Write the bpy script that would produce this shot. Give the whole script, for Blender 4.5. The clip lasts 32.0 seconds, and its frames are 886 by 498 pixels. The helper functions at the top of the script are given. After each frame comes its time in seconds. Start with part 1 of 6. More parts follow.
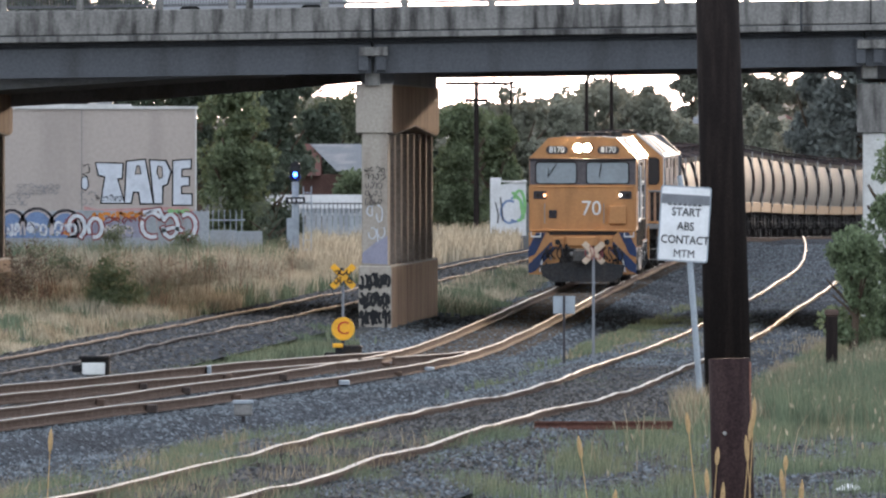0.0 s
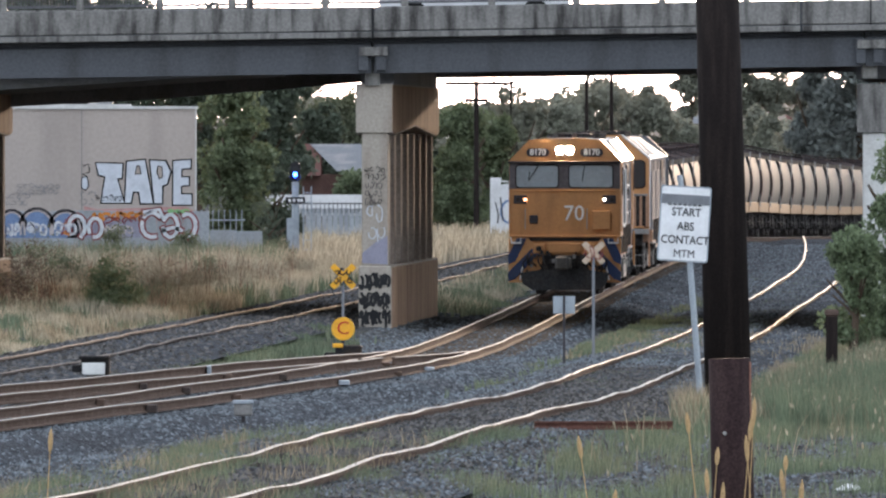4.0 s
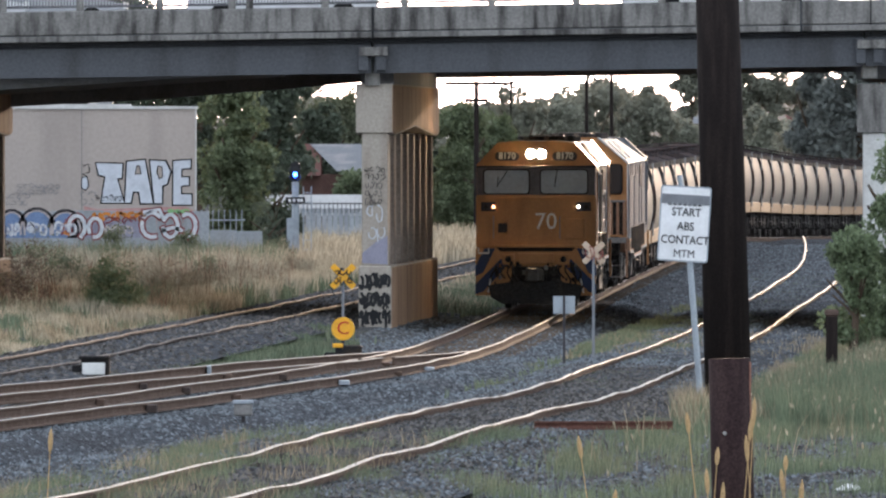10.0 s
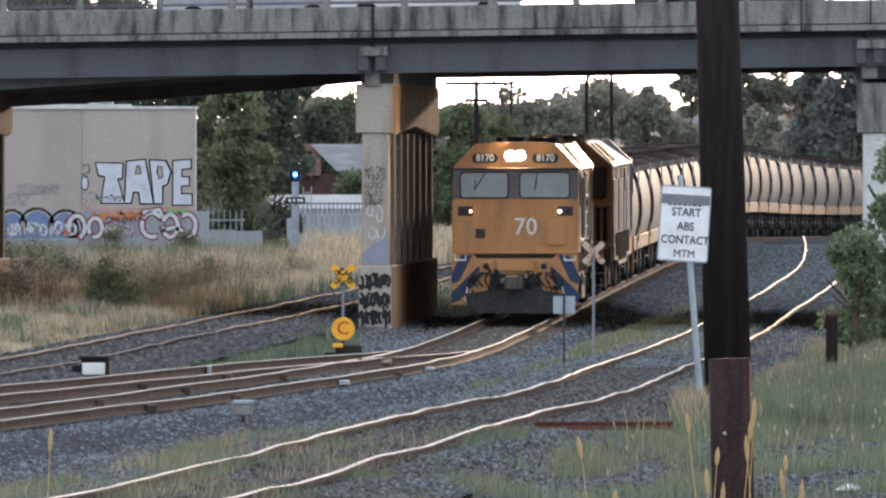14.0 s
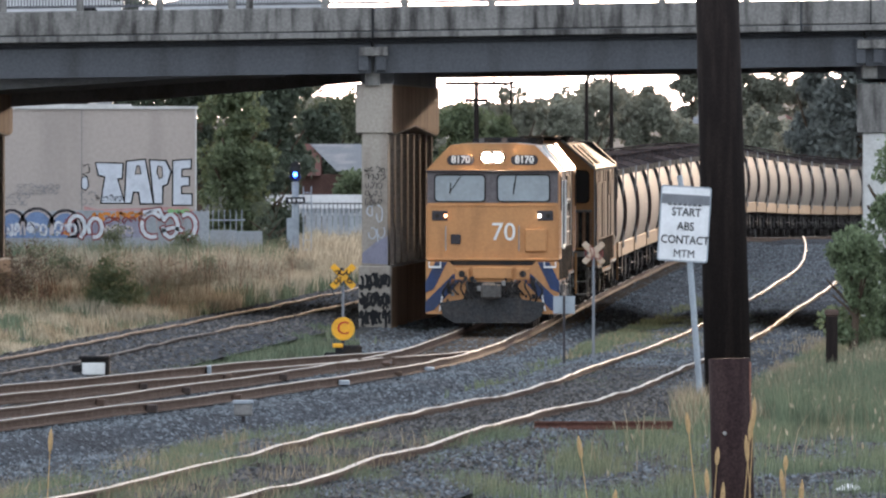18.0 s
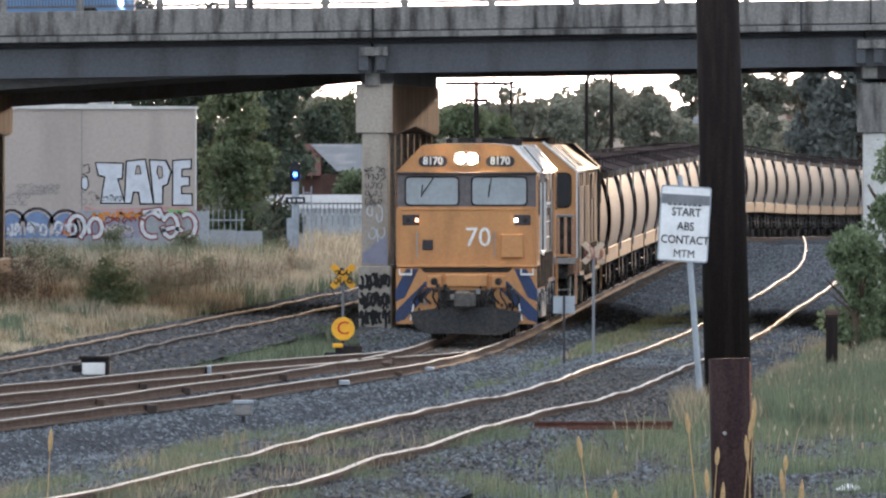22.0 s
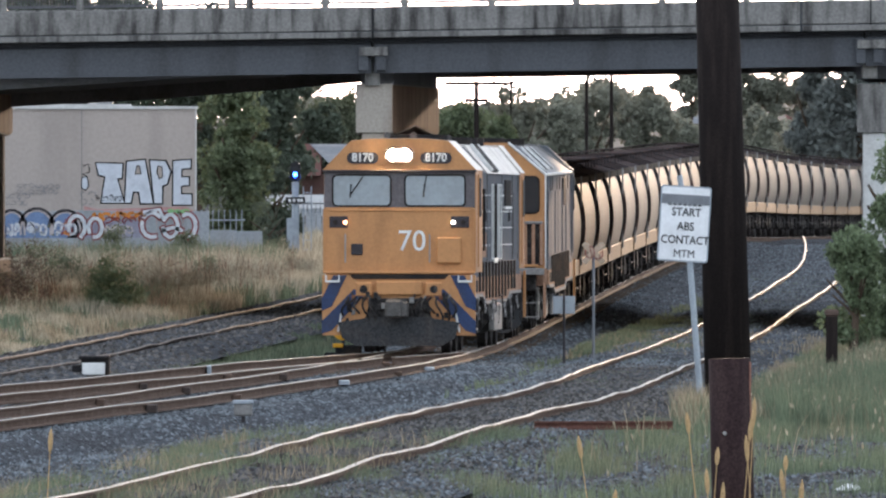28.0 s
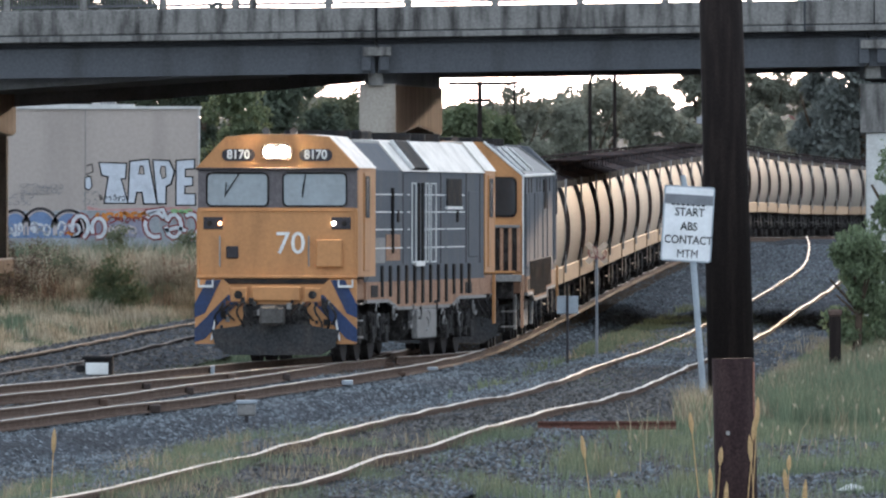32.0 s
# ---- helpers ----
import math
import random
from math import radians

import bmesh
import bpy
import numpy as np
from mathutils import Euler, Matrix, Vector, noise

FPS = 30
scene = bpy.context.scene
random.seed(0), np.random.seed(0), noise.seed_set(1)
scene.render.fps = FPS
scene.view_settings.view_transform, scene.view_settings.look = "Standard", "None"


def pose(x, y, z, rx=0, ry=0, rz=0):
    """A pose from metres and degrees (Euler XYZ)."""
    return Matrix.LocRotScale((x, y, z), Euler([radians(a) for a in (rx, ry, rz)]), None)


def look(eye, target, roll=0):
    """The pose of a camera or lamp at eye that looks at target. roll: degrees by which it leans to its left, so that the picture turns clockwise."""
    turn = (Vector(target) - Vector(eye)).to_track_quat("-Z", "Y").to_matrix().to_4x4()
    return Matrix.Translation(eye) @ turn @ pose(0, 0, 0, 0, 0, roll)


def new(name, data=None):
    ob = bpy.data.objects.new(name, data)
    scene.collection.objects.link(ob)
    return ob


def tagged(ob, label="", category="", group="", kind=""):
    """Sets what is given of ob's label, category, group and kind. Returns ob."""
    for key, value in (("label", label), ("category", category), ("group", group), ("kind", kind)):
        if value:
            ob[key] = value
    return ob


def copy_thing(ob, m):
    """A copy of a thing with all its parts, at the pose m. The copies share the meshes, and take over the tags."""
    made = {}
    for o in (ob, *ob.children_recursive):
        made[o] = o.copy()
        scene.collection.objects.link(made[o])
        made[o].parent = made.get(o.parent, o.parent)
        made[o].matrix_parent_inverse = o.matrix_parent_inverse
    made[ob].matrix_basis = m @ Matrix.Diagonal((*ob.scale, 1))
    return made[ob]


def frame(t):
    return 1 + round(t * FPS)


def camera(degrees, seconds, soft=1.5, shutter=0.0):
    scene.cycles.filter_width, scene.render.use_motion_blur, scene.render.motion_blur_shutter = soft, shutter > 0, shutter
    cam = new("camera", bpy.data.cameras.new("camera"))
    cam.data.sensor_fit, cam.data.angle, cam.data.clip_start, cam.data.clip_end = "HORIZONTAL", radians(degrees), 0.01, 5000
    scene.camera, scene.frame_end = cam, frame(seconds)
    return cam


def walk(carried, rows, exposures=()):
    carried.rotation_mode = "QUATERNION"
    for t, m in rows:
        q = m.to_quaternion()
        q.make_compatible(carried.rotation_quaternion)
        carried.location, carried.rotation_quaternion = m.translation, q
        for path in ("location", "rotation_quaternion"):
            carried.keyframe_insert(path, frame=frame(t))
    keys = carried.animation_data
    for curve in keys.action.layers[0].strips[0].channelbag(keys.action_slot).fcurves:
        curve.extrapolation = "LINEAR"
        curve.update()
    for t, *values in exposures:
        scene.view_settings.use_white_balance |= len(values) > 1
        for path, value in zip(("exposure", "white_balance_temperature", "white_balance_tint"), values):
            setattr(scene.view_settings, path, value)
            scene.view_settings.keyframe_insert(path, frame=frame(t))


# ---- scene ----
EXPO, KELVIN, TINT, SUN_POWER, HEAD_GLOW = 2.60, 5990, 10.7, 0.42, 150.0
# Station: the lens stands at the origin, 3.95 m over rail level, and looks along +y down the line.
cam = camera(3.742, 32.0, soft=2.3)
AIM = 89.556
walk(cam, [(0.0, pose(0, 0, 3.95, AIM, 0, 0)), (31.0, pose(0, 0, 3.95, AIM, 0, 0)),
           (31.3, pose(0, 0, 3.95, AIM + 0.001, 0, 0.0012)), (31.6, pose(0, 0, 3.95, AIM + 0.002, 0, 0.0060)),
           (32.0, pose(0, 0, 3.95, AIM, 0, 0.0143))],
     exposures=[(0.0, EXPO, KELVIN, TINT), (25.0, EXPO - 0.02, KELVIN, TINT), (28.0, EXPO - 0.05, KELVIN - 80, TINT - 0.8), (32.0, EXPO - 0.12, KELVIN - 260, TINT - 3.5)])

# ---- light: a low sun ahead, to the right of the line, and its evening sky ----
SUN_AZ, SUN_EL = radians(4.6), radians(3.0)
world = bpy.data.worlds.new("evening")
scene.world = world
world.use_nodes = True
wn = world.node_tree.nodes
sky = wn.new("ShaderNodeTexSky")
sky.sky_type, sky.sun_disc = "NISHITA", False
sky.sun_elevation, sky.sun_rotation = SUN_EL, SUN_AZ
sky.air_density, sky.dust_density, sky.ozone_density = 1.0, 0.6, 1.5
wn["Background"].inputs["Strength"].default_value = 0.15
veil = wn.new("ShaderNodeMix")        # a thin even veil of evening cloud over the whole sky
veil.data_type = "RGBA"
veil.inputs["Factor"].default_value = 0.68
veil.inputs["B"].default_value = (1.72, 1.78, 1.92, 1)
pale = wn.new("ShaderNodeHueSaturation")
pale.inputs["Saturation"].default_value = 0.5
world.node_tree.links.new(sky.outputs["Color"], pale.inputs["Color"])
world.node_tree.links.new(pale.outputs["Color"], veil.inputs["A"])
world.node_tree.links.new(veil.outputs["Result"], wn["Background"].inputs["Color"])
sun_data = bpy.data.lights.new("sun", "SUN")
sun_data.energy, sun_data.angle, sun_data.color = SUN_POWER, radians(0.6), (1.0, 0.68, 0.43)
sun = new("sun", sun_data)
to_sun = Vector((math.sin(SUN_AZ), math.cos(SUN_AZ), math.tan(SUN_EL)))
sun.matrix_world = look(to_sun * 300, (0, 0, 0))


# ---- materials ----
def mat(name, color, rough=0.8, metal=0.0, vary=0.25, scale=4.0, bump=0.15, stain=None, stain_amount=0.4,
        stain_scale=0.6, streak=1.0, per_object=0.0, glow=0.0, transmit=0.0, island=0.0, fine=6.0):
    """A surface with grain and a coarser stain; streak > 1 draws the stain out downwards."""
    m = bpy.data.materials.new(name)
    m.use_nodes = True
    n, l = m.node_tree.nodes, m.node_tree.links
    b = n["Principled BSDF"]
    b.inputs["Roughness"].default_value, b.inputs["Metallic"].default_value = rough, metal
    b.inputs["Specular IOR Level"].default_value = 0.5 if rough < 0.5 else 0.25 if rough < 0.7 else 0.06
    geo = n.new("ShaderNodeTexCoord")
    mapping = n.new("ShaderNodeMapping")
    mapping.inputs["Scale"].default_value = (1, 1, 1 / streak)
    l.new(geo.outputs["Object"], mapping.inputs["Vector"])
    grain = n.new("ShaderNodeTexNoise")
    grain.inputs["Scale"].default_value, grain.inputs["Detail"].default_value = scale * fine, 4
    l.new(geo.outputs["Object"], grain.inputs["Vector"])
    coarse = n.new("ShaderNodeTexNoise")
    coarse.inputs["Scale"].default_value, coarse.inputs["Detail"].default_value = scale * stain_scale, 6
    l.new(mapping.outputs["Vector"], coarse.inputs["Vector"])
    ramp = n.new("ShaderNodeMapRange")
    ramp.inputs["From Min"].default_value, ramp.inputs["From Max"].default_value = 0.3, 0.7
    ramp.inputs["To Min"].default_value, ramp.inputs["To Max"].default_value = 1 - vary, 1 + vary
    l.new(grain.outputs["Fac"], ramp.inputs["Value"])
    mix = n.new("ShaderNodeMix")
    mix.data_type = "RGBA"
    mix.inputs["A"].default_value = (*color, 1)
    mix.inputs["B"].default_value = (*(stain or tuple(c * 0.5 for c in color)), 1)
    r2 = n.new("ShaderNodeMapRange")
    r2.inputs["From Min"].default_value, r2.inputs["From Max"].default_value = 0.45, 0.68
    r2.inputs["To Max"].default_value = stain_amount
    l.new(coarse.outputs["Fac"], r2.inputs["Value"])
    l.new(r2.outputs["Result"], mix.inputs["Factor"])
    mul = n.new("ShaderNodeVectorMath")
    mul.operation = "SCALE"
    l.new(mix.outputs["Result"], mul.inputs["Vector"])
    value = ramp.outputs["Result"]
    if per_object or island:
        if island:
            src = n.new("ShaderNodeNewGeometry").outputs["Random Per Island"]
        else:
            src = n.new("ShaderNodeObjectInfo").outputs["Random"]
        r3 = n.new("ShaderNodeMapRange")
        k = island or per_object
        r3.inputs["To Min"].default_value, r3.inputs["To Max"].default_value = 1 - k, 1 + k
        l.new(src, r3.inputs["Value"])
        times = n.new("ShaderNodeMath")
        times.operation = "MULTIPLY"
        l.new(value, times.inputs[0])
        l.new(r3.outputs["Result"], times.inputs[1])
        value = times.outputs["Value"]
    l.new(value, mul.inputs["Scale"])
    l.new(mul.outputs["Vector"], b.inputs["Base Color"])
    if bump:
        bp = n.new("ShaderNodeBump")
        bp.inputs["Strength"].default_value, bp.inputs["Distance"].default_value = bump, 0.03
        l.new(grain.outputs["Fac"], bp.inputs["Height"])
        l.new(bp.outputs["Normal"], b.inputs["Normal"])
    if glow:
        b.inputs["Emission Color"].default_value, b.inputs["Emission Strength"].default_value = (*color, 1), glow
    if transmit:
        thin = n.new("ShaderNodeBsdfTranslucent")
        l.new(mul.outputs["Vector"], thin.inputs["Color"])
        both = n.new("ShaderNodeMixShader")
        both.inputs["Fac"].default_value = transmit
        l.new(b.outputs["BSDF"], both.inputs[1])
        l.new(thin.outputs["BSDF"], both.inputs[2])
        l.new(both.outputs["Shader"], n["Material Output"].inputs["Surface"])
    return m


M = {}
M["orange"] = mat("loco_orange", (0.49, 0.245, 0.10), 0.5, 0, 0.08, 3, 0.03, (0.27, 0.135, 0.06), 0.5, 0.8, 4)
M["loco_grey"] = mat("loco_grey", (0.115, 0.122, 0.135), 0.75, 0, 0.12, 3, 0.04, (0.16, 0.15, 0.145), 0.45, 0.6, 4)
# Glare of sun and sky on the roof slopes is put into this pale colour.
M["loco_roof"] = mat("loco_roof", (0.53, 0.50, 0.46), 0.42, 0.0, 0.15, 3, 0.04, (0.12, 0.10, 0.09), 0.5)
M["soot"] = mat("soot_black", (0.022, 0.021, 0.022), 0.7, 0, 0.3, 4, 0.1, (0.07, 0.05, 0.035), 0.5)
M["plough_grey"] = mat("plough_grey", (0.045, 0.046, 0.048), 0.85, 0, 0.4, 5, 0.1, (0.075, 0.065, 0.06), 0.6)
M["blue"] = mat("loco_blue", (0.028, 0.048, 0.12), 0.5, 0, 0.15, 3, 0.04, (0.05, 0.045, 0.04), 0.5)
M["surround"] = mat("window_surround", (0.045, 0.04, 0.045), 0.5, 0, 0.15, 3, 0.03)
M["screen_band"] = mat("screen_band", (0.115, 0.10, 0.105), 0.45, 0, 0.2, 3, 0.03, (0.06, 0.05, 0.05), 0.5, 0.6)
M["white"] = mat("white_paint", (0.74, 0.74, 0.72), 0.5, 0, 0.08, 4, 0.03, (0.40, 0.38, 0.34), 0.35)
M["steel"] = mat("worn_steel", (0.30, 0.29, 0.28), 0.45, 0.7, 0.2, 4, 0.05)
M["coupler"] = mat("cast_steel", (0.10, 0.095, 0.09), 0.55, 0.5, 0.3, 5, 0.1, (0.14, 0.08, 0.05), 0.5)
M["underframe"] = mat("dirty_underframe", (0.030, 0.028, 0.028), 0.75, 0.1, 0.5, 6, 0.15, (0.13, 0.12, 0.11), 0.5, 1.6)
M["rust_panel"] = mat("rusty_skirt", (0.36, 0.215, 0.14), 0.75, 0, 0.25, 4, 0.08, (0.12, 0.08, 0.06), 0.5)
M["tank"] = mat("fuel_tank", (0.24, 0.23, 0.22), 0.6, 0.1, 0.2, 3, 0.05)
M["hopper"] = mat("hopper_cream", (0.162, 0.144, 0.117), 0.66, 0.0, 0.15, 2, 0.04, (0.115, 0.10, 0.085), 0.7, 0.45, 5, per_object=0.22)
M["hopper_top"] = mat("hopper_upper", (0.17, 0.145, 0.12), 0.8, 0.0, 0.15, 2, 0.04, (0.12, 0.09, 0.075), 0.5, 0.5, 2, per_object=0.15)
M["sill"] = mat("wagon_sill", (0.35, 0.24, 0.145), 0.7, 0, 0.15, 2, 0.04, (0.24, 0.15, 0.10), 0.5, 0.8, 2, per_object=0.28)
M["wagon_roof"] = mat("wagon_roof", (0.040, 0.037, 0.038), 0.85, 0, 0.4, 3, 0.1, (0.10, 0.052, 0.036), 0.6, 0.5, per_object=0.5)
M["rail_web"] = mat("rail_rust", (0.115, 0.078, 0.06), 0.85, 0.1, 0.25, 8, 0.1, (0.19, 0.14, 0.11), 0.5)
M["rail_dark"] = mat("rail_dark_rust", (0.07, 0.055, 0.05), 0.85, 0.0, 0.25, 8, 0.1, (0.11, 0.085, 0.07), 0.5)
M["rail_head"] = mat("rail_head", (0.34, 0.31, 0.28), 0.5, 0.6, 0.15, 6, 0.03, (0.36, 0.27, 0.19), 0.4, 0.4)
M["rail_dull"] = mat("rail_head_dull", (0.17, 0.15, 0.135), 0.7, 0.3, 0.2, 6, 0.04, (0.30, 0.18, 0.11), 0.6, 0.4)
M["sleeper"] = mat("timber_sleeper", (0.14, 0.11, 0.085), 0.9, 0, 0.3, 6, 0.2, (0.07, 0.06, 0.05), 0.5, per_object=0.2)
M["stones"] = mat("crushed_stone", (0.142, 0.156, 0.168), 0.85, 0, 0.2, 6, 0, (0.10, 0.09, 0.085), 0.5, 0.03, island=0.6)
M["brown_stones"] = mat("dirty_stone", (0.112, 0.106, 0.10), 0.9, 0, 0.2, 6, 0, (0.08, 0.07, 0.06), 0.5, 0.03, island=0.6)
M["wheel"] = mat("wheel_steel", (0.05, 0.045, 0.045), 0.8, 0.2, 0.3, 5, 0.1)
M["ballast"] = mat("ballast", (0.075, 0.078, 0.084), 0.9, 0, 0.75, 2.0, 0.15, (0.050, 0.047, 0.046), 0.5, 0.12, fine=6)
M["concrete"] = mat("weathered_concrete", (0.235, 0.228, 0.215), 0.85, 0, 0.2, 3, 0.12, (0.055, 0.052, 0.05), 0.95, 1.5, 6)
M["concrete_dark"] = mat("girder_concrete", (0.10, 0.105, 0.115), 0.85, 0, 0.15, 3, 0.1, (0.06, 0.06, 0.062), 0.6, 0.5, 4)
M["girder_under"] = mat("soffit_concrete", (0.25, 0.26, 0.275), 0.85, 0, 0.15, 3, 0.1, (0.15, 0.15, 0.15), 0.6, 0.5, 2)
M["pier"] = mat("pier_concrete", (0.40, 0.36, 0.31), 0.85, 0, 0.14, 3, 0.12, (0.20, 0.15, 0.11), 0.6, 0.6, 6)
# Shade on the columns behind the front one, put into a darker colour.
M["pier_shaded"] = mat("shaded_column_concrete", (0.24, 0.20, 0.17), 0.85, 0, 0.2, 3, 0.12, (0.11, 0.085, 0.07), 0.7, 0.6, 6)
# Rust staining and the low sun's orange, both put into one colour.
M["pier_rust_sun"] = mat("rust_and_sun_concrete", (0.36, 0.235, 0.155), 0.85, 0, 0.2, 3, 0.12, (0.17, 0.105, 0.075), 0.75, 0.7, 8)
M["pier_white"] = mat("limewashed_concrete", (0.62, 0.62, 0.60), 0.85, 0, 0.1, 3, 0.1, (0.40, 0.38, 0.35), 0.5)
M["metal_rail"] = mat("bridge_railing", (0.13, 0.13, 0.14), 0.6, 0.3, 0.2, 5, 0.05)
M["wall"] = mat("rendered_wall", (0.44, 0.385, 0.345), 0.9, 0, 0.06, 1.5, 0.08, (0.31, 0.27, 0.245), 0.65, 0.5, 7)
M["trim"] = mat("pale_flashing", (0.62, 0.61, 0.59), 0.6, 0.1, 0.1, 3, 0.03)
M["fence"] = mat("galvanised_sheet", (0.34, 0.36, 0.38), 0.6, 0.3, 0.15, 2, 0.05, (0.24, 0.22, 0.20), 0.5, 0.6, 3, per_object=0.12)
M["fence_white"] = mat("white_fence", (0.70, 0.70, 0.70), 0.6, 0, 0.1, 2, 0.05, (0.45, 0.43, 0.4), 0.4, per_object=0.06)
M["pole"] = mat("creosoted_pole", (0.020, 0.016, 0.015), 0.85, 0, 0.35, 10, 0.12, (0.045, 0.034, 0.030), 0.5, 1.0, 12)
M["nail"] = mat("pole_sleeve", (0.032, 0.020, 0.020), 0.85, 0.0, 0.35, 8, 0.2, (0.065, 0.042, 0.038), 0.5, 1.0, 6)
M["sunlit_edge"] = mat("sunlit_edge", (0.30, 0.15, 0.11), 0.6, 0.2, 0.25, 8, 0.1)
M["old_wood"] = mat("weathered_wood", (0.12, 0.085, 0.07), 0.9, 0, 0.3, 8, 0.3, None, 0.4, 1, 8)
M["galv"] = mat("galvanised_post", (0.36, 0.40, 0.44), 0.5, 0.5, 0.12, 6, 0.04)
M["sign"] = mat("sign_face", (0.86, 0.87, 0.88), 0.55, 0, 0.05, 4, 0.02, (0.5, 0.5, 0.5), 0.3)
M["sign_grey"] = mat("sign_cover", (0.22, 0.23, 0.25), 0.6, 0, 0.1, 6, 0.03)
M["black"] = mat("black_paint", (0.02, 0.02, 0.022), 0.6, 0, 0.15, 5, 0.03)
M["yellow"] = mat("signal_yellow", (0.85, 0.43, 0.03), 0.5, 0, 0.1, 5, 0.02, (0.45, 0.27, 0.06), 0.4)
M["red"] = mat("red_paint", (0.50, 0.05, 0.03), 0.6, 0, 0.15, 5, 0.02)
M["red_brown"] = mat("rusty_tap", (0.22, 0.10, 0.06), 0.75, 0.1, 0.25, 6, 0.1)
M["red_iron"] = mat("rusty_rail_scrap", (0.13, 0.065, 0.05), 0.85, 0.1, 0.3, 6, 0.15)
M["graf_silver"] = mat("spray_silver", (0.58, 0.61, 0.66), 0.5, 0.2, 0.12, 6, 0.02, (0.42, 0.45, 0.5), 0.5)
M["graf_blue"] = mat("spray_blue", (0.17, 0.24, 0.40), 0.6, 0, 0.2, 6, 0.02)
M["graf_red"] = mat("spray_maroon", (0.24, 0.06, 0.06), 0.6, 0, 0.2, 6, 0.02)
M["graf_orange"] = mat("spray_orange", (0.58, 0.22, 0.05), 0.6, 0, 0.2, 6, 0.02)
M["graf_green"] = mat("spray_green", (0.25, 0.50, 0.20), 0.6, 0, 0.2, 6, 0.02)
M["graf_purple"] = mat("spray_lilac", (0.285, 0.28, 0.35), 0.6, 0, 0.15, 6, 0.02)
M["graf_white"] = mat("spray_white", (0.60, 0.61, 0.63), 0.6, 0, 0.2, 5, 0.02, (0.40, 0.42, 0.46), 0.7, 0.8)
M["graf_pale"] = mat("spray_pale_pink", (0.50, 0.44, 0.43), 0.6, 0, 0.15, 6, 0.02)
M["graf_pink"] = mat("spray_pink", (0.50, 0.28, 0.26), 0.6, 0, 0.15, 6, 0.02)
M["tile_roof"] = mat("terracotta_roof", (0.13, 0.065, 0.055), 0.85, 0, 0.2, 3, 0.1, None, 0.4)
M["iron_roof"] = mat("iron_roof", (0.18, 0.185, 0.195), 0.7, 0.1, 0.15, 2, 0.05, (0.35, 0.32, 0.30), 0.5)
M["brick"] = mat("dark_brick", (0.11, 0.065, 0.055), 0.9, 0, 0.3, 3, 0.1)
M["bark"] = mat("bark", (0.10, 0.075, 0.055), 0.95, 0, 0.3, 6, 0.4)
M["leaf"] = mat("leaf_green", (0.155, 0.185, 0.105), 0.6, 0, 0.2, 3, 0, (0.10, 0.11, 0.04), 0.5, 0.2, 1, island=0.3, transmit=0.42)
M["leaf_dark"] = mat("leaf_dark", (0.105, 0.125, 0.09), 0.6, 0, 0.2, 3, 0, (0.045, 0.06, 0.03), 0.5, 0.2, 1, island=0.28, transmit=0.42)
M["leaf_olive"] = mat("leaf_olive", (0.155, 0.17, 0.11), 0.6, 0, 0.2, 3, 0, (0.13, 0.12, 0.05), 0.5, 0.2, 1, island=0.28, transmit=0.42)
M["leaf_rust"] = mat("leaf_rusty", (0.15, 0.11, 0.085), 0.7, 0, 0.2, 3, 0, (0.09, 0.075, 0.05), 0.5, 0.2, 1, island=0.4, transmit=0.2)
# Distance haze is put into this paler, greyer leaf colour.
M["leaf_far"] = mat("leaf_hazed", (0.25, 0.255, 0.20), 0.8, 0, 0.15, 3, 0, (0.18, 0.165, 0.13), 0.5, 0.1, 1, island=0.18, transmit=0.4)
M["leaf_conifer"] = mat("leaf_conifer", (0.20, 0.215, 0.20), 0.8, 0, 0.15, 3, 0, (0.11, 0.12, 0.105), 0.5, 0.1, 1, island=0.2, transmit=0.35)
M["leaf_pepper"] = mat("pepper_leaf", (0.19, 0.235, 0.135), 0.6, 0, 0.2, 3, 0, (0.17, 0.19, 0.11), 0.5, 0.2, 1, island=0.4, transmit=0.45)
M["straw"] = mat("dry_grass", (0.46, 0.40, 0.295), 0.8, 0, 0.15, 3, 0, (0.22, 0.19, 0.13), 0.45, 0.1, 1, island=0.4, transmit=0.35)
M["buff"] = mat("buff_seed_head", (0.50, 0.34, 0.17), 0.85, 0, 0.2, 8, 0.1, (0.36, 0.24, 0.12), 0.5, 1.0)
M["cream"] = mat("faded_cream_board", (0.56, 0.44, 0.33), 0.7, 0, 0.12, 5, 0.03, (0.40, 0.30, 0.22), 0.5)
M["hay"] = mat("hay_grass", (0.33, 0.275, 0.19), 0.8, 0, 0.15, 3, 0, (0.20, 0.17, 0.115), 0.5, 0.1, 1, island=0.45, transmit=0.35)
M["rusty"] = mat("rusty_stalk", (0.24, 0.155, 0.11), 0.85, 0, 0.15, 3, 0, (0.12, 0.08, 0.05), 0.5, 0.1, 1, island=0.4, transmit=0.2)
M["grass"] = mat("green_grass", (0.155, 0.192, 0.125), 0.8, 0, 0.15, 3, 0, (0.20, 0.175, 0.115), 0.5, 0.1, 1, island=0.4, transmit=0.35)
M["car_white"] = mat("car_white", (0.78, 0.79, 0.80), 0.25, 0, 0.03, 2, 0)
M["car_blue"] = mat("car_blue", (0.16, 0.30, 0.52), 0.25, 0.1, 0.03, 2, 0)
M["car_dark"] = mat("car_dark", (0.06, 0.06, 0.07), 0.25, 0.1, 0.03, 2, 0)
M["car_silver"] = mat("car_silver", (0.50, 0.52, 0.55), 0.25, 0.4, 0.03, 2, 0)
M["tyre"] = mat("tyre", (0.02, 0.02, 0.02), 0.9, 0, 0.2, 5, 0.05)
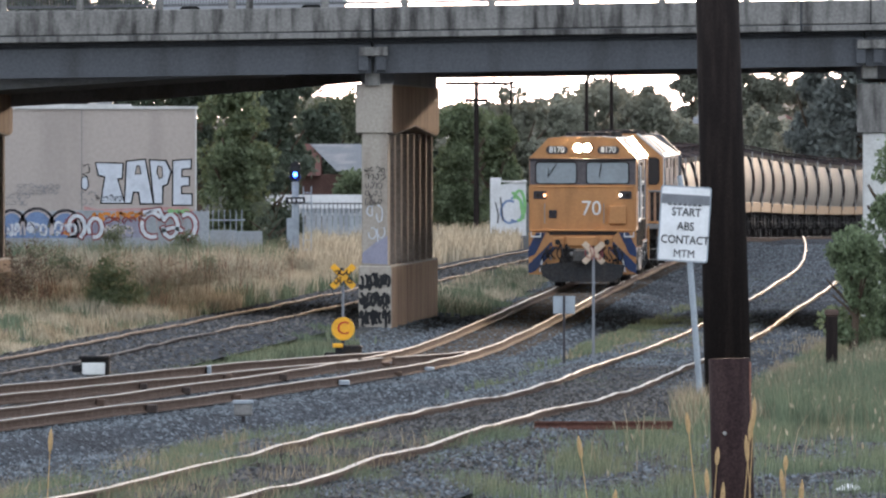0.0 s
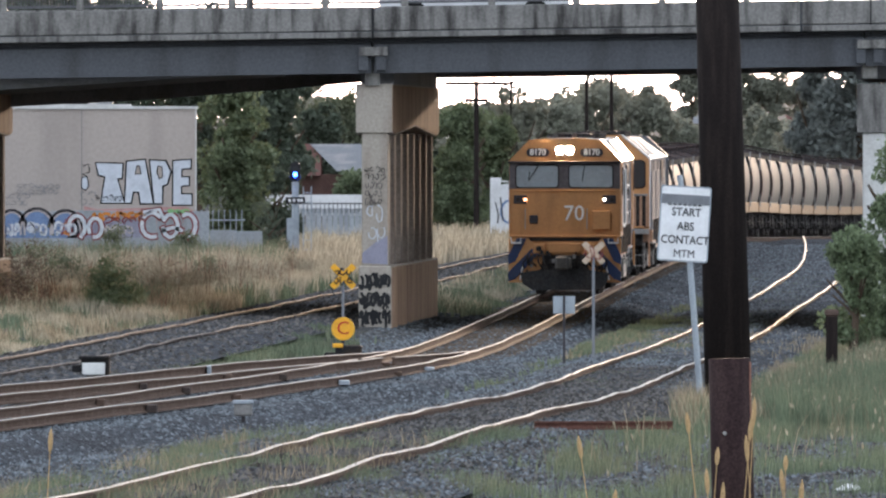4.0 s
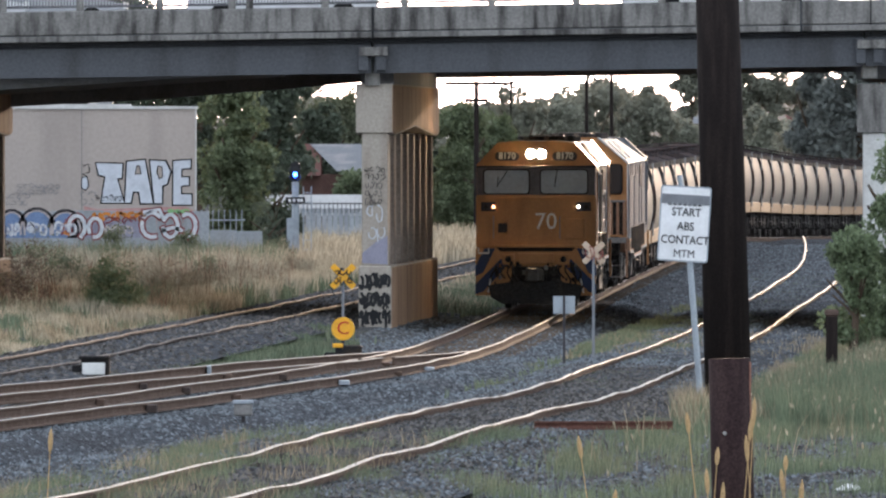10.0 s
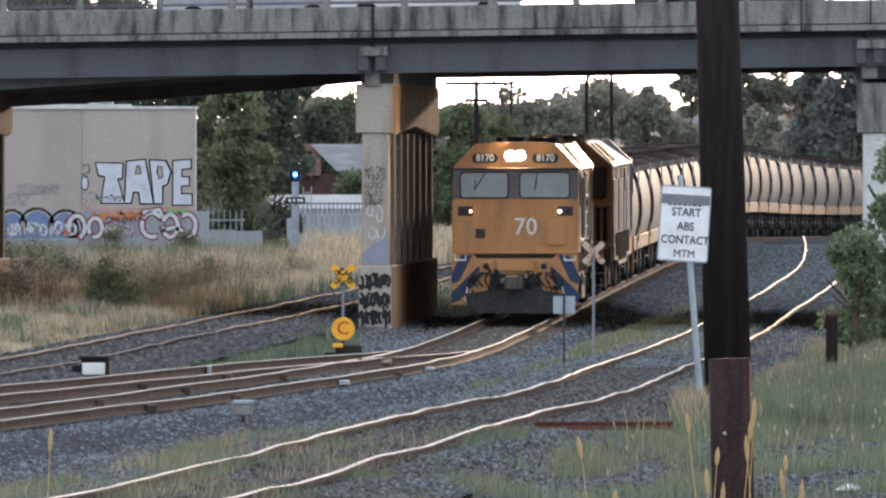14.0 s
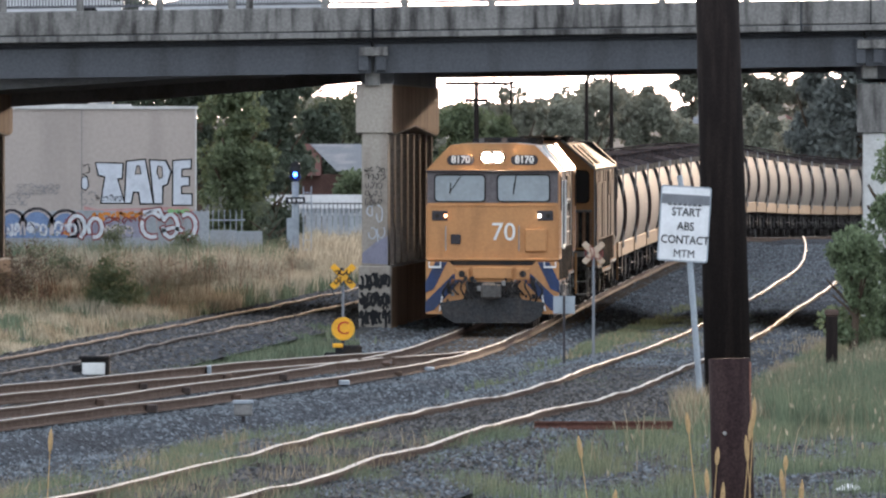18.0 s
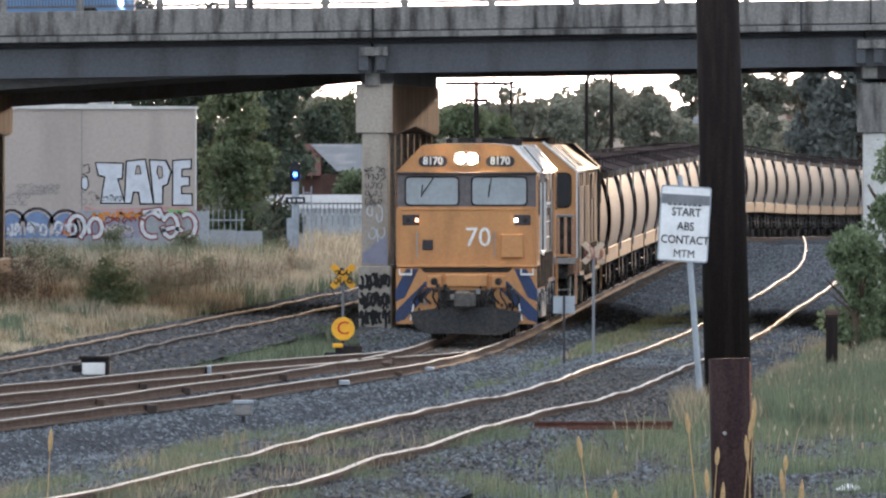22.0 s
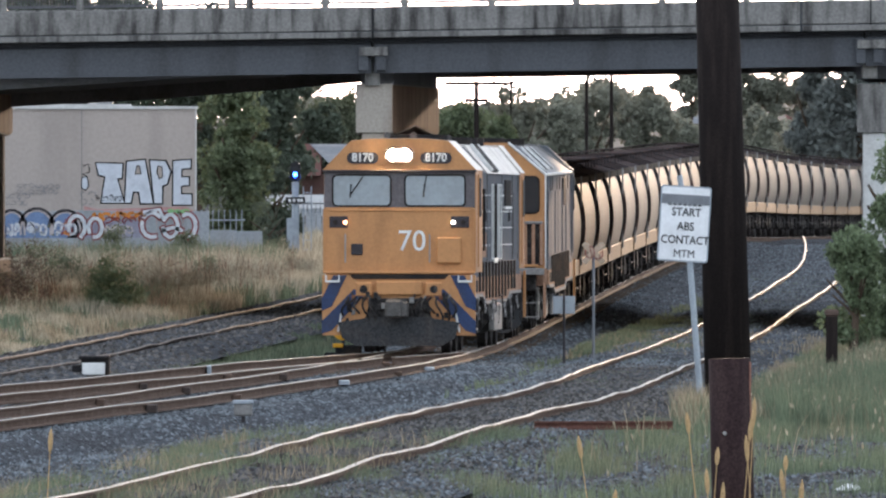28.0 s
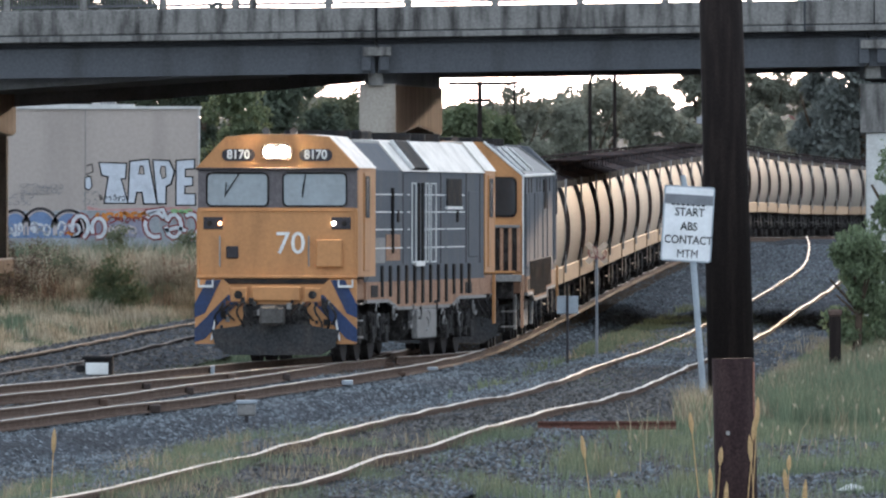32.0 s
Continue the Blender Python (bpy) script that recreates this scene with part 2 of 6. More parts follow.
M["glass"] = mat("dark_glass", (0.03, 0.035, 0.04), 0.08, 0, 0.05, 2, 0)
# The sky's reflection is painted in as a pale glass colour.
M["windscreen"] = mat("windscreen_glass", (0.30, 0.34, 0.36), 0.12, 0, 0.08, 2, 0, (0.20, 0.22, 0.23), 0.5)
M["asphalt"] = mat("asphalt", (0.05, 0.05, 0.052), 0.9, 0, 0.2, 5, 0.1)
M["plastic"] = mat("litter_plastic", (0.8, 0.8, 0.8), 0.4, 0, 0.05, 5, 0.05)
M["head_lamp"] = mat("headlamp_glow", (1.0, 0.72, 0.40), 0.3, 0, 0, 1, 0, glow=HEAD_GLOW)
M["marker_lamp"] = mat("marker_glow", (1.0, 0.86, 0.68), 0.3, 0, 0, 1, 0, glow=2.4)
M["marker_amber"] = mat("marker_amber_glow", (1.0, 0.42, 0.18), 0.3, 0, 0, 1, 0, glow=1.5)
M["blue_lamp"] = mat("signal_lamp_glow", (0.03, 0.10, 1.0), 0.3, 0, 0, 1, 0, glow=7.0)
M["car_lamp"] = mat("car_lamp_glow", (1.0, 0.95, 0.85), 0.3, 0, 0, 1, 0, glow=20.0)


def ground_material():
    """Gravel beside the tracks, soil and short grass in patches and to both sides."""
    m = mat("ground_soil", (0.085, 0.085, 0.086), 0.95, 0, 0.55, 2.0, 0.12, (0.09, 0.082, 0.074), 0.6, 0.15, fine=5)
    n, l = m.node_tree.nodes, m.node_tree.links
    scale = [x for x in n if x.type == "VECT_MATH"][0]
    old = scale.inputs["Vector"].links[0].from_socket
    coord = n.new("ShaderNodeTexCoord")
    patch = n.new("ShaderNodeTexNoise")
    patch.inputs["Scale"].default_value, patch.inputs["Detail"].default_value = 0.35, 6
    l.new(coord.outputs["Object"], patch.inputs["Vector"])
    mr = n.new("ShaderNodeMapRange")
    mr.inputs["From Min"].default_value, mr.inputs["From Max"].default_value = 0.48, 0.62
    l.new(patch.outputs["Fac"], mr.inputs["Value"])
    mx = n.new("ShaderNodeMix")
    mx.data_type = "RGBA"
    mx.inputs["B"].default_value = (0.10, 0.10, 0.088, 1)
    l.new(old, mx.inputs["A"])
    l.new(mr.outputs["Result"], mx.inputs["Factor"])
    l.new(mx.outputs["Result"], scale.inputs["Vector"])
    return m


M["ground"] = ground_material()
for dusty in ("ground", "ballast", "stones", "brown_stones", "wagon_roof", "hopper_top", "sleeper"):
    M[dusty].node_tree.nodes["Principled BSDF"].inputs["Specular IOR Level"].default_value = 0.0
M["hopper"].node_tree.nodes["Principled BSDF"].inputs["Specular IOR Level"].default_value = 0.15


# ---- mesh helpers ----
def part(name, bm, material, parent=None, label="", smooth=False):
    me = bpy.data.meshes.new(name)
    if smooth:
        for f in bm.faces:
            f.smooth = True
    bm.to_mesh(me)
    bm.free()
    me.materials.append(M[material])
    ob = new(name, me)
    ob.parent = parent
    if label:
        ob["label"] = label
    return ob


def thing(name, m, label, category, group="", kind=""):
    return tagged(place(new(name), m), label, category, group, kind)


def place(ob, m):
    ob.matrix_basis = m
    return ob


def box(bm, x0, x1, y0, y1, z0, z1, bevel=0.0, m=None):
    r = bmesh.ops.create_cube(bm, size=1, matrix=Matrix.Translation(((x0 + x1) / 2, (y0 + y1) / 2, (z0 + z1) / 2))
                              @ Matrix.Diagonal((abs(x1 - x0), abs(y1 - y0), abs(z1 - z0), 1)))
    vs = r["verts"]
    if bevel:
        es = list({e for v in vs for e in v.link_edges})
        out = bmesh.ops.bevel(bm, geom=es, offset=bevel, segments=1, affect="EDGES", profile=0.5)
        vs = list({v for f in out["faces"] for v in f.verts} | {v for v in vs if v.is_valid})
    if m is not None:
        bmesh.ops.transform(bm, matrix=m, verts=[v for v in vs if v.is_valid])
    return bm


def cube(*a, **k):
    return box(bmesh.new(), *a, **k)


def rod(bm, a, b, r, r2=None, n=8):
    """A round bar from a to b."""
    a, b = Vector(a), Vector(b)
    d = b - a
    m = Matrix.Translation((a + b) / 2) @ d.to_track_quat("Z", "Y").to_matrix().to_4x4()
    bmesh.ops.create_cone(bm, cap_ends=True, segments=n, radius1=r, radius2=r if r2 is None else r2, depth=d.length, matrix=m)
    return bm


def prism(bm, outline, y0, y1, axis="y"):
    """A closed outline (x, z) drawn out along y (axis 'y'), or (y, z) drawn out along x."""
    put = (lambda p, t: (p[0], t, p[1])) if axis == "y" else (lambda p, t: (t, p[0], p[1])) if axis == "x" else (lambda p, t: (p[0], p[1], t))
    a = [bm.verts.new(put(p, y0)) for p in outline]
    b = [bm.verts.new(put(p, y1)) for p in outline]
    k = len(outline)
    bm.faces.new(a)
    bm.faces.new(b[::-1])
    for i in range(k):
        bm.faces.new((a[i], b[i], b[(i + 1) % k], a[(i + 1) % k]))
    bmesh.ops.recalc_face_normals(bm, faces=bm.faces[:])
    return bm


def rounded(w, h, r, n=4, cx=0.0, cz=0.0):
    out = []
    for qx, qz, a0 in ((1, 1, 0), (-1, 1, 90), (-1, -1, 180), (1, -1, 270)):
        for i in range(n + 1):
            a = radians(a0 + 90 * i / n)
            out.append((cx + qx * (w / 2 - r) + r * math.cos(a), cz + qz * (h / 2 - r) + r * math.sin(a)))
    return out


def lettering(name, text, size, material, parent, m, depth=0.006, wide=1.0, bold=0.0):
    """A word in the built-in font, standing in the xz plane and facing -y, centred."""
    cu = bpy.data.curves.new("word", "FONT")
    cu.body, cu.size, cu.extrude, cu.align_x, cu.align_y = text, size, depth, "CENTER", "CENTER"
    cu.resolution_u, cu.offset = 3, bold
    ob = new("word", cu)
    bpy.context.view_layer.update()
    me = bpy.data.meshes.new_from_object(ob)
    bpy.data.objects.remove(ob)
    me.transform(Matrix.Rotation(radians(90), 4, "X") @ Matrix.Diagonal((wide, 1, 1, 1)))
    me.name = name
    me.materials.clear()
    me.materials.append(M[material])
    o = new(name, me)
    o.parent = parent
    o.matrix_basis = m
    return o


# ---- the lines of the tracks: y, x, z of the centre at the rail head ----
class Line:
    def __init__(self, rows):
        a = np.array(rows, float)
        self.y, self.p = a[:, 0], a[:, 1:]
        d = np.diff(self.p, axis=0) / np.diff(self.y)[:, None]
        s = np.vstack([d[:1], (d[1:] + d[:-1]) / 2, d[-1:]])
        self.s = s
        self.y0 = float(self.y[0])
        self.tab = [tuple(float(c) for c in self.exact(v)) for v in np.arange(self.y[0], self.y[-1] + 0.5, 0.25)]
        self.last = len(self.tab) - 1.001
        yy = np.arange(self.y[0], self.y[-1], 0.5)
        pts = np.array([self.at(v) for v in yy])
        self.arc_y = yy
        self.arc = np.concatenate([[0], np.cumsum(np.linalg.norm(np.diff(pts, axis=0), axis=1))])

    def exact(self, y):
        i = int(np.clip(np.searchsorted(self.y, y) - 1, 0, len(self.y) - 2))
        h = self.y[i + 1] - self.y[i]
        t = (y - self.y[i]) / h
        a, b, c, d = 2 * t**3 - 3 * t * t + 1, t**3 - 2 * t * t + t, 3 * t * t - 2 * t**3, t**3 - t * t
        return a * self.p[i] + b * h * self.s[i] + c * self.p[i + 1] + d * h * self.s[i + 1]

    def xz(self, y):
        """x and z of the centre at y, from the table."""
        f = min(max((y - self.y0) * 4, 0.0), self.last)
        i = int(f)
        f -= i
        p, q = self.tab[i], self.tab[i + 1]
        return p[0] + (q[0] - p[0]) * f, p[1] + (q[1] - p[1]) * f

    def at(self, y):
        x, z = self.xz(y)
        return np.array([x, y, z])

    def along(self, u):
        return self.at(float(np.interp(u, self.arc, self.arc_y)))

    def arc_at(self, y):
        return float(np.interp(y, self.arc_y, self.arc))


TRAIN = Line([(205, -9.2, 0.0), (217.6, -7.1, 0.0), (228, -5.5, 0.0), (236, -4.2, 0.01), (243.2, -2.97, 0.02), (247, -2.34, 0.01),
              (250.9, -1.75, 0.0), (254.8, -1.24, -0.02), (258.6, -0.82, -0.05), (262.5, -0.46, -0.08), (266.5, -0.18, -0.11), (271, 0.04, -0.13),
              (290, 0.79, -0.14), (330, 2.28, -0.08), (369, 3.8, 0.05), (440, 6.75, 0.25), (511, 10.0, 0.38), (575, 13.6, 0.0),
              (637, 18.0, -0.35), (700, 23.2, -0.5), (800, 32.5, -0.5), (960, 50.0, -0.5)])
MAIN = Line([(170, -11.2, 0.0), (185, -8.6, 0.0), (198.6, -6.5, 0.0), (208.6, -5.08, 0.0), (221.6, -3.55, 0.0), (237.6, -1.82, 0.0), (250.5, -0.78, -0.02),
             (262, -0.26, -0.08), (272, 0.08, -0.13), (276, 0.235, -0.132)])
SIDING = Line([(95, -5.9, 0.75), (120, -3.7, 0.62), (137, -2.28, 0.55), (150, -1.31, 0.55), (158, -0.66, 0.55), (168, -0.07, 0.52), (180, 0.68, 0.45),
               (210, 2.0, 0.12), (249, 3.55, -0.15), (282, 5.5, -0.12), (347, 8.2, -0.25), (381, 9.95, -0.1), (440, 12.4, 0.0), (500, 14.2, 0.15), (556, 15.6, 0.2)])
LEFT = Line([(195, -11.3, 0.05), (246, -7.42, 0.02), (271, -6.08, 0.05), (337, -2.9, 0.05), (425, 0.585, 0.05), (468, 2.7, 0.1), (600, 9.5, 0.1), (700, 16.0, -0.2)])


# ---- ground ----
def smooth(a, b, v):
    t = min(max((v - a) / (b - a), 0), 1)
    return t * t * (3 - 2 * t)


def ground_z(x, y):
    yc = min(max(y, 97), 550)
    sid_x, sid_z = SIDING.xz(yc)
    z = sid_z - 0.26
    off = x - sid_x
    z += (-0.42 - z) * smooth(1.7, 4.2, -off)
    z += 0.45 * (1 - smooth(40, 125, y)) + 0.9 * (1 - smooth(-20, 60, y))
    z += 0.40 * smooth(2.0, 5.0, off) * smooth(190, 225, y) * (1 - smooth(300, 420, y))
    z += (-0.45 - z) * smooth(420, 560, y)
    if y > 200:
        left = LEFT.xz(min(y, 690))[0] - x
        z += (-0.20 - z) * (1 - smooth(2.2, 4.6, abs(left))) * smooth(270, 320, y) * (1 - smooth(600, 690, y))
        z += 0.40 * smooth(1.5, 5.0, left) * smooth(230, 300, y)
    z += 7.0 * smooth(1100, 2200, y)
    k = 1 - 0.8 * smooth(255, 285, y) * (1 - smooth(420, 560, y))
    z += 0.06 * k * noise.noise((x * 0.5, y * 0.12, 0)) + 0.03 * k * noise.noise((x * 2.1, y * 0.6, 3))
    return z


def make_ground():
    xs = np.concatenate([[-900, -300, -120, -60, -35, -22], np.arange(-15, 26, 0.5), [32, 45, 70, 140, 350, 950]])
    ys = np.concatenate([np.arange(-60, 90, 15), np.arange(90, 330, 1.25), np.arange(330, 700, 5), np.arange(700, 1300, 50), np.arange(1300, 4800, 250)])
    verts = [(x, y, ground_z(x, y)) for y in ys for x in xs]
    w = len(xs)
    faces = [(j * w + i, j * w + i + 1, (j + 1) * w + i + 1, (j + 1) * w + i) for j in range(len(ys) - 1) for i in range(w - 1)]
    me = bpy.data.meshes.new("ground")
    me.from_pydata(verts, [], faces)
    me.shade_smooth()
    me.materials.append(M["ground"])
    tagged(new("ground", me), "grey gravelly railway ground with patches of dry grass", "ground", kind="structure")


make_ground()

RAIL_SHAPE = [(-0.07, -0.16), (0.07, -0.16), (0.07, -0.145), (0.012, -0.125), (0.012, -0.05), (0.035, -0.04), (0.036, -0.009), (-0.036, -0.009), (-0.035, -0.04), (-0.012, -0.05), (-0.012, -0.125), (-0.07, -0.145)]
HEAD_SHAPE = [(-0.035, -0.012), (0.035, -0.012), (0.034, -0.005), (0.024, 0.0), (-0.024, 0.0), (-0.034, -0.005)]


def sweep(line, y0, y1, off, shape, step=1.0, wobble=0.0, dz=0.0, seed=0.0):
    """A cross-section carried along a line, off metres to its right."""
    n = max(2, int((y1 - y0) / step) + 1)
    verts, k = [], len(shape)
    for i in range(n):
        y = y0 + (y1 - y0) * i / (n - 1)
        c = line.at(y)
        t = line.at(y + 0.5) - line.at(y - 0.5)
        t = t / np.linalg.norm(t)
        side = np.array([t[1], -t[0], 0])
        wz = wobble * noise.noise((seed, y * 0.11, 0.3)) + wobble * 0.5 * noise.noise((seed, y * 0.31, 7))
        wx = wobble * 0.6 * noise.noise((seed + 9, y * 0.13, 0.3))
        for a, b in shape:
            q = c + side * (off + a + wx)
            verts.append((q[0], q[1], q[2] + b + wz + dz))
    faces = [(j * k + i, j * k + (i + 1) % k, (j + 1) * k + (i + 1) % k, (j + 1) * k + i) for j in range(n - 1) for i in range(k)]
    faces += [tuple(range(k))[::-1], tuple(range((n - 1) * k, n * k))]
    bm = bmesh.new()
    vs = [bm.verts.new(v) for v in verts]
    for f in faces:
        bm.faces.new([vs[i] for i in f])
    bmesh.ops.recalc_face_normals(bm, faces=bm.faces[:])
    return bm


def bed(name, line, y0, y1, top, toe, depth, label, level=-0.19):
    """The ballast bed under a track: flat on top, sloping to the ground."""
    BEDS.append((line, y0, y1, top, toe, depth, level))
    shape = [(-toe, level - depth), (-top, level), (top, level), (toe, level - depth)]
    ob = part(name, sweep(line, y0, y1, 0, shape, 1.0, 0.012), "ballast")
    return tagged(ob, label, "ballast", kind="structure")


def track(name, line, y0, y1, gauge, label, head="rail_head", wobble=0.02, cut=(), web="rail_web"):
    t = thing(name, pose(0, 0, 0), label, "railway track", kind="structure")
    for i, off in enumerate((-gauge / 2, gauge / 2)):
        spans = [(y0, y1)] if not cut else cut[i]
        for a, b in spans:
            r = part("rail", sweep(line, a, b, off, RAIL_SHAPE, 0.8, wobble, seed=i * 3.1), web, t)
            part("rail_head", sweep(line, a, b, off, HEAD_SHAPE, 0.8, wobble, seed=i * 3.1), head, r, "polished rail head", smooth=False)
    return t


def add_sleepers(t, line, y0, y1, near):
    """Timber sleepers, the near ones each a piece, the far ones as one."""
    proto = cube(-1.3, 1.3, -0.12, 0.12, -0.30, -0.165, 0.012)
    me = bpy.data.meshes.new("sleeper")
    proto.to_mesh(me)
    me.materials.append(M["sleeper"])
    base = np.array([v.co[:] for v in me.vertices])
    quads = [tuple(p.vertices) for p in me.polygons]
    y, verts, faces = y0, [], []
    while y < y1:
        c, d = line.at(y), line.at(y + 0.3) - line.at(y - 0.3)
        a = -math.atan2(d[0], d[1]) + random.uniform(-0.02, 0.02)
        dz = random.uniform(-0.015, 0.01)
        if y < near:
            o = new("sleeper", me)
            o.parent, o.matrix_basis = t, pose(c[0], c[1], c[2] + dz, 0, 0, math.degrees(a))
        else:
            k = len(verts) * len(base)
            r = base @ np.array([[math.cos(a), math.sin(a), 0], [-math.sin(a), math.cos(a), 0], [0, 0, 1]])
            verts.append(r + np.array([c[0], c[1], c[2] + dz]))
            faces += [tuple(i + k for i in q) for q in quads]
        y += 0.68
    if verts:
        far = bpy.data.meshes.new("far_sleepers")
        far.from_pydata(np.concatenate(verts).tolist(), [], faces)
        far.materials.append(M["sleeper"])
        o = new("far_sleepers", far)
        o.parent, o["kind"] = t, "stuff"


BEDS = []


def surface_z(x, y):
    """The top of ground or ballast bed at a place."""
    z = ground_z(x, y)
    for line, y0, y1, top, toe, depth, level in BEDS:
        if y0 < y < y1:
            cx, cz = line.xz(y)
            o = abs(x - cx)
            if o < toe:
                z = max(z, cz + level - depth * max(0.0, (o - top) / (toe - top)))
    return z


def stones(name, n, fx, y0, y1, size, material, seed, label, bias=1.0):
    """Loose angular stones lying on the surface."""
    rnd = random.Random(seed)
    rng = np.random.default_rng(seed)
    P = []
    for _ in range(n):
        y = y0 + (y1 - y0) * rnd.random() ** bias
        x = fx(y, rnd.random())
        P.append((x, y, surface_z(x, y)))
    P = np.array(P)
    shape = np.array([(1, 0, 0), (0, 1, 0), (-1, 0, 0), (0, -1, 0), (0, 0, 1), (0, 0, -0.6)], float)
    V = shape[None] + rng.uniform(-0.35, 0.35, (n, 6, 3))
    a = rng.uniform(0, 6.3, n)
    R = np.zeros((n, 3, 3))
    R[:, 0, 0], R[:, 0, 1], R[:, 1, 0], R[:, 1, 1], R[:, 2, 2] = np.cos(a), np.sin(a), -np.sin(a), np.cos(a), 0.8
    V = np.einsum("nij,njk->nik", V, R) * (size * rng.uniform(0.55, 1.5, n))[:, None, None] + P[:, None]
    f = np.array([(0, 1, 4), (1, 2, 4), (2, 3, 4), (3, 0, 4), (1, 0, 5), (2, 1, 5), (3, 2, 5), (0, 3, 5)])
    F = (np.arange(n)[:, None, None] * 6 + f[None]).reshape(-1, 3)
    me = bpy.data.meshes.new(name)
    me.from_pydata(V.reshape(-1, 3).tolist(), [], F.tolist())
    me.materials.append(M[material])
    return tagged(new(name, me), label, "ballast", kind="stuff")


bed("ballast_main", TRAIN, 205, 700, 1.7, 3.2, 0.42, "grey crushed-stone ballast under the main line")
bed("ballast_through", MAIN, 172, 270, 1.75, 3.4, 0.45, "grey crushed-stone ballast under the turnout")
bed("ballast_siding", SIDING, 96, 550, 1.55, 2.3, 0.12, "dirty ballast under the siding", -0.10)
bed("ballast_left", LEFT, 196, 690, 1.45, 2.2, 0.16, "weedy ballast under the outer track", -0.07)
main_track = track("main_track", TRAIN, 206, 700, 1.507, "standard gauge main line track with bright rail heads",
                   cut=(((206, 700),), ((206, 250.0), (251.4, 268), (270.5, 700))))
through_track = track("turnout_track", MAIN, 172, 275, 1.507, "straight route of a turnout with rusty sided rails",
                      cut=(((172, 249.5), (250.8, 268)), ((172, 271),)))
siding_track = track("siding_track", SIDING, 96, 553, 1.667, "old uneven broad gauge siding with worn rails", wobble=0.035)
left_track = track("outer_track", LEFT, 196, 690, 1.507, "little used rusty track in long grass", "rail_dull", wobble=0.04, web="rail_dark")

stones("ballast_stones", 62000, lambda y, r: MAIN.xz(min(y, 275))[0] - 2.6 + (SIDING.xz(y)[0] - 1.0 - MAIN.xz(min(y, 275))[0] + 2.6) * r, 132, 275, 0.034, "stones", 5, "grey crushed ballast stones", 1.5)
stones("far_ballast_stones", 40000, lambda y, r: TRAIN.xz(y)[0] - 3.0 + (SIDING.xz(min(y, 515))[0] - TRAIN.xz(y)[0] + 3.5) * r, 255, 520, 0.036, "stones", 6, "grey crushed ballast stones", 1.3)
stones("siding_stones", 28000, lambda y, r: SIDING.xz(y)[0] - 1.6 + 8.0 * r, 134, 260, 0.03, "brown_stones", 7, "dirty brown ballast stones", 1.4)
stones("verge_stones", 16000, lambda y, r: SIDING.xz(y)[0] + 1.0 + 8.0 * r, 134, 175, 0.028, "stones", 17, "grey gravel on the verge", 1.1)
stones("under_bridge_stones", 13000, lambda y, r: SIDING.xz(y)[0] + 0.9 + 6.0 * r, 225, 420, 0.03, "stones", 18, "dull stones beyond the siding", 1.3)
stones("outer_stones", 9000, lambda y, r: LEFT.xz(y)[0] - 2.0 + 4.4 * r, 225, 470, 0.045, "brown_stones", 8, "dull ballast stones", 1.2)


def brace(t, line, y, off, w, h, material, label):
    """A small fitting bolted to a rail."""
    c = line.at(y)
    b = cube(c[0] + off - 0.03, c[0] + off + w, y - 0.25, y + 0.25, c[2] - 0.15, c[2] - 0.15 + h, 0.01)
    part("rail_fitting", b, material, t, label)


for y, off, w, h, m in ((216.5, 0.79, 0.12, 0.10, "rail_web"), (230.5, 0.80, 0.16, 0.08, "galv"), (207.0, 0.79, 0.14, 0.12, "rail_dark"), (240.0, 0.78, 0.10, 0.07, "rail_web"),
                        (222.0, -0.73, 0.10, 0.12, "rail_dark"), (212.0, -0.73, 0.10, 0.11, "rail_web"), (246.0, 0.78, 0.16, 0.06, "galv"), (235.0, -0.73, 0.1, 0.11, "rail_dark")):
    brace(through_track, MAIN, y, off, w, h, m, "bolted rail fitting")
for y, off, w, h, m in ((226.0, 0.79, 0.10, 0.11, "rail_dark"), (234.0, 0.79, 0.10, 0.12, "rail_web"), (240.5, -0.72, 0.04, 0.15, "galv"), (219.0, -0.73, 0.10, 0.1, "rail_dark"), (250.0, 0.79, 0.12, 0.07, "rail_web")):
    brace(main_track, TRAIN, y, off, w, h, m, "bolted rail fitting")


# ---- bridge ----
PIER_TURN = -2.7      # the piers lie nearly along the line of sight
DECK = 0.0147         # fall of the deck towards -x


def deck_z(x):
    return DECK * (x + 1.41)


BRIDGE_SIZE = 1.135   # the whole bridge, drawn up at a smaller size, stands beyond the turnout
BRIDGE = Matrix.Translation((0, 0, 3.95 * (1 - BRIDGE_SIZE))) @ Matrix.Scale(BRIDGE_SIZE, 4)


def tilted(bm):
    for v in bm.verts:
        v.co.z += deck_z(v.co.x)
    return bm


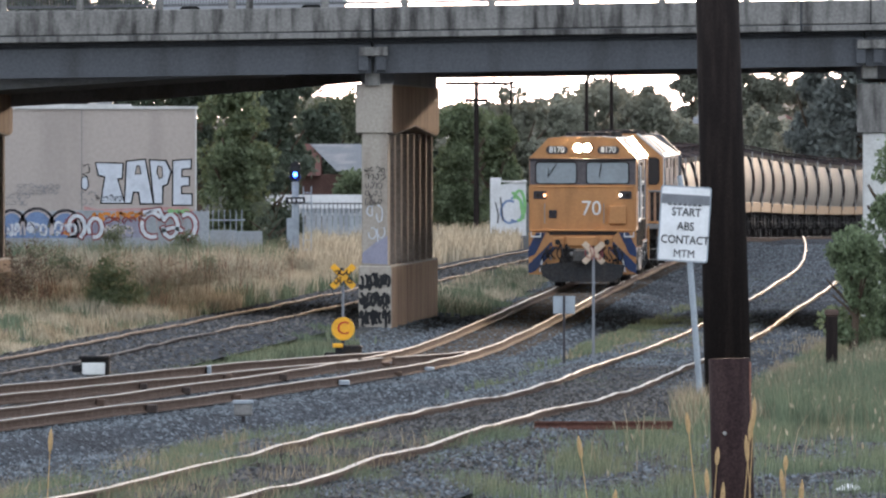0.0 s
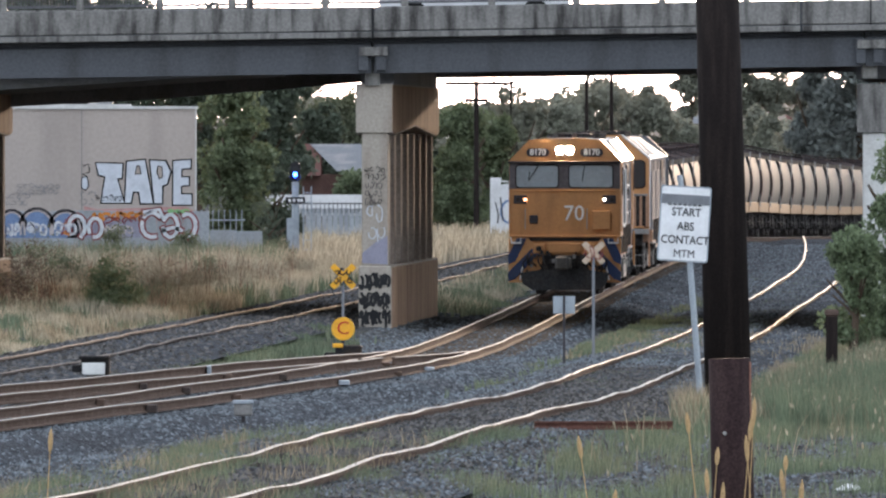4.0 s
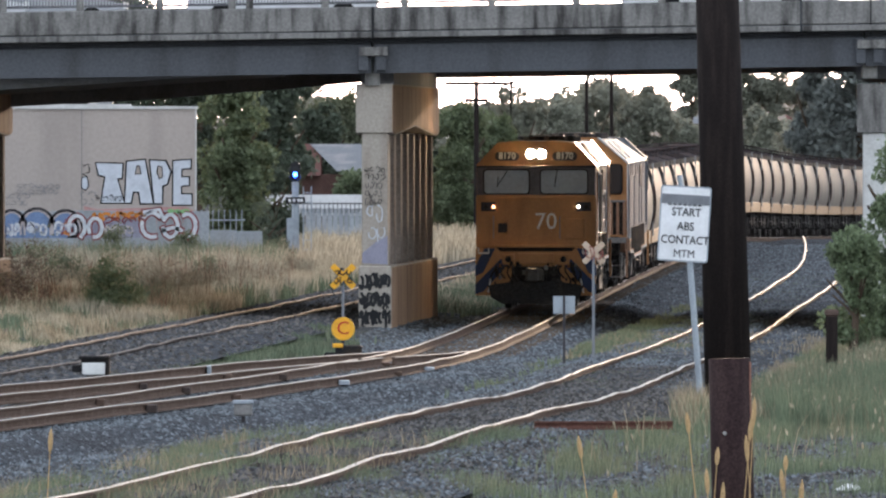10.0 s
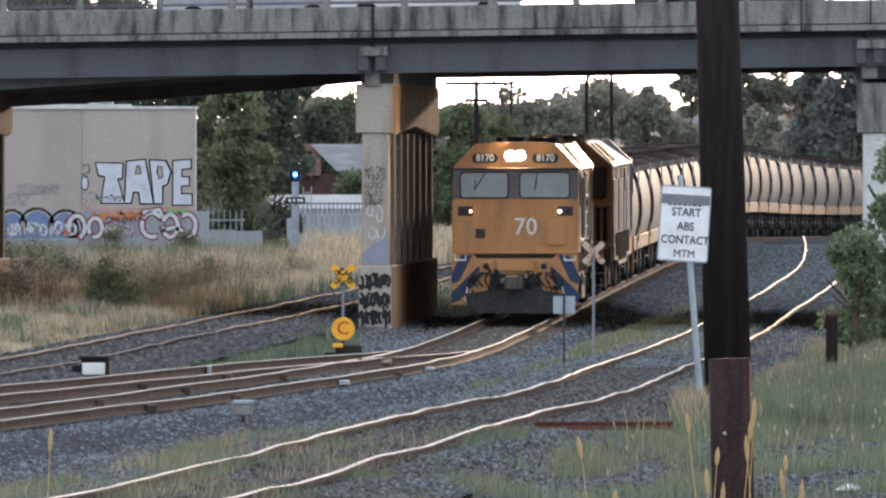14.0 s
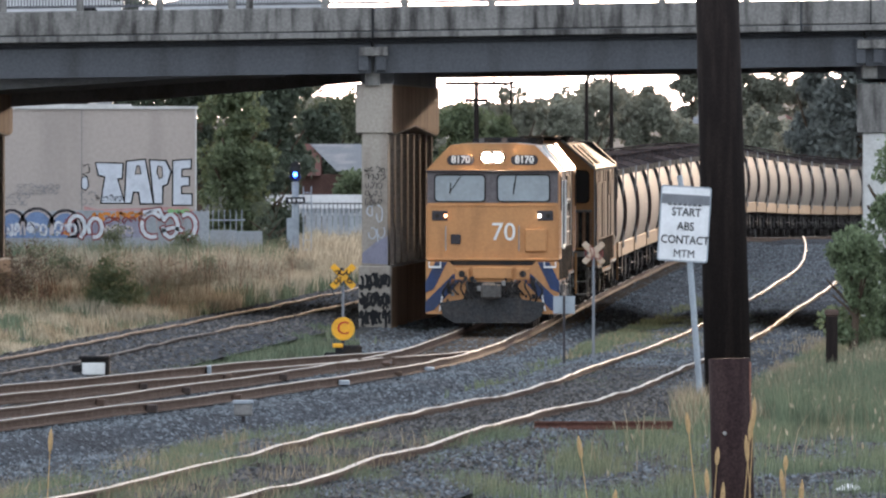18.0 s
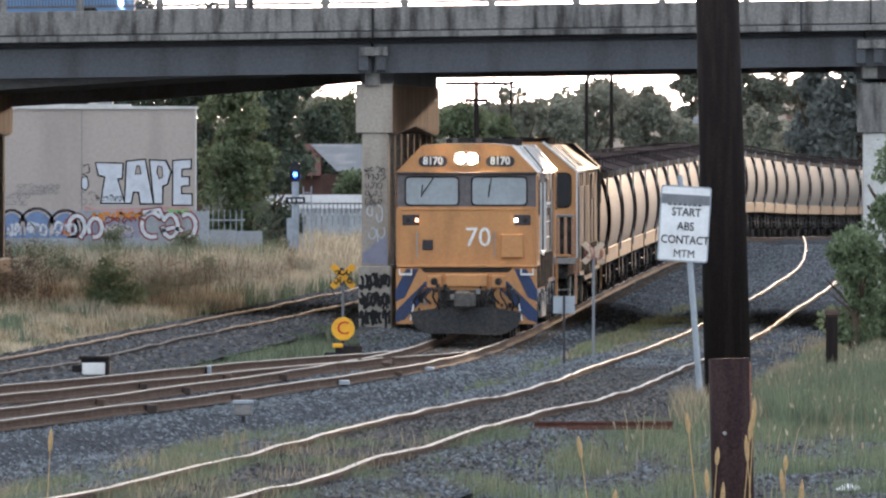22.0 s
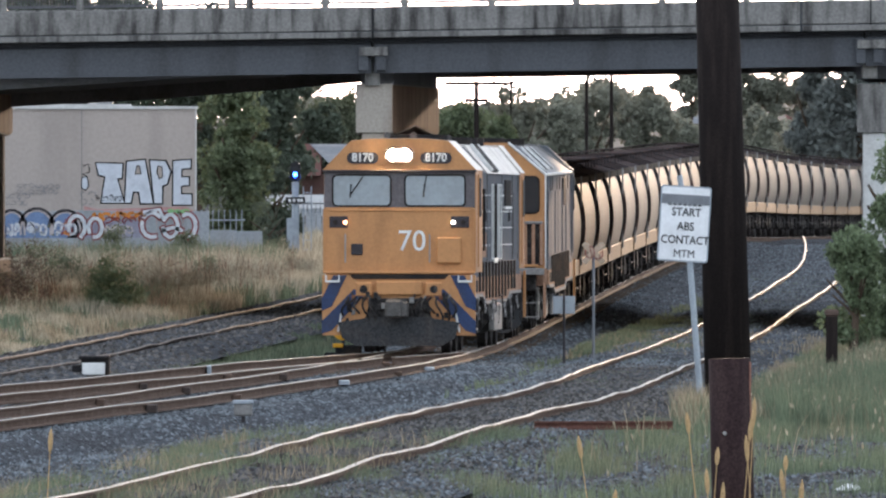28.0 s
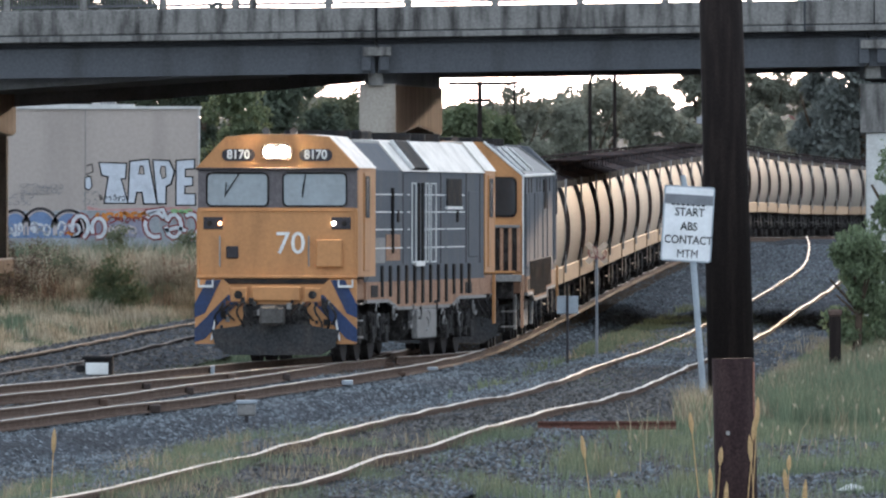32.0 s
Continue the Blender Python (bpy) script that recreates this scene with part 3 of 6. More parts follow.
def make_bridge():
    b = thing("road_bridge", BRIDGE, "grey concrete road bridge with stained parapet over the tracks", "bridge", kind="structure")
    x0, x1 = -26.0, 30.0
    # the back edge runs skew: the deck is deeper over the main line than on the left
    part("deck", tilted(prism(bmesh.new(), [(-340, 272.8), (340, 272.8), (340, 307.0), (0.6, 307.0), (-4.4, 293.0), (-340, 293.0)], 6.05, 6.28, "z")), "asphalt", b, "dark asphalt road deck")
    # parapet panels between joints, each a cast piece
    joints = [-26, -18.2, -9.8, -1.41, 7.2, 15.6, 24.0, 30]
    for i in range(len(joints) - 1):
        part("parapet_panel", tilted(cube(joints[i] + 0.02, joints[i + 1] - 0.02, 272.62, 272.86, 6.225, 6.71, 0.015)), "concrete", b, "stained grey parapet panel")
    for i in range(len(joints) - 1):
        part("edge_ledge", tilted(cube(joints[i] + 0.02, joints[i + 1] - 0.02, 272.56, 272.95, 6.083, 6.20, 0.012)), "concrete", b)
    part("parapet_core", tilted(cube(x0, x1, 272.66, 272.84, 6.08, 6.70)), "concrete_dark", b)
    for line in ([(x0, 292.9), (-4.4, 292.9), (-4.4, 293.2), (x0, 293.2)], [(-4.4, 292.9), (0.6, 306.9), (0.6, 307.2), (-4.4, 293.2)], [(0.6, 306.9), (x1, 306.9), (x1, 307.2), (0.6, 307.2)]):
        part("back_parapet", tilted(prism(bmesh.new(), line, 6.0, 6.95, "z")), "concrete", b)
    # girders: edge girders and hidden ones between them
    for i, y in enumerate((273.05, 277.0, 281.0, 285.0, 289.0, 294.0, 299.0, 304.0)):
        for a, c in ((x0, -10.9), (-10.85, -1.44), (-1.38, 8.45), (8.5, x1)) if i < 5 else ((0.5, 8.45), (8.5, x1)):
            g = bmesh.new()
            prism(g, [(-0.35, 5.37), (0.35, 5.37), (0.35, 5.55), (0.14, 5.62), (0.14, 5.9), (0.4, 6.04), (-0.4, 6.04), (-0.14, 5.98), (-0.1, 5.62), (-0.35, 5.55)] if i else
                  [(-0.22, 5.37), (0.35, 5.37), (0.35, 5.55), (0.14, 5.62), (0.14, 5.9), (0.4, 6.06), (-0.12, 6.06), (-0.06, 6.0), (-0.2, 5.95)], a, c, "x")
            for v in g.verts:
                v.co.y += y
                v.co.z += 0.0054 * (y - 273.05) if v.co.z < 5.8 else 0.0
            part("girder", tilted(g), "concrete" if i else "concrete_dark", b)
    # far edge girder runs down with the ramp on the left
    g = bmesh.new()
    prism(g, [(-26.0, 3.9), (-9.57, 4.74), (-6.5, 4.89), (-3.4, 5.13), (-1.7, 5.29), (0.0, 5.37), (30, 5.80), (30, 6.6), (-26, 5.9)], 292.4, 292.9)
    part("ramp_girder", g, "girder_under", b, "dark concrete girder of the ramp behind")
    g = bmesh.new()
    prism(g, [(-26.0, 4.3), (-9.57, 5.0), (-3.4, 5.4), (-3.4, 5.7), (-26, 5.6)], 274.0, 292.4)
    part("soffit", g, "girder_under", b, "dark underside of the deck")
    # railing on the parapet
    post_spots = (-14.9, -13.4, -11.9, -10.4, -8.85, -7.3, -5.7, -4.24, -3.89, -2.37, -0.77, 0.98, 2.68, 4.4, 6.1, 7.8, 9.4, 11.0)
    for x in post_spots:
        part("railing_post", tilted(cube(x - 0.075, x + 0.075, 272.68, 272.80, 6.71, 7.85, 0.01)), "concrete", b)
    bars_x = np.arange(-14, 12, 0.062)
    verts, faces = [], []
    for x in bars_x:
        k, z = len(verts), deck_z(x)
        r = 0.011
        verts += [(x + sx * r, 272.74 + sy * r, h + z) for h in (6.80, 7.75) for sx, sy in ((-1, -1), (1, -1), (1, 1), (-1, 1))]
        faces += [(k + i, k + (i + 1) % 4, k + 4 + (i + 1) % 4, k + 4 + i) for i in range(4)]
    me = bpy.data.meshes.new("balusters")
    me.from_pydata(verts, [], faces)
    me.materials.append(M["metal_rail"])
    o = new("balusters", me)
    o.parent = b
    o["kind"] = "stuff"
    for z in (6.77, 7.78):
        part("handrail", tilted(cube(-26, 30, 272.71, 272.77, z, z + 0.05)), "metal_rail", b)
    # bearing diaphragms and stiffeners over the middle pier
    for px in (-1.41, 8.6, -11.0):
        for dx in (-0.2, 0.16):
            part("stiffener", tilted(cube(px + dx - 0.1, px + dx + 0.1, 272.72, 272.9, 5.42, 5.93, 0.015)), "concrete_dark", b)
        part("cover_plate", tilted(cube(px - 0.27, px + 0.3, 272.68, 272.82, 5.72, 5.9, 0.01)), "concrete", b)
        part("bearing", tilted(cube(px - 0.16, px + 0.14, 273.0, 273.5, 5.12, 5.4, 0.01)), "concrete", b)
        dia = cube(-0.34, 0.32, 1.2, 19.4, 5.12, 6.0)
        bmesh.ops.transform(dia, matrix=pose(px + 0.04, 273.1, 0, 0, 0, PIER_TURN), verts=dia.verts[:])
        part("crosshead", tilted(dia), "girder_under", b, "dark concrete crosshead between the girders")
        part("joint_gap", tilted(cube(px - 0.012, px + 0.012, 272.60, 272.63, 5.98, 6.72)), "black", b)
    return b


def make_pier(x, name, label, face="pier", column="pier", cap_face="pier"):
    """A pier in its own space: front at y 0, its wall runs back along +y."""
    p = thing(name, BRIDGE @ pose(x, 273.1, 0, 0, 0, PIER_TURN), label, "bridge pier", "piers of the road bridge", "structure")
    part("plinth", cube(-0.33, 0.33, 0, 19.6, -0.8, 1.5, 0.03), column, p, "stained concrete plinth wall")
    for i in range(8):
        y = 0.06 + i * 2.62
        part("column", cube(-0.27, 0.26, y, y + (0.85 if i == 0 else 0.5), 1.49, 4.17, 0.02), column if i == 0 or column != "pier" else "pier_shaded", p)
    cap = bmesh.new()
    prism(cap, [(0, 4.18), (0.9, 4.12), (9.5, 4.32), (18.8, 4.12), (19.9, 4.18), (19.9, 5.16), (0, 5.16)], -0.385, 0.345, "x")
    part("cap_beam", cap, cap_face, p, "heavy concrete cap beam")
    if column == "pier":
        side = bmesh.new()
        # tinted side sheets: rust with painted sunlight on the cap, painted sunlight on the plinth
        prism(side, [(0.03, 4.21), (0.9, 4.15), (9.5, 4.35), (18.8, 4.15), (19.87, 4.21), (19.87, 5.13), (0.03, 5.13)], 0.346, 0.35, "x")
        part("cap_rust_sun", side, "pier_rust_sun", p, "brown sheet painting rust stain and orange sunlight on the cap beam")
        part("plinth_sun", cube(0.331, 0.335, 0.05, 19.5, -0.7, 1.46), "pier_rust_sun", p, "tan sheet painting orange sunlight on the plinth")
    return p


make_bridge()
pier_mid = make_pier(-1.37, "pier_middle", "weathered concrete pier with slim columns and scrawled graffiti")
make_pier(8.72, "pier_right", "pale limewashed concrete pier half hidden by a tree", "pier", "pier_white", "concrete")
make_pier(-10.58, "pier_left", "concrete pier at the edge of the scrub")
for xa, xb in ((-340, -24.0), (28.0, 340)):
    tagged(place(part("abutment", tilted(cube(xa, xb, 272.9, 292.9 if xa < 0 else 306.9, -3, 6.04)), "concrete"), BRIDGE), "plain concrete approach ramp of the bridge", "abutment", kind="structure")


# ---- graffiti strokes ----
def strokes(name, lines, width, material, parent, m, depth=0.005, label=""):
    """Painted strokes in the xz plane: each polyline is one ribbon of paint, a part of its own."""
    o = None
    for k, line in enumerate(lines):
        pts = [Vector(p) for i, p in enumerate(line) if i == 0 or (Vector(p) - Vector(line[i - 1])).length > 1e-4]
        if len(pts) < 2:
            continue
        bm, rows, y = bmesh.new(), [], -depth - 0.0012 * (k % 12)
        closed = (pts[0] - pts[-1]).length < 1e-4
        for i, p in enumerate(pts):
            a = (p - pts[i - 1]).normalized() if i else ((pts[0] - pts[-2]).normalized() if closed else None)
            b = (pts[i + 1] - p).normalized() if i < len(pts) - 1 else ((pts[1] - pts[0]).normalized() if closed else None)
            d = (a or b) if not (a and b) else ((a + b) if (a + b).length > 0.3 else a).normalized()
            q = Vector((-d.y, d.x)) * width / 2
            if not a:
                p = p - d * width * 0.35
            if not b:
                p = p + d * width * 0.35
            rows.append([bm.verts.new(c) for c in ((p.x + q.x, y, p.y + q.y), (p.x - q.x, y, p.y - q.y), (p.x - q.x, 0, p.y - q.y), (p.x + q.x, 0, p.y + q.y))])
        for r, s in zip(rows, rows[1:]):
            for i in range(4):
                bm.faces.new((r[i], r[(i + 1) % 4], s[(i + 1) % 4], s[i]))
        bm.faces.new(rows[0])
        bm.faces.new(rows[-1][::-1])
        bmesh.ops.recalc_face_normals(bm, faces=bm.faces[:])
        o = part(name, bm, material, parent, label)
        o.matrix_basis = m
    return o


def patch(name, outline, material, parent, m, depth=0.004, label=""):
    o = part(name, prism(bmesh.new(), outline, -depth, 0), material, parent, label)
    o.matrix_basis = m
    return o


def scrawl(name, w, h, rows, per, width, material, parent, m, seed, label="illegible sprayed scrawl"):
    """Unreadable tag: rows of jagged loops."""
    rnd = random.Random(seed)
    lines = []
    for r in range(rows):
        zc = h * (0.5 - (r + 0.5) / rows)
        for c in range(per):
            xc = w * ((c + 0.5) / per - 0.5)
            hw, hh = w / per * 0.5, h / rows * 0.42
            a0, sweep_deg = rnd.uniform(0, 360), rnd.choice((-1, 1)) * rnd.uniform(190, 330)
            rx, rz = hw * rnd.uniform(0.55, 1.05), hh * rnd.uniform(0.6, 1.0)
            xc, zc2 = xc + rnd.uniform(-0.3, 0.3) * hw, zc + rnd.uniform(-0.25, 0.25) * hh
            pts = [(xc + rx * math.cos(radians(a0 + sweep_deg * k / 8)), zc2 + rz * math.sin(radians(a0 + sweep_deg * k / 8)) + 0.1 * hh * k / 8) for k in range(9)]
            if rnd.random() < 0.6:
                pts.append((xc + rnd.uniform(-hw, hw), zc + rnd.choice((-1, 1)) * hh))
            lines.append(pts)
    return strokes(name, lines, width, material, parent, m, label=label)


scrawl("scrawl", 0.60, 1.14, 3, 8, 0.055, "black", pier_mid, pose(0, -0.004, 0.80), 3)
scrawl("scrawl", 0.42, 0.30, 2, 4, 0.016, "black", pier_mid, pose(0, 0.054, 3.35), 4)
scrawl("scrawl", 0.36, 0.8, 2, 2, 0.022, "graf_silver", pier_mid, pose(0.02, 0.054, 2.35), 8)
scrawl("scrawl", 0.34, 0.5, 3, 4, 0.012, "surround", pier_mid, pose(-0.03, 0.054, 2.95), 9)
patch("paint_patch", [(-0.26, 1.55), (0.25, 1.52), (0.25, 2.1), (0.05, 2.0), (-0.26, 1.75)], "graf_purple", pier_mid, pose(0, 0.056, 0))


# ---- train ----
def wheelset(parent, y, r=0.48, g=0.76):
    bm = bmesh.new()
    rod(bm, (-g - 0.06, 0, 0), (g + 0.06, 0, 0), 0.08, n=8)
    for s in (-1, 1):
        rod(bm, (s * (g - 0.06), 0, 0), (s * (g + 0.07), 0, 0), r, n=20)
        rod(bm, (s * (g - 0.10), 0, 0), (s * (g - 0.06), 0, 0), r + 0.028, n=20)
    o = part("wheelset", bm, "wheel", parent, "dull steel wheels on an axle")
    o.location = (0, y, r)
    return o


def bogie(parent, y, half, axles, r=0.48, wheel_y=()):
    bm = bmesh.new()
    for s in (-1, 1):
        prism(bm, [(y - half, 0.55), (y - half + 0.3, 0.42), (y - 0.5, 0.40), (y, 0.33), (y + 0.5, 0.40), (y + half - 0.3, 0.42), (y + half, 0.55), (y + half, 0.75), (y + 0.6, 0.84), (y - 0.6, 0.84), (y - half, 0.75)],
              s * 0.98 - 0.07, s * 0.98 + 0.07, "x")
        for a in axles:
            box(bm, s * 1.0 - 0.12, s * 1.0 + 0.14, y + a - 0.16, y + a + 0.16, 0.32, 0.64, 0.02)
            for d in (-0.3, 0.3):
                rod(bm, (s * 1.05, y + a + d, 0.5), (s * 1.05, y + a + d, 0.86), 0.09, n=8)
        for d in (-0.45, 0.45):
            rod(bm, (s * 1.16, y + d, 0.35), (s * 1.16, y + d * 1.6, 0.8), 0.045, n=6)
    box(bm, -0.95, 0.95, y - 0.25, y + 0.25, 0.5, 0.85)
    b = part("bogie", bm, "underframe", parent, "grimy cast bogie frame")
    wheels = [wheelset(b, y + a, r) for a in axles]
    return b, wheels


CAB = [(-1.45, 1.55), (1.45, 1.55), (1.45, 3.50), (0.92, 4.04), (0.5, 4.08), (-0.5, 4.08), (-0.92, 4.04), (-1.45, 3.50)]
FACE_Y = -0.02


def make_loco(lead):
    """A locomotive in its own space: nose at y 0, length 20.4 m along +y, rail head at z 0."""
    L = 20.4 if lead else 21.2
    hb = 1.24 if lead else 1.57          # half width of the body behind the cab
    t = thing("locomotive", pose(0, 0, 0), "orange and grey diesel locomotive with lit headlamps" if lead else
              "second orange and grey diesel locomotive coupled behind the first", "locomotive", "locomotives of the train")
    frame_bm = bmesh.new()
    box(frame_bm, -hb + 0.02, hb - 0.02, 0.25, L - 0.25, 1.12, 1.5, 0.02)
    part("underframe", frame_bm, "rust_panel", t, "orange-brown solebar")
    nose_top = 2.80
    # cab shell behind the face
    cab = bmesh.new()
    prism(cab, CAB if lead else [(x * 1.05, z) for x, z in CAB], 0.06, 2.3)
    part("cab", cab, "orange" if lead else "loco_grey", t, "orange cab shell" if lead else "grey cab shell")
    roof = bmesh.new()
    prism(roof, [(-1.47, 3.50), (-0.93, 4.065), (-0.5, 4.105), (0.5, 4.105), (0.93, 4.065), (1.47, 3.50), (1.40, 3.50), (0.9, 4.04), (-0.9, 4.04), (-1.40, 3.50)], 0.12, 2.36)
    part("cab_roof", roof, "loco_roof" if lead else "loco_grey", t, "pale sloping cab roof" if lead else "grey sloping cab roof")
    if lead:
        nose = bmesh.new()
        prism(nose, rounded(2.92, 1.27, 0.07, 3, 0, 2.155), -0.04, 0.10)
        n = part("nose", nose, "orange", t, "flat orange nose panel")
        seam = bmesh.new()
        for s in (-1, 1):
            rod(seam, (s * 1.41, -0.05, 1.6), (s * 1.41, -0.05, 2.68), 0.014, n=6)
        rod(seam, (-1.36, -0.05, 2.73), (1.36, -0.05, 2.73), 0.014, n=6)
        part("bead", seam, "orange", n, "raised edge beading")
        brow = bmesh.new()
        prism(brow, [(-1.47, 3.50), (1.47, 3.50), (0.93, 4.06), (0.5, 4.1), (-0.5, 4.1), (-0.93, 4.06)], -0.05, 0.11)
        brow_ob = part("brow", brow, "orange", t, "orange brow over the windscreens")
        part("brow_lip", cube(-1.47, 1.47, -0.10, 0.1, 3.46, 3.505, 0.008), "surround", brow_ob)
        for s in (-1, 1):
            part("number_box", prism(bmesh.new(), rounded(0.60, 0.215, 0.10, 4, s * 0.70, 3.73), -0.065, -0.03), "surround", brow_ob, "dark oval number panel")
            lettering("number", "8170", 0.225, "white", brow_ob, pose(s * 0.70, -0.07, 3.735), wide=0.92, bold=0.006)
        lamp = bmesh.new()
        prism(lamp, rounded(0.56, 0.30, 0.14, 4, 0, 3.79), -0.10, -0.03)
        lamp_ob = part("headlamp_housing", lamp, "surround", brow_ob)
        for s in (-1, 1):
            b = bmesh.new()
            rod(b, (s * 0.125, -0.125, 3.79), (s * 0.125, -0.09, 3.79), 0.10, 0.08, n=16)
            part("headlamp", b, "head_lamp", lamp_ob, "bright lit headlamp")
        # windscreen band
        part("screen_band", cube(-1.44, 1.44, -0.02, 0.1, nose_top - 0.02, 3.49, 0.01), "screen_band", t, "dark windscreen surround")
        for s, cx, w in ((-1, -0.72, 1.08), (1, 0.68, 1.12)):
            pane = part("windscreen", prism(bmesh.new(), rounded(w, 0.56, 0.08, 4, cx, 3.11), -0.032, -0.015), "windscreen", t, "windscreen with a pale sky reflection in its colour")
            ring = bmesh.new()
            o, i = rounded(w + 0.06, 0.62, 0.10, 4, cx, 3.11), rounded(w, 0.56, 0.08, 4, cx, 3.11)
            vo = [[ring.verts.new((p[0], y, p[1])) for p in q] for q in (o, i) for y in (-0.042,)]
            for k in range(len(o)):
                j = (k + 1) % len(o)
                ring.faces.new((vo[0][k], vo[0][j], vo[1][j], vo[1][k]))
            bmesh.ops.solidify(ring, geom=ring.faces[:], thickness=0.02)
            part("gasket", ring, "soot", pane)
            wiper = bmesh.new()
            rod(wiper, (cx - s * 0.1 - 0.06, -0.06, 3.4), (cx - 0.22, -0.055, 3.02), 0.012, n=5)
            rod(wiper, (cx - 0.22, -0.055, 2.98), (cx - 0.20, -0.055, 3.24), 0.012, n=5)
            part("wiper", wiper, "soot", pane)
        # marker lights
        for s in (-1, 1):
            mb = part("marker_box", cube(s * 1.335, s * 0.985, -0.058, -0.03, 2.40, 2.62, 0.01), "surround", n, "recessed marker light panel")
            b = bmesh.new()
            rod(b, (s * 1.03, -0.085, 2.505), (s * 1.03, -0.058, 2.505), 0.038, n=14)
            part("marker_light", b, "marker_lamp" if s > 0 else "marker_amber", mb, "lit white marker light" if s > 0 else "lit amber marker light")
            b = bmesh.new()
            rod(b, (s * 1.22, -0.07, 2.505), (s * 1.22, -0.058, 2.505), 0.05, n=14)
            part("tail_light", b, "soot", mb, "unlit dark tail light")
        lettering("number", "70", 0.56, "white", n, pose(0.24, -0.046, 2.135), wide=0.98, bold=0.002)
        part("socket", cube(-0.92, -0.70, -0.07, -0.03, 1.88, 2.10, 0.015), "surround", n, "square jumper socket")
        part("hatch", cube(0.72, 1.18, -0.13, -0.03, 1.72, 2.22, 0.02), "orange", n, "raised orange hatch box")
        for x in (-1.03, 0.58):
            b = bmesh.new()
            rod(b, (x, -0.10, 1.75), (x, -0.10, 2.27), 0.016, n=6)
            for z in (1.75, 2.27):
                rod(b, (x, -0.10, z), (x, -0.03, z), 0.014, n=6)
            part("grab_rail", b, "steel", n)
    else:
        # the hind end faces forward: cab wall with a window above a railed platform
        wall = part("end_wall", prism(bmesh.new(), [(-1.60, 1.5), (1.60, 1.5), (1.60, 3.46), (0.80, 4.12), (-0.80, 4.12), (-1.60, 3.46)], -0.02, 0.08), "orange", t, "orange end wall with sloping shoulders")
        for s in (-1, 1):
            edge = bmesh.new()
            rod(edge, (s * 1.60, -0.03, 1.5), (s * 1.60, -0.03, 3.46), 0.018, n=6)
            rod(edge, (s * 1.60, -0.03, 3.46), (s * 0.82, -0.03, 4.12), 0.028, n=6)
            part("edge_bead", edge, "white", wall, "pale corner beading")
        for cx in (-1.21, 1.21):
            gasket = part("window_gasket", prism(bmesh.new(), rounded(0.54, 0.80, 0.12, 4, cx, 3.03), -0.04, -0.015), "soot", wall)
            part("end_window", prism(bmesh.new(), rounded(0.46, 0.72, 0.10, 4, cx, 3.03), -0.055, -0.038), "glass", gasket, "dark rounded end window")
        part("bar_rail", cube(-1.54, 1.54, -0.12, -0.02, 2.42, 2.48, 0.01), "tank", wall, "pale rail over the bars")
        for i in range(19):
            x = -1.51 + i * 0.168
            part("end_bar", cube(x - 0.035, x + 0.035, -0.10, -0.02, 1.56, 2.42, 0.012), "rust_panel", wall)
        # shade between the bars, painted as a flat dark sheet on the wall
        part("bar_shade", cube(-1.54, 1.54, -0.03, -0.022, 1.56, 2.42), "underframe", wall, "dark sheet painting the shade between the bars")
        part("end_platform", cube(-1.58, 1.58, -0.42, 0.1, 1.36, 1.50, 0.01), "tank", t, "pale grey platform edge")
        for s in (-1, 1):
            part("corner_post", cube(s * 1.56, s * 1.62, -0.40, -0.33, 0.45, 1.5, 0.01), "rust_panel", t, "brown corner handrail post")
            part("ladder_plate", cube(s * 1.36, s * 1.42, 1.2, 1.5, 0.4, 1.2, 0.01), "tank", t, "pale upright plate by the steps")
            part("ladder_plate", cube(s * 1.40, s * 1.46, 9.6, 9.95, 0.4, 1.2, 0.01), "tank", t, "pale upright plate by the steps")
    # headstock, steps and plough
    part("headstock", cube(-1.40, 1.40, -0.12, 0.25, 1.02, 1.52, 0.02), "orange" if lead else "underframe", t, "orange headstock beam" if lead else "grimy headstock beam")
    part("ledge", cube(-1.45, 1.45, -0.16, 0.06, 1.525, 1.575, 0.01), "orange", t)
    if lead:
        # black strip painting the shadow that the nose throws on the headstock
        part("shadow_gap", cube(-0.95, 0.95, -0.14, 0.05, 1.42, 1.515, 0.01), "soot", t, "dark strip standing in for shadow under the nose")
    for s in (-1, 1) if lead else ():
        wing = part("step_wing", prism(bmesh.new(), [(s * 1.46, 0.35), (s * 1.46, 1.5), (s * 0.95, 1.5), (s * 0.55, 1.1), (s * 0.62, 0.72), (s * 1.0, 0.35)], -0.20, -0.13), "orange", t, "orange and blue striped step guard")
        for a in (0.0, 0.46):
            x_in, z_hi = 0.60 + a * 0.85, 1.18 + a * 0.72
            st = [(s * (x_in), min(z_hi, 1.495)), (s * (x_in + 0.26), min(z_hi, 1.495) + (0.0 if z_hi > 1.45 else 0.05)), (s * 1.47, 0.62 + a * 0.95), (s * 1.47, 0.38 + a * 0.95), (s * (1.28), 0.44 + a * 1.0)]
            part("stripe", prism(bmesh.new(), st, -0.215, -0.199), "blue", wing, "dark blue diagonal stripe")
        part("step_bracket", cube(s * 1.40, s * 1.13, -0.26, -0.2, 1.36, 1.40), "white", wing, "white painted step edge")
        for x in (1.14, 1.39):
            part("step_bracket", cube(s * x - 0.012, s * x + 0.012, -0.26, -0.2, 1.38, 1.50), "white", wing)
        b = bmesh.new()
        rod(b, (s * 1.16, -0.24, 0.42), (s * 1.09, -0.26, 0.78), 0.018, n=6)
        part("uncoupling_rod", b, "white", t)
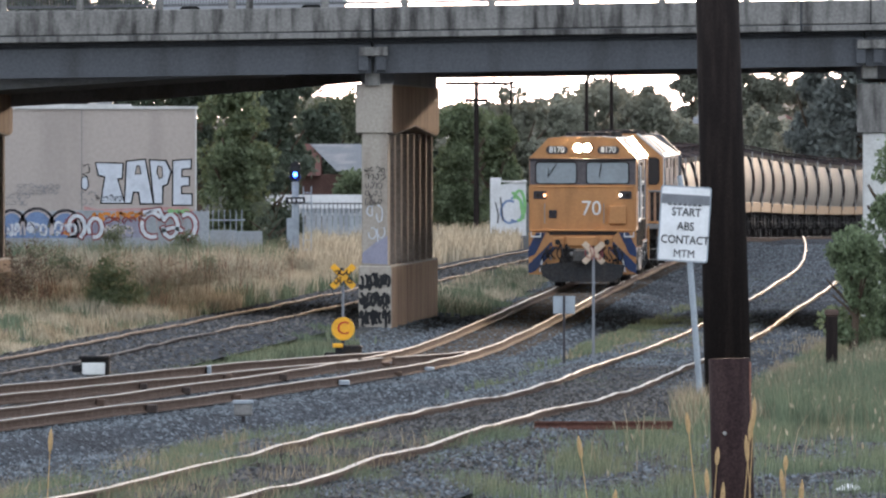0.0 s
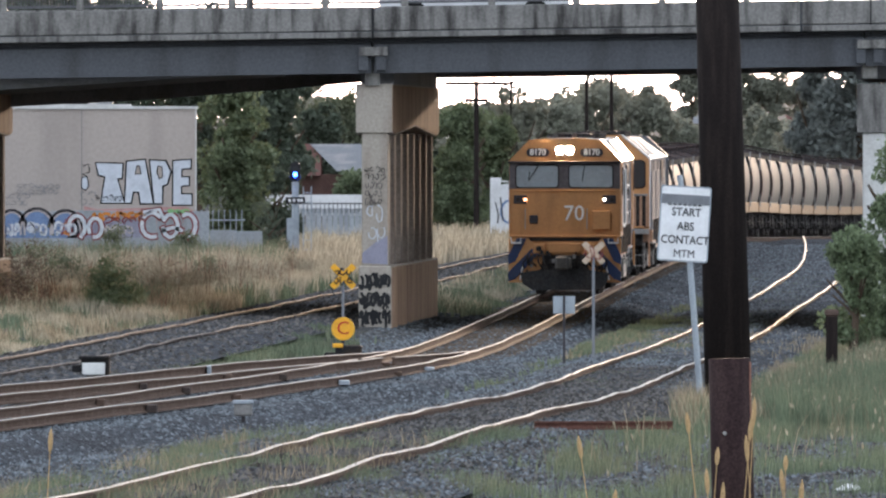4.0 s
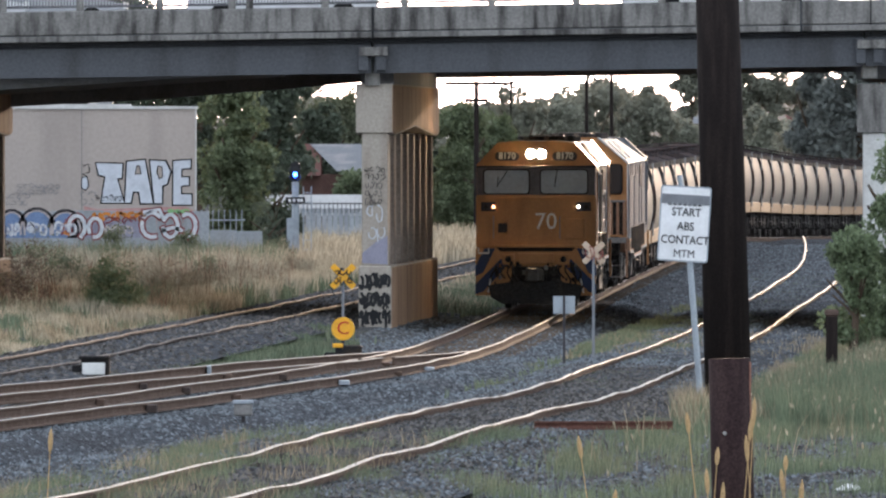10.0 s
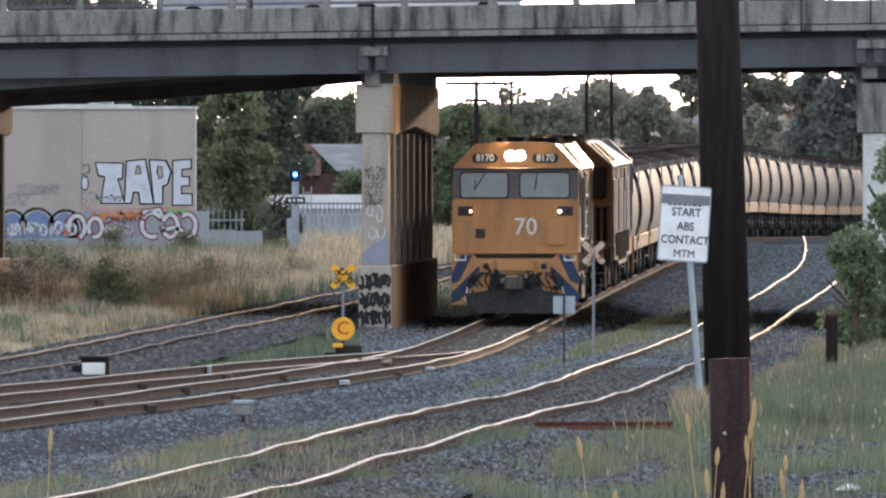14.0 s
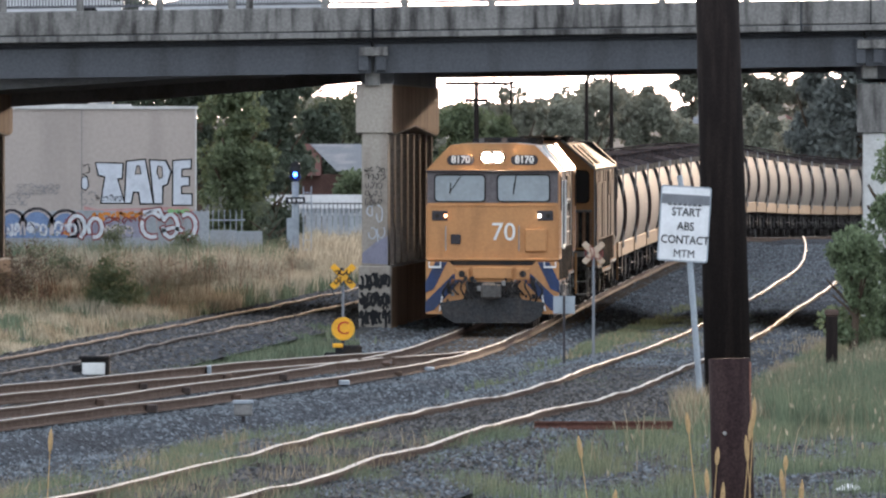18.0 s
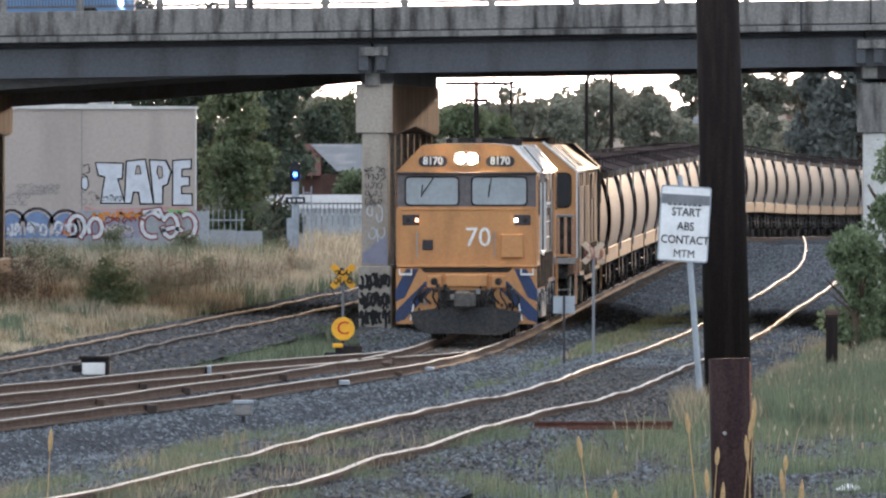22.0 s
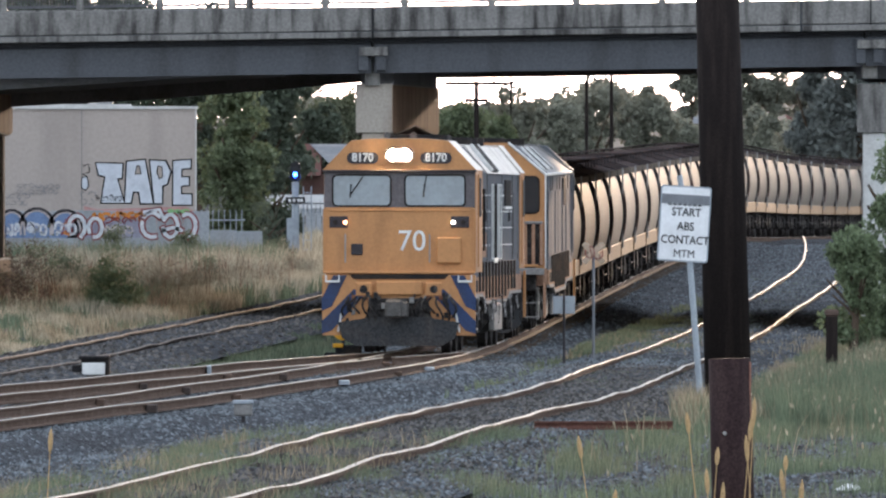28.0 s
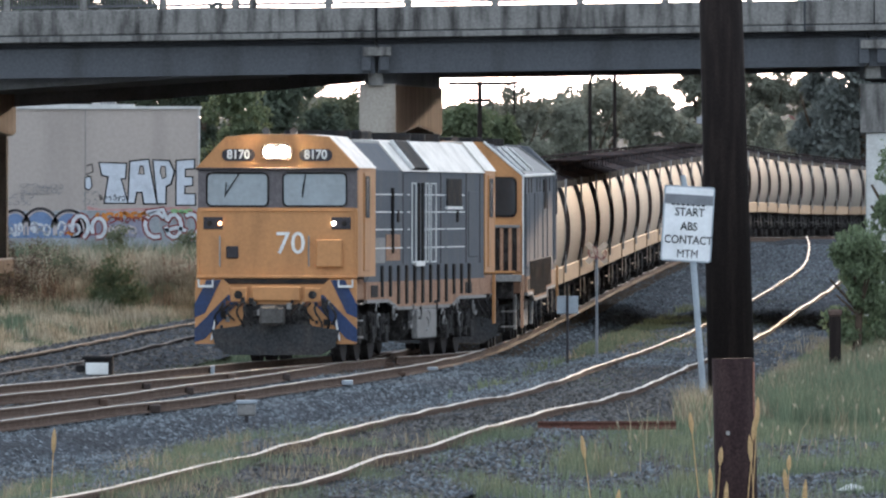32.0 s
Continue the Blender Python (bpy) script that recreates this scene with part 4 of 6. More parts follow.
        part("buffer_pad", cube(s * 0.52, s * 0.82, -0.24, -0.1, 1.10, 1.36, 0.02), "orange", t)
        part("lamp_bracket", prism(bmesh.new(), rounded(0.15, 0.15, 0.07, 4, s * 0.67, 1.23), -0.26, -0.235), "underframe", t)
    part("draw_plate", cube(-0.44, 0.44, -0.20, -0.1, 1.12, 1.38, 0.02), "orange", t, "orange drawgear plate")
    if lead:
        part("draw_gear_face", cube(-0.92, 0.92, -0.175, -0.12, 0.60, 1.06, 0.02), "underframe", t, "grimy drawgear recess")
        for x in (-0.86, -0.62, 0.56, 0.80):
            part("hose_tap", cube(x - 0.04, x + 0.04, -0.23, -0.17, 1.02, 1.12, 0.012), "red_brown", t, "rusty brown air tap")
    c = bmesh.new()
    box(c, -0.16, 0.16, -0.45, 0.2, 0.72, 1.0, 0.04)
    box(c, -0.24, 0.10, -0.62, -0.40, 0.68, 1.04, 0.05)
    box(c, 0.06, 0.2, -0.58, -0.36, 0.70, 1.0, 0.03)
    part("coupler", c, "coupler", t, "heavy automatic coupler")
    for x in (-1.02, -0.90, -0.78, -0.62, -0.5, 0.36, 0.5, 0.62, 0.78, 0.92, 1.04):
        prev, hose = None, bmesh.new()
        for k in range(6):
            q = (x + 0.07 * math.sin(k * 0.9 + x * 5), -0.24 - 0.10 * math.sin(k * 0.6), 1.08 - (0.075 + 0.02 * math.sin(x * 9)) * k)
            if prev:
                rod(hose, prev, q, 0.022, n=5)
            prev = q
        part("brake_hose", hose, "underframe" if abs(x) in (0.78, 0.5, 1.04) else "soot", t, "hanging rubber brake hose")
    rnd = random.Random(5)
    for i in range(26):
        x, z = rnd.uniform(-1.0, 1.0), rnd.uniform(0.62, 1.15)
        k = rnd.uniform(0.02, 0.05)
        part("air_cock", box(bmesh.new(), x - k, x + k, -0.25, -0.17, z - k, z + k * 1.6, 0.008), "underframe" if i % 5 else "tank", t)
    plough = bmesh.new()
    prism(plough, [(-1.16, 0.60), (-1.08, 0.30), (-0.82, 0.15), (0.82, 0.15), (1.08, 0.30), (1.16, 0.60), (0.5, 0.70), (-0.5, 0.70)], -0.28, -0.18)
    part("plough", plough, "plough_grey", t, "dirty dark grey obstacle plough")
    box_bm = cube(-1.1, 1.1, -0.16, 0.3, 0.6, 1.05, 0.03)
    part("end_frame", box_bm, "underframe", t)
    # body side: bays of grey panels
    body = bmesh.new()
    prism(body, [(-hb, 1.45), (hb, 1.45), (hb, 3.47), (0.80, 3.98), (-0.80, 3.98), (-hb, 3.47)], 2.36, L - 1.6)
    part("body", body, "loco_grey", t, "dark grey engine body")
    top = bmesh.new()
    prism(top, [(-hb - 0.03, 3.46), (-0.81, 4.02), (-0.5, 4.05), (0.5, 4.05), (0.81, 4.02), (hb + 0.03, 3.46), (hb - 0.02, 3.46), (0.78, 3.98), (-0.78, 3.98), (-hb + 0.02, 3.46)], 7.2 if lead else 2.5, L - 1.5)
    part("roof", top, "loco_roof" if lead else "tank", t, "sloping roof with sunlit glare in its pale colour" if lead else "dull grey sloping roof")
    for y in (8.4,) if lead else (3.0, 7.0):
        for s in (-1, 1):
            m = Matrix.Translation((s * (hb + 0.81) / 2 + s * 0.03, y + 1.2, 3.76)) @ Matrix.Rotation(radians(s * (51 if lead else 43)), 4, "Y")
            part("roof_vent", box(bmesh.new(), -0.33, 0.33, -1.0, 1.0, -0.03, 0.035, 0.01, m), "soot", t, "dark roof grille")
            for dy in (-1.12, 1.02):
                part("grille_frame", box(bmesh.new(), -0.34, 0.34, dy, dy + 0.1, -0.03, 0.05, 0.01, m), "white", t, "pale grille frame")
    for y in (5.0, 13.0, 15.0, 17.0):
        part("roof_fan", rod(bmesh.new(), (0, y, 4.0), (0, y, 4.2), 0.62, n=18), "soot", t, "sooty round roof fan")
    part("exhaust", cube(-0.45, 0.45, 7.5, 9.0, 4.0, 4.22, 0.03), "soot", t, "sooty exhaust hood")
    for x in (-0.25, 0.25):
        part("horn", rod(bmesh.new(), (x, 0.6, 4.14), (x, 0.25, 4.16), 0.03, 0.07, n=8), "coupler", t)
    rear = bmesh.new()
    prism(rear, [(x * (hb + 0.02) / 1.45, z) for x, z in CAB], L - 1.6, L - 0.1)
    part("rear_cab", rear, "orange" if lead else "loco_grey", t, "orange rear end" if lead else "grey rear end")
    rr = bmesh.new()
    prism(rr, [(-hb - 0.04, 3.50), (-0.82, 4.065), (0.82, 4.065), (hb + 0.04, 3.50), (hb - 0.03, 3.50), (0.8, 4.04), (-0.8, 4.04), (-hb + 0.03, 3.50)], L - 1.62, L - 0.06)
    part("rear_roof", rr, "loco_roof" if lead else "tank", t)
    for s in (-1, 1):
        for y, w in ((0.75, 1.45), (L - 1.2, hb + 0.02)):
            part("cab_door", cube(s * (w - 0.02), s * (w + 0.025), y, y + 0.62, 1.65, 3.42, 0.01), "orange" if lead else "loco_grey", t, "cab side door")
            part("side_window", prism(bmesh.new(), rounded(0.5, 0.75, 0.07, 4, y + 0.31, 2.98), s * (w + 0.01), s * (w + 0.04), "x"), "glass", t, "dark side window")
        if lead:
            # thin white lines, broken by the panels
            for z in (3.03, 2.71, 2.39, 2.05):
                for y0, y1 in ((2.7, 7.3), (8.0, 8.3), (10.2, 13.1), (13.4, 15.9)):
                    part("body_stripe", cube(s * (hb + 0.002), s * (hb + 0.016), y0, y1, z - 0.012, z + 0.012), "white", t, "thin white line along the body")
            # tall handrail loops round the engine room doors
            for y0, y1, tone in ((8.3, 8.85, "white"), (9.2, 9.3, "soot"), (9.7, 9.8, "soot"), (10.2, 10.6, "white"), (10.9, 11.6, "white")):
                loop = bmesh.new()
                for y in (y0, y1):
                    rod(loop, (s * (hb + 0.05), y, 1.78), (s * (hb + 0.05), y, 3.24), 0.013 if tone == "white" else 0.02, n=6)
                for z in (1.78, 3.24):
                    rod(loop, (s * (hb + 0.05), y0, z), (s * (hb + 0.05), y1, z), 0.013, n=6)
                part("handrail_loop", loop, tone, t, "tall narrow white handrail loop" if tone == "white" else "tall narrow black handrail loop")
            part("foot_plate", cube(s * (hb + 0.0), s * (hb + 0.08), 8.7, 9.9, 1.70, 1.80, 0.01), "white", t, "pale door foot plate")
            part("drain_pipe", rod(bmesh.new(), (s * (hb + 0.03), 5.85, 1.95), (s * (hb + 0.03), 5.85, 3.15), 0.035, n=6), "soot", t, "black upright pipe")
            part("data_panel", cube(s * (hb - 0.005), s * (hb + 0.012), 3.3, 5.0, 1.78, 2.24), "tank", t, "pale grey data panel")
            part("patch_panel", cube(s * (hb - 0.005), s * (hb + 0.012), 5.15, 7.0, 1.82, 2.30), "rust_panel", t, "brown repaired panel")
            win = part("louvre", cube(s * (hb - 0.005), s * (hb + 0.03), 13.4, 15.4, 2.82, 3.34, 0.01), "soot", t, "black air intake")
            part("louvre_sill", cube(s * (hb - 0.005), s * (hb + 0.04), 13.3, 15.5, 2.76, 2.815), "white", win)
            for y in (6.7, 14.9):
                part("door_latch", cube(s * (hb - 0.005), s * (hb + 0.03), y - 0.1, y + 0.1, 2.52, 2.74, 0.01), "soot", t)
            for y in (2.75, 7.42, 12.6, 16.2, 18.2):
                part("panel_joint", cube(s * (hb - 0.005), s * (hb + 0.008), y - 0.03, y + 0.03, 1.74, 3.44), "soot", t)
            part("rear_door", cube(s * (hb - 0.005), s * (hb + 0.02), 16.5, 17.9, 1.85, 3.1, 0.01), "loco_grey", t, "grey access door")
        else:
            for y in (2.6, 4.2, 7.6, 9.4, 12.8, 15.6):
                part("body_door", cube(s * (hb - 0.005), s * (hb + 0.02), y, y + 1.35, 1.62, 3.1, 0.01), "loco_grey", t, "grey access door")
                part("door_joint", cube(s * (hb - 0.005), s * (hb + 0.012), y + 1.42, y + 1.50, 1.5, 3.4), "soot", t)
            part("louvre", cube(s * (hb - 0.005), s * (hb + 0.03), 13.0, 14.8, 2.75, 3.35, 0.01), "soot", t, "black air intake")
            part("roof_edge", cube(s * (hb - 0.005), s * (hb + 0.04), 0.1, L - 1.6, 3.42, 3.48, 0.01), "white", t, "pale gutter edge")
        # ribbed skirt: grey above, rusty orange below, deeper in the middle with sloping ends
        part("skirt", prism(bmesh.new(), [(2.4, 1.44), (L - 1.6, 1.44), (L - 2.4, 1.74), (3.6, 1.74)], s * (hb - 0.02), s * (hb + 0.02), "x"), "loco_grey", t)
        part("skirt_panel", prism(bmesh.new(), [(2.4, 1.12), (5.2, 1.12), (6.6, 0.97), (14.0, 0.97), (15.0, 1.12), (L - 1.6, 1.12), (L - 1.6, 1.437), (2.4, 1.437)], s * (hb - 0.02), s * (hb + 0.025), "x"), "rust_panel", t, "orange-brown skirt panel with a deeper middle")
        part("skirt_edge", prism(bmesh.new(), [(2.4, 1.06), (5.2, 1.06), (6.6, 0.91), (14.0, 0.91), (15.0, 1.06), (L - 1.6, 1.06), (L - 1.6, 1.118), (15.0, 1.118), (14.0, 0.968), (6.6, 0.968), (5.2, 1.118), (2.4, 1.118)], s * (hb - 0.02), s * (hb + 0.045), "x"), "tank", t, "pale lower skirt edge")
        for i in range(12):
            y = 4.3 + i * 1.09
            part("skirt_rib", cube(s * hb, s * (hb + 0.06), y, y + 0.2, 1.02 if 2 <= i <= 8 else 1.16, 1.73, 0.01), "soot", t, "dark skirt rib")
        for y in (3.0, 15.9):
            part("skirt_grille", cube(s * hb, s * (hb + 0.035), y, y + 0.9, 1.16, 1.38, 0.01), "soot", t)
        part("hand_post", cube(s * (hb + 0.02), s * (hb + 0.07), L - 0.5, L - 0.38, 0.55, 1.5), "orange", t)
        for z in (0.45, 0.75, 1.05):
            part("cab_step", cube(s * 1.15, s * 1.45, 0.3, 0.75, z, z + 0.03), "steel", t)
    tank = bmesh.new()
    prism(tank, [(-1.2, 1.1), (-1.2, 0.55), (-1.0, 0.32), (1.0, 0.32), (1.2, 0.55), (1.2, 1.1)], 8.4, 12.4)
    part("fuel_tank", tank, "underframe", t, "grimy dark fuel tank")
    for s in (-1, 1):
        part("battery_box", cube(s * 1.18, s * 1.30, 9.0, 11.6, 0.36, 0.90, 0.02), "tank", t, "dusty grey equipment box")
        # added arcs, mostly pale, imitating spring coils and glints around the bogies
        for k in range(22):
            y = 2.6 + 0.74 * k + 0.3 * math.sin(k * 2.1)
            z = 0.78 + 0.16 * math.sin(k * 1.7)
            ring = bmesh.new()
            for a0 in range(0, 200, 40):
                p0, p1 = (radians(a0 + 25 * k), radians(a0 + 25 * k + 40))
                rod(ring, (s * 1.30, y + 0.2 * math.cos(p0), z + 0.12 * math.sin(p0)), (s * 1.30, y + 0.2 * math.cos(p1), z + 0.12 * math.sin(p1)), 0.018, n=5)
            part("pipe_bend", ring, "tank" if k % 3 else "underframe", t, "arc standing in for springs and glints under the frame")
    wheels = []
    for y in (4.3, L - 4.3):
        b, w = bogie(t, y, 2.3, (-1.75, 0, 1.75), 0.51)
        wheels += w
    return t, wheels


HOP = [(1.46 - 0.145 * ((z - 2.12) / 0.85) ** 2, z) for z in [1.34 + 0.147 * k for k in range(13)]]
WAGON = 12.4


def make_wagon():
    """A grain hopper: front coupler face at y 0, rail head at z 0."""
    t = thing("hopper_wagon", pose(0, 0, 0), "cream bulging-sided grain hopper wagon with tan sill", "wagon", "hopper wagons of the train")
    shape = HOP + [(-x, z) for x, z in HOP[::-1]]
    shell = bmesh.new()
    prism(shell, shape, 0.75, WAGON - 0.75)
    # end slopes draw in towards the sill
    part("hopper", shell, "hopper", t, "cream curved hopper body")
    # dark plates over the ends: dirt plus the gap's shade, in one colour
    for y0, y1 in ((0.69, 0.748), (WAGON - 0.748, WAGON - 0.69)):
        part("end_plate", prism(bmesh.new(), [(x * 0.995, z) for x, z in shape], y0, y1), "underframe", t, "dark end plate painting grime and the shade between wagons")
    up = bmesh.new()
    prism(up, [(1.275, 3.105), (1.285, 3.24), (1.2, 3.26), (-1.2, 3.26), (-1.285, 3.24), (-1.275, 3.105)], 0.72, WAGON - 0.72)
    part("upper_band", up, "hopper_top", t, "dirty pinkish upper band")
    roof = bmesh.new()
    prism(roof, [(1.26, 3.262), (0.6, 3.45), (-0.6, 3.45), (-1.26, 3.262)], 0.72, WAGON - 0.72)
    part("roof", roof, "wagon_roof", t, "dark dusty roof")
    part("roof_hatch", cube(-0.4, 0.4, 1.2, WAGON - 1.2, 3.46, 3.56, 0.02), "wagon_roof", t, "long loading hatch")
    walk_bm = bmesh.new()
    for x in (-0.85, 0.85):
        rod(walk_bm, (x, 0.5, 3.58), (x, WAGON - 0.5, 3.58), 0.03, n=5)
        for y in (0.7, 3.5, 6.2, 9, WAGON - 0.7):
            rod(walk_bm, (x, y, 3.34), (x, y, 3.58), 0.02, n=5)
    part("roof_rail", walk_bm, "wagon_roof", t)
    for s in (-1, 1):
        part("sill", cube(s * 1.22, s * 1.38, 0.25, WAGON - 0.25, 0.98, 1.36, 0.015), "sill", t, "tan painted side sill")
        for y in (0.74, 2.6, 4.45, 6.2, 7.95, 9.8, WAGON - 0.82):
            rib = bmesh.new()
            pr = [(s * (x + 0.035), z) for x, z in HOP[1:]] + [(s * (x - 0.02), z) for x, z in HOP[:0:-1]]
            if y in (0.74, WAGON - 0.82):
                prism(rib, pr, y, y + 0.08)
                part("side_rib", rib, "wagon_roof", t)
            else:
                rib.free()
        lad = bmesh.new()
        for k in range(6):
            rod(lad, (s * 1.40, 0.35, 1.4 + 0.33 * k), (s * 1.40, 0.75, 1.4 + 0.33 * k), 0.015, n=4)
        for y in (0.35, 0.75):
            rod(lad, (s * 1.40, y, 1.2), (s * 1.40, y, 3.3), 0.018, n=4)
        part("ladder", lad, "steel", t, "end ladder")
    for y in (0.3, WAGON - 0.62):
        part("end_sheet", cube(-1.25, 1.25, y, y + 0.32, 0.98, 1.5, 0.02), "underframe", t)
        sl = bmesh.new()
        y2 = 0.72 if y < 1 else WAGON - 0.72
        y3 = y2 - 0.35 if y < 1 else y2 + 0.35
        for x in (-1.1, -0.4, 0.4, 1.1):
            rod(sl, (x, y3, 1.5), (x, y2, 3.1), 0.04, n=5)
        part("end_stanchion", sl, "underframe", t)
    chute = bmesh.new()
    for y in (3.9, 6.2, 8.5):
        prism(chute, [(-1.0, 1.32), (1.0, 1.32), (0.35, 0.35), (-0.35, 0.35)], y - 0.55, y + 0.55)
    part("discharge_chute", chute, "underframe", t, "grimy discharge chutes")
    gear = bmesh.new()
    for s in (-1, 1):
        box(gear, s * 1.0, s * 1.25, 4.9, 5.6, 0.45, 0.95, 0.02)
        box(gear, s * 1.05, s * 1.28, 7.0, 7.5, 0.5, 0.95, 0.02)
        rod(gear, (s * 1.2, 3.0, 0.62), (s * 1.2, 9.4, 0.62), 0.03, n=5)
    part("brake_gear", gear, "underframe", t)
    cp = bmesh.new()
    for y0, y1 in ((-0.3, 0.4), (WAGON - 0.4, WAGON + 0.3)):
        box(cp, -0.15, 0.15, y0, y1, 0.74, 1.0, 0.03)
    part("coupler", cp, "coupler", t)
    for y in (2.0, WAGON - 2.0):
        bogie(t, y, 1.35, (-0.88, 0.88), 0.46)
    return t


loco_lead, lead_wheels = make_loco(True)
loco_second, second_wheels = make_loco(False)
wagon_first = make_wagon()
wagons = [wagon_first] + [copy_thing(wagon_first, pose(0, 0, 0)) for _ in range(35)]
LOCO_PITCH, WAGON_PITCH, SPEED = 25.1, 13.0, 3.95


def nose_arc(t):
    """How far along the line the train's nose stands at t seconds."""
    return TRAIN.arc_at(369.0) - SPEED * t


def ride(u, front, back):
    """The pose of a vehicle whose front stands at u and whose two bearing points lie front and back metres behind."""
    a, b = Vector(TRAIN.along(u + front)), Vector(TRAIN.along(u + back))
    d = (b - a).normalized()
    o = a - d * front
    return Matrix.Translation(o) @ pose(0, 0, 0, math.degrees(math.asin(d.z)), 0, -math.degrees(math.atan2(d.x, d.y)))


def motions():
    times = [i * 1.0 for i in range(33)]
    for k, ob in enumerate((loco_lead, loco_second)):
        walk(ob, [(t, ride(nose_arc(t) + k * LOCO_PITCH, 4.3 * k, 18.0 - 0.6 * k)) for t in times])
    for k, ob in enumerate(wagons):
        walk(ob, [(t, ride(nose_arc(t) + 46.5 + k * WAGON_PITCH, 2.0, WAGON - 2.0)) for t in times])
    for w in lead_wheels:
        at, r = w.location.copy(), 0.51
        walk(w, [(i * 0.16, Matrix.Translation(at) @ Matrix.Rotation(SPEED * i * 0.16 / r, 4, "X")) for i in range(201)])
    for ob, rows in car_rows():
        walk(ob, rows)


# ---- plants ----
def leaf_mesh(name, clumps, size, seed, flat=0.5, droop=0.0):
    """Many small leaves round clumps (x, y, z, rx, ry, rz, count)."""
    rng = np.random.default_rng(seed)
    C = []
    for x, y, z, rx, ry, rz, n in clumps:
        d = rng.normal(size=(n, 3))
        d /= np.linalg.norm(d, axis=1)[:, None]
        r = rng.uniform(0.35, 1.0, n) ** 0.5
        r *= 1 + 0.18 * np.sin(d[:, 0] * 5 + x) * np.cos(d[:, 2] * 6 + z)
        C.append(np.stack([x + d[:, 0] * rx * r, y + d[:, 1] * ry * r, z + d[:, 2] * rz * r], 1))
    C = np.concatenate(C)
    n = len(C)
    a = rng.normal(size=(n, 3))
    a[:, 2] -= droop
    a /= np.linalg.norm(a, axis=1)[:, None]
    b = np.cross(a, rng.normal(size=(n, 3)))
    b /= np.linalg.norm(b, axis=1)[:, None]
    s = size * rng.uniform(0.6, 1.4, n)[:, None]
    V = np.stack([C - a * s, C + b * s * flat, C + a * s, C - b * s * flat], 1).reshape(-1, 3)
    me = bpy.data.meshes.new(name)
    me.from_pydata(V.tolist(), [], np.arange(4 * n).reshape(-1, 4).tolist())
    return me


def tree(name, x, y, top, width, base, material, seed, label, category="tree", leaf=0.16, count=5200, low=0.25, depth=None, clump=14, droop=0.0):
    """A tapered trunk with limbs, and a crown of leaf clumps from low (share of height) to the top."""
    rnd = random.Random(seed)
    t = thing(name, pose(x, y, base), label, category, kind="")
    h = top - base
    tr = bmesh.new()
    rod(tr, (0, 0, -0.3), (0.1, 0, h * 0.55), 0.05 * h ** 0.8, 0.025 * h ** 0.8, n=8)
    limbs = []
    for i in range(7):
        a = rnd.uniform(0, 6.3)
        z0 = h * rnd.uniform(0.2, 0.55)
        q = (math.cos(a) * width * 0.33, math.sin(a) * width * 0.33, z0 + h * rnd.uniform(0.12, 0.35))
        rod(tr, (0.05, 0, z0), q, 0.02 * h ** 0.8, 0.008 * h ** 0.8, n=6)
    if h > 2.0:
        part("trunk", tr, "bark", t)
    else:
        tr.free()
    clumps = []
    d = depth or width
    for i in range(clump):
        f = rnd.uniform(0, 1)
        zc = h * (low + (0.93 - low) * f)
        env = math.sin(math.pi * min(max(0.18 + 0.72 * f, 0), 1)) ** 0.7
        r = width * rnd.uniform(0.14, 0.26)
        a = rnd.uniform(0, 6.3)
        rr = env * rnd.uniform(0.2, 1.0)
        clumps.append((math.cos(a) * (width / 2 - r * 0.8) * rr, math.sin(a) * (d / 2 - r * 0.8) * rr, min(zc, h - r * 0.7), r, r, r * rnd.uniform(0.7, 1.0), count // clump))
    fine = []
    for cx, cy, cz, rx, ry, rz, n in clumps:
        fine.append((cx, cy, cz, rx * 1.08, ry * 1.08, rz * 1.08, int(n * 0.55)))
        for _ in range(7):
            v = Vector((rnd.gauss(0, 1), rnd.gauss(0, 1), rnd.gauss(0, 1))).normalized() * rnd.uniform(0.45, 1.05)
            k = rnd.uniform(0.30, 0.62)
            fine.append((cx + v.x * rx, cy + v.y * ry, cz + v.z * rz, rx * k, ry * k, rz * k, int(n * 1.15 / 7)))
    me = leaf_mesh("crown", fine, leaf * 0.68, seed, droop=droop)
    me.materials.append(M[material])
    o = new("crown", me)
    o.parent = t
    return t


def tufts(name, spots, height, width, material, seed, label, lean=0.35, rise=None):
    """Blades of grass, each a bent pair of faces; spots is an (n, 3) array of feet."""
    rng = np.random.default_rng(seed)
    n = len(spots)
    h = height * rng.uniform(0.45, 1.15, n)[:, None]
    if rise:
        h = h * np.clip(0.38 + 0.62 * (spots[:, 1] - rise[0]) / (rise[1] - rise[0]), 0.38, 1.0)[:, None]
    a = rng.uniform(0, 2 * np.pi, n)
    d = np.stack([np.cos(a), np.sin(a), np.zeros(n)], 1)
    side = np.stack([np.ones(n), 0.3 * np.sin(a), np.zeros(n)], 1) * (width * rng.uniform(0.6, 1.4, n))[:, None]
    up = np.array([0, 0, 1.0])
    l = lean * rng.uniform(0.2, 1.0, n)[:, None]
    mid = spots + up * h * 0.55 + d * h * l * 0.3
    tip = spots + up * h + d * h * l
    V = np.stack([spots - side, spots + side, mid + side * 0.8, mid - side * 0.8, tip], 1).reshape(-1, 3)
    k = np.arange(n) * 5
    F = np.stack([k, k + 1, k + 2, k + 3], 1).tolist() + np.stack([k + 3, k + 2, k + 4], 1).tolist()
    me = bpy.data.meshes.new(name)
    me.from_pydata(V.tolist(), [], F)
    me.materials.append(M[material])
    return tagged(new(name, me), label, "grass", kind="stuff")


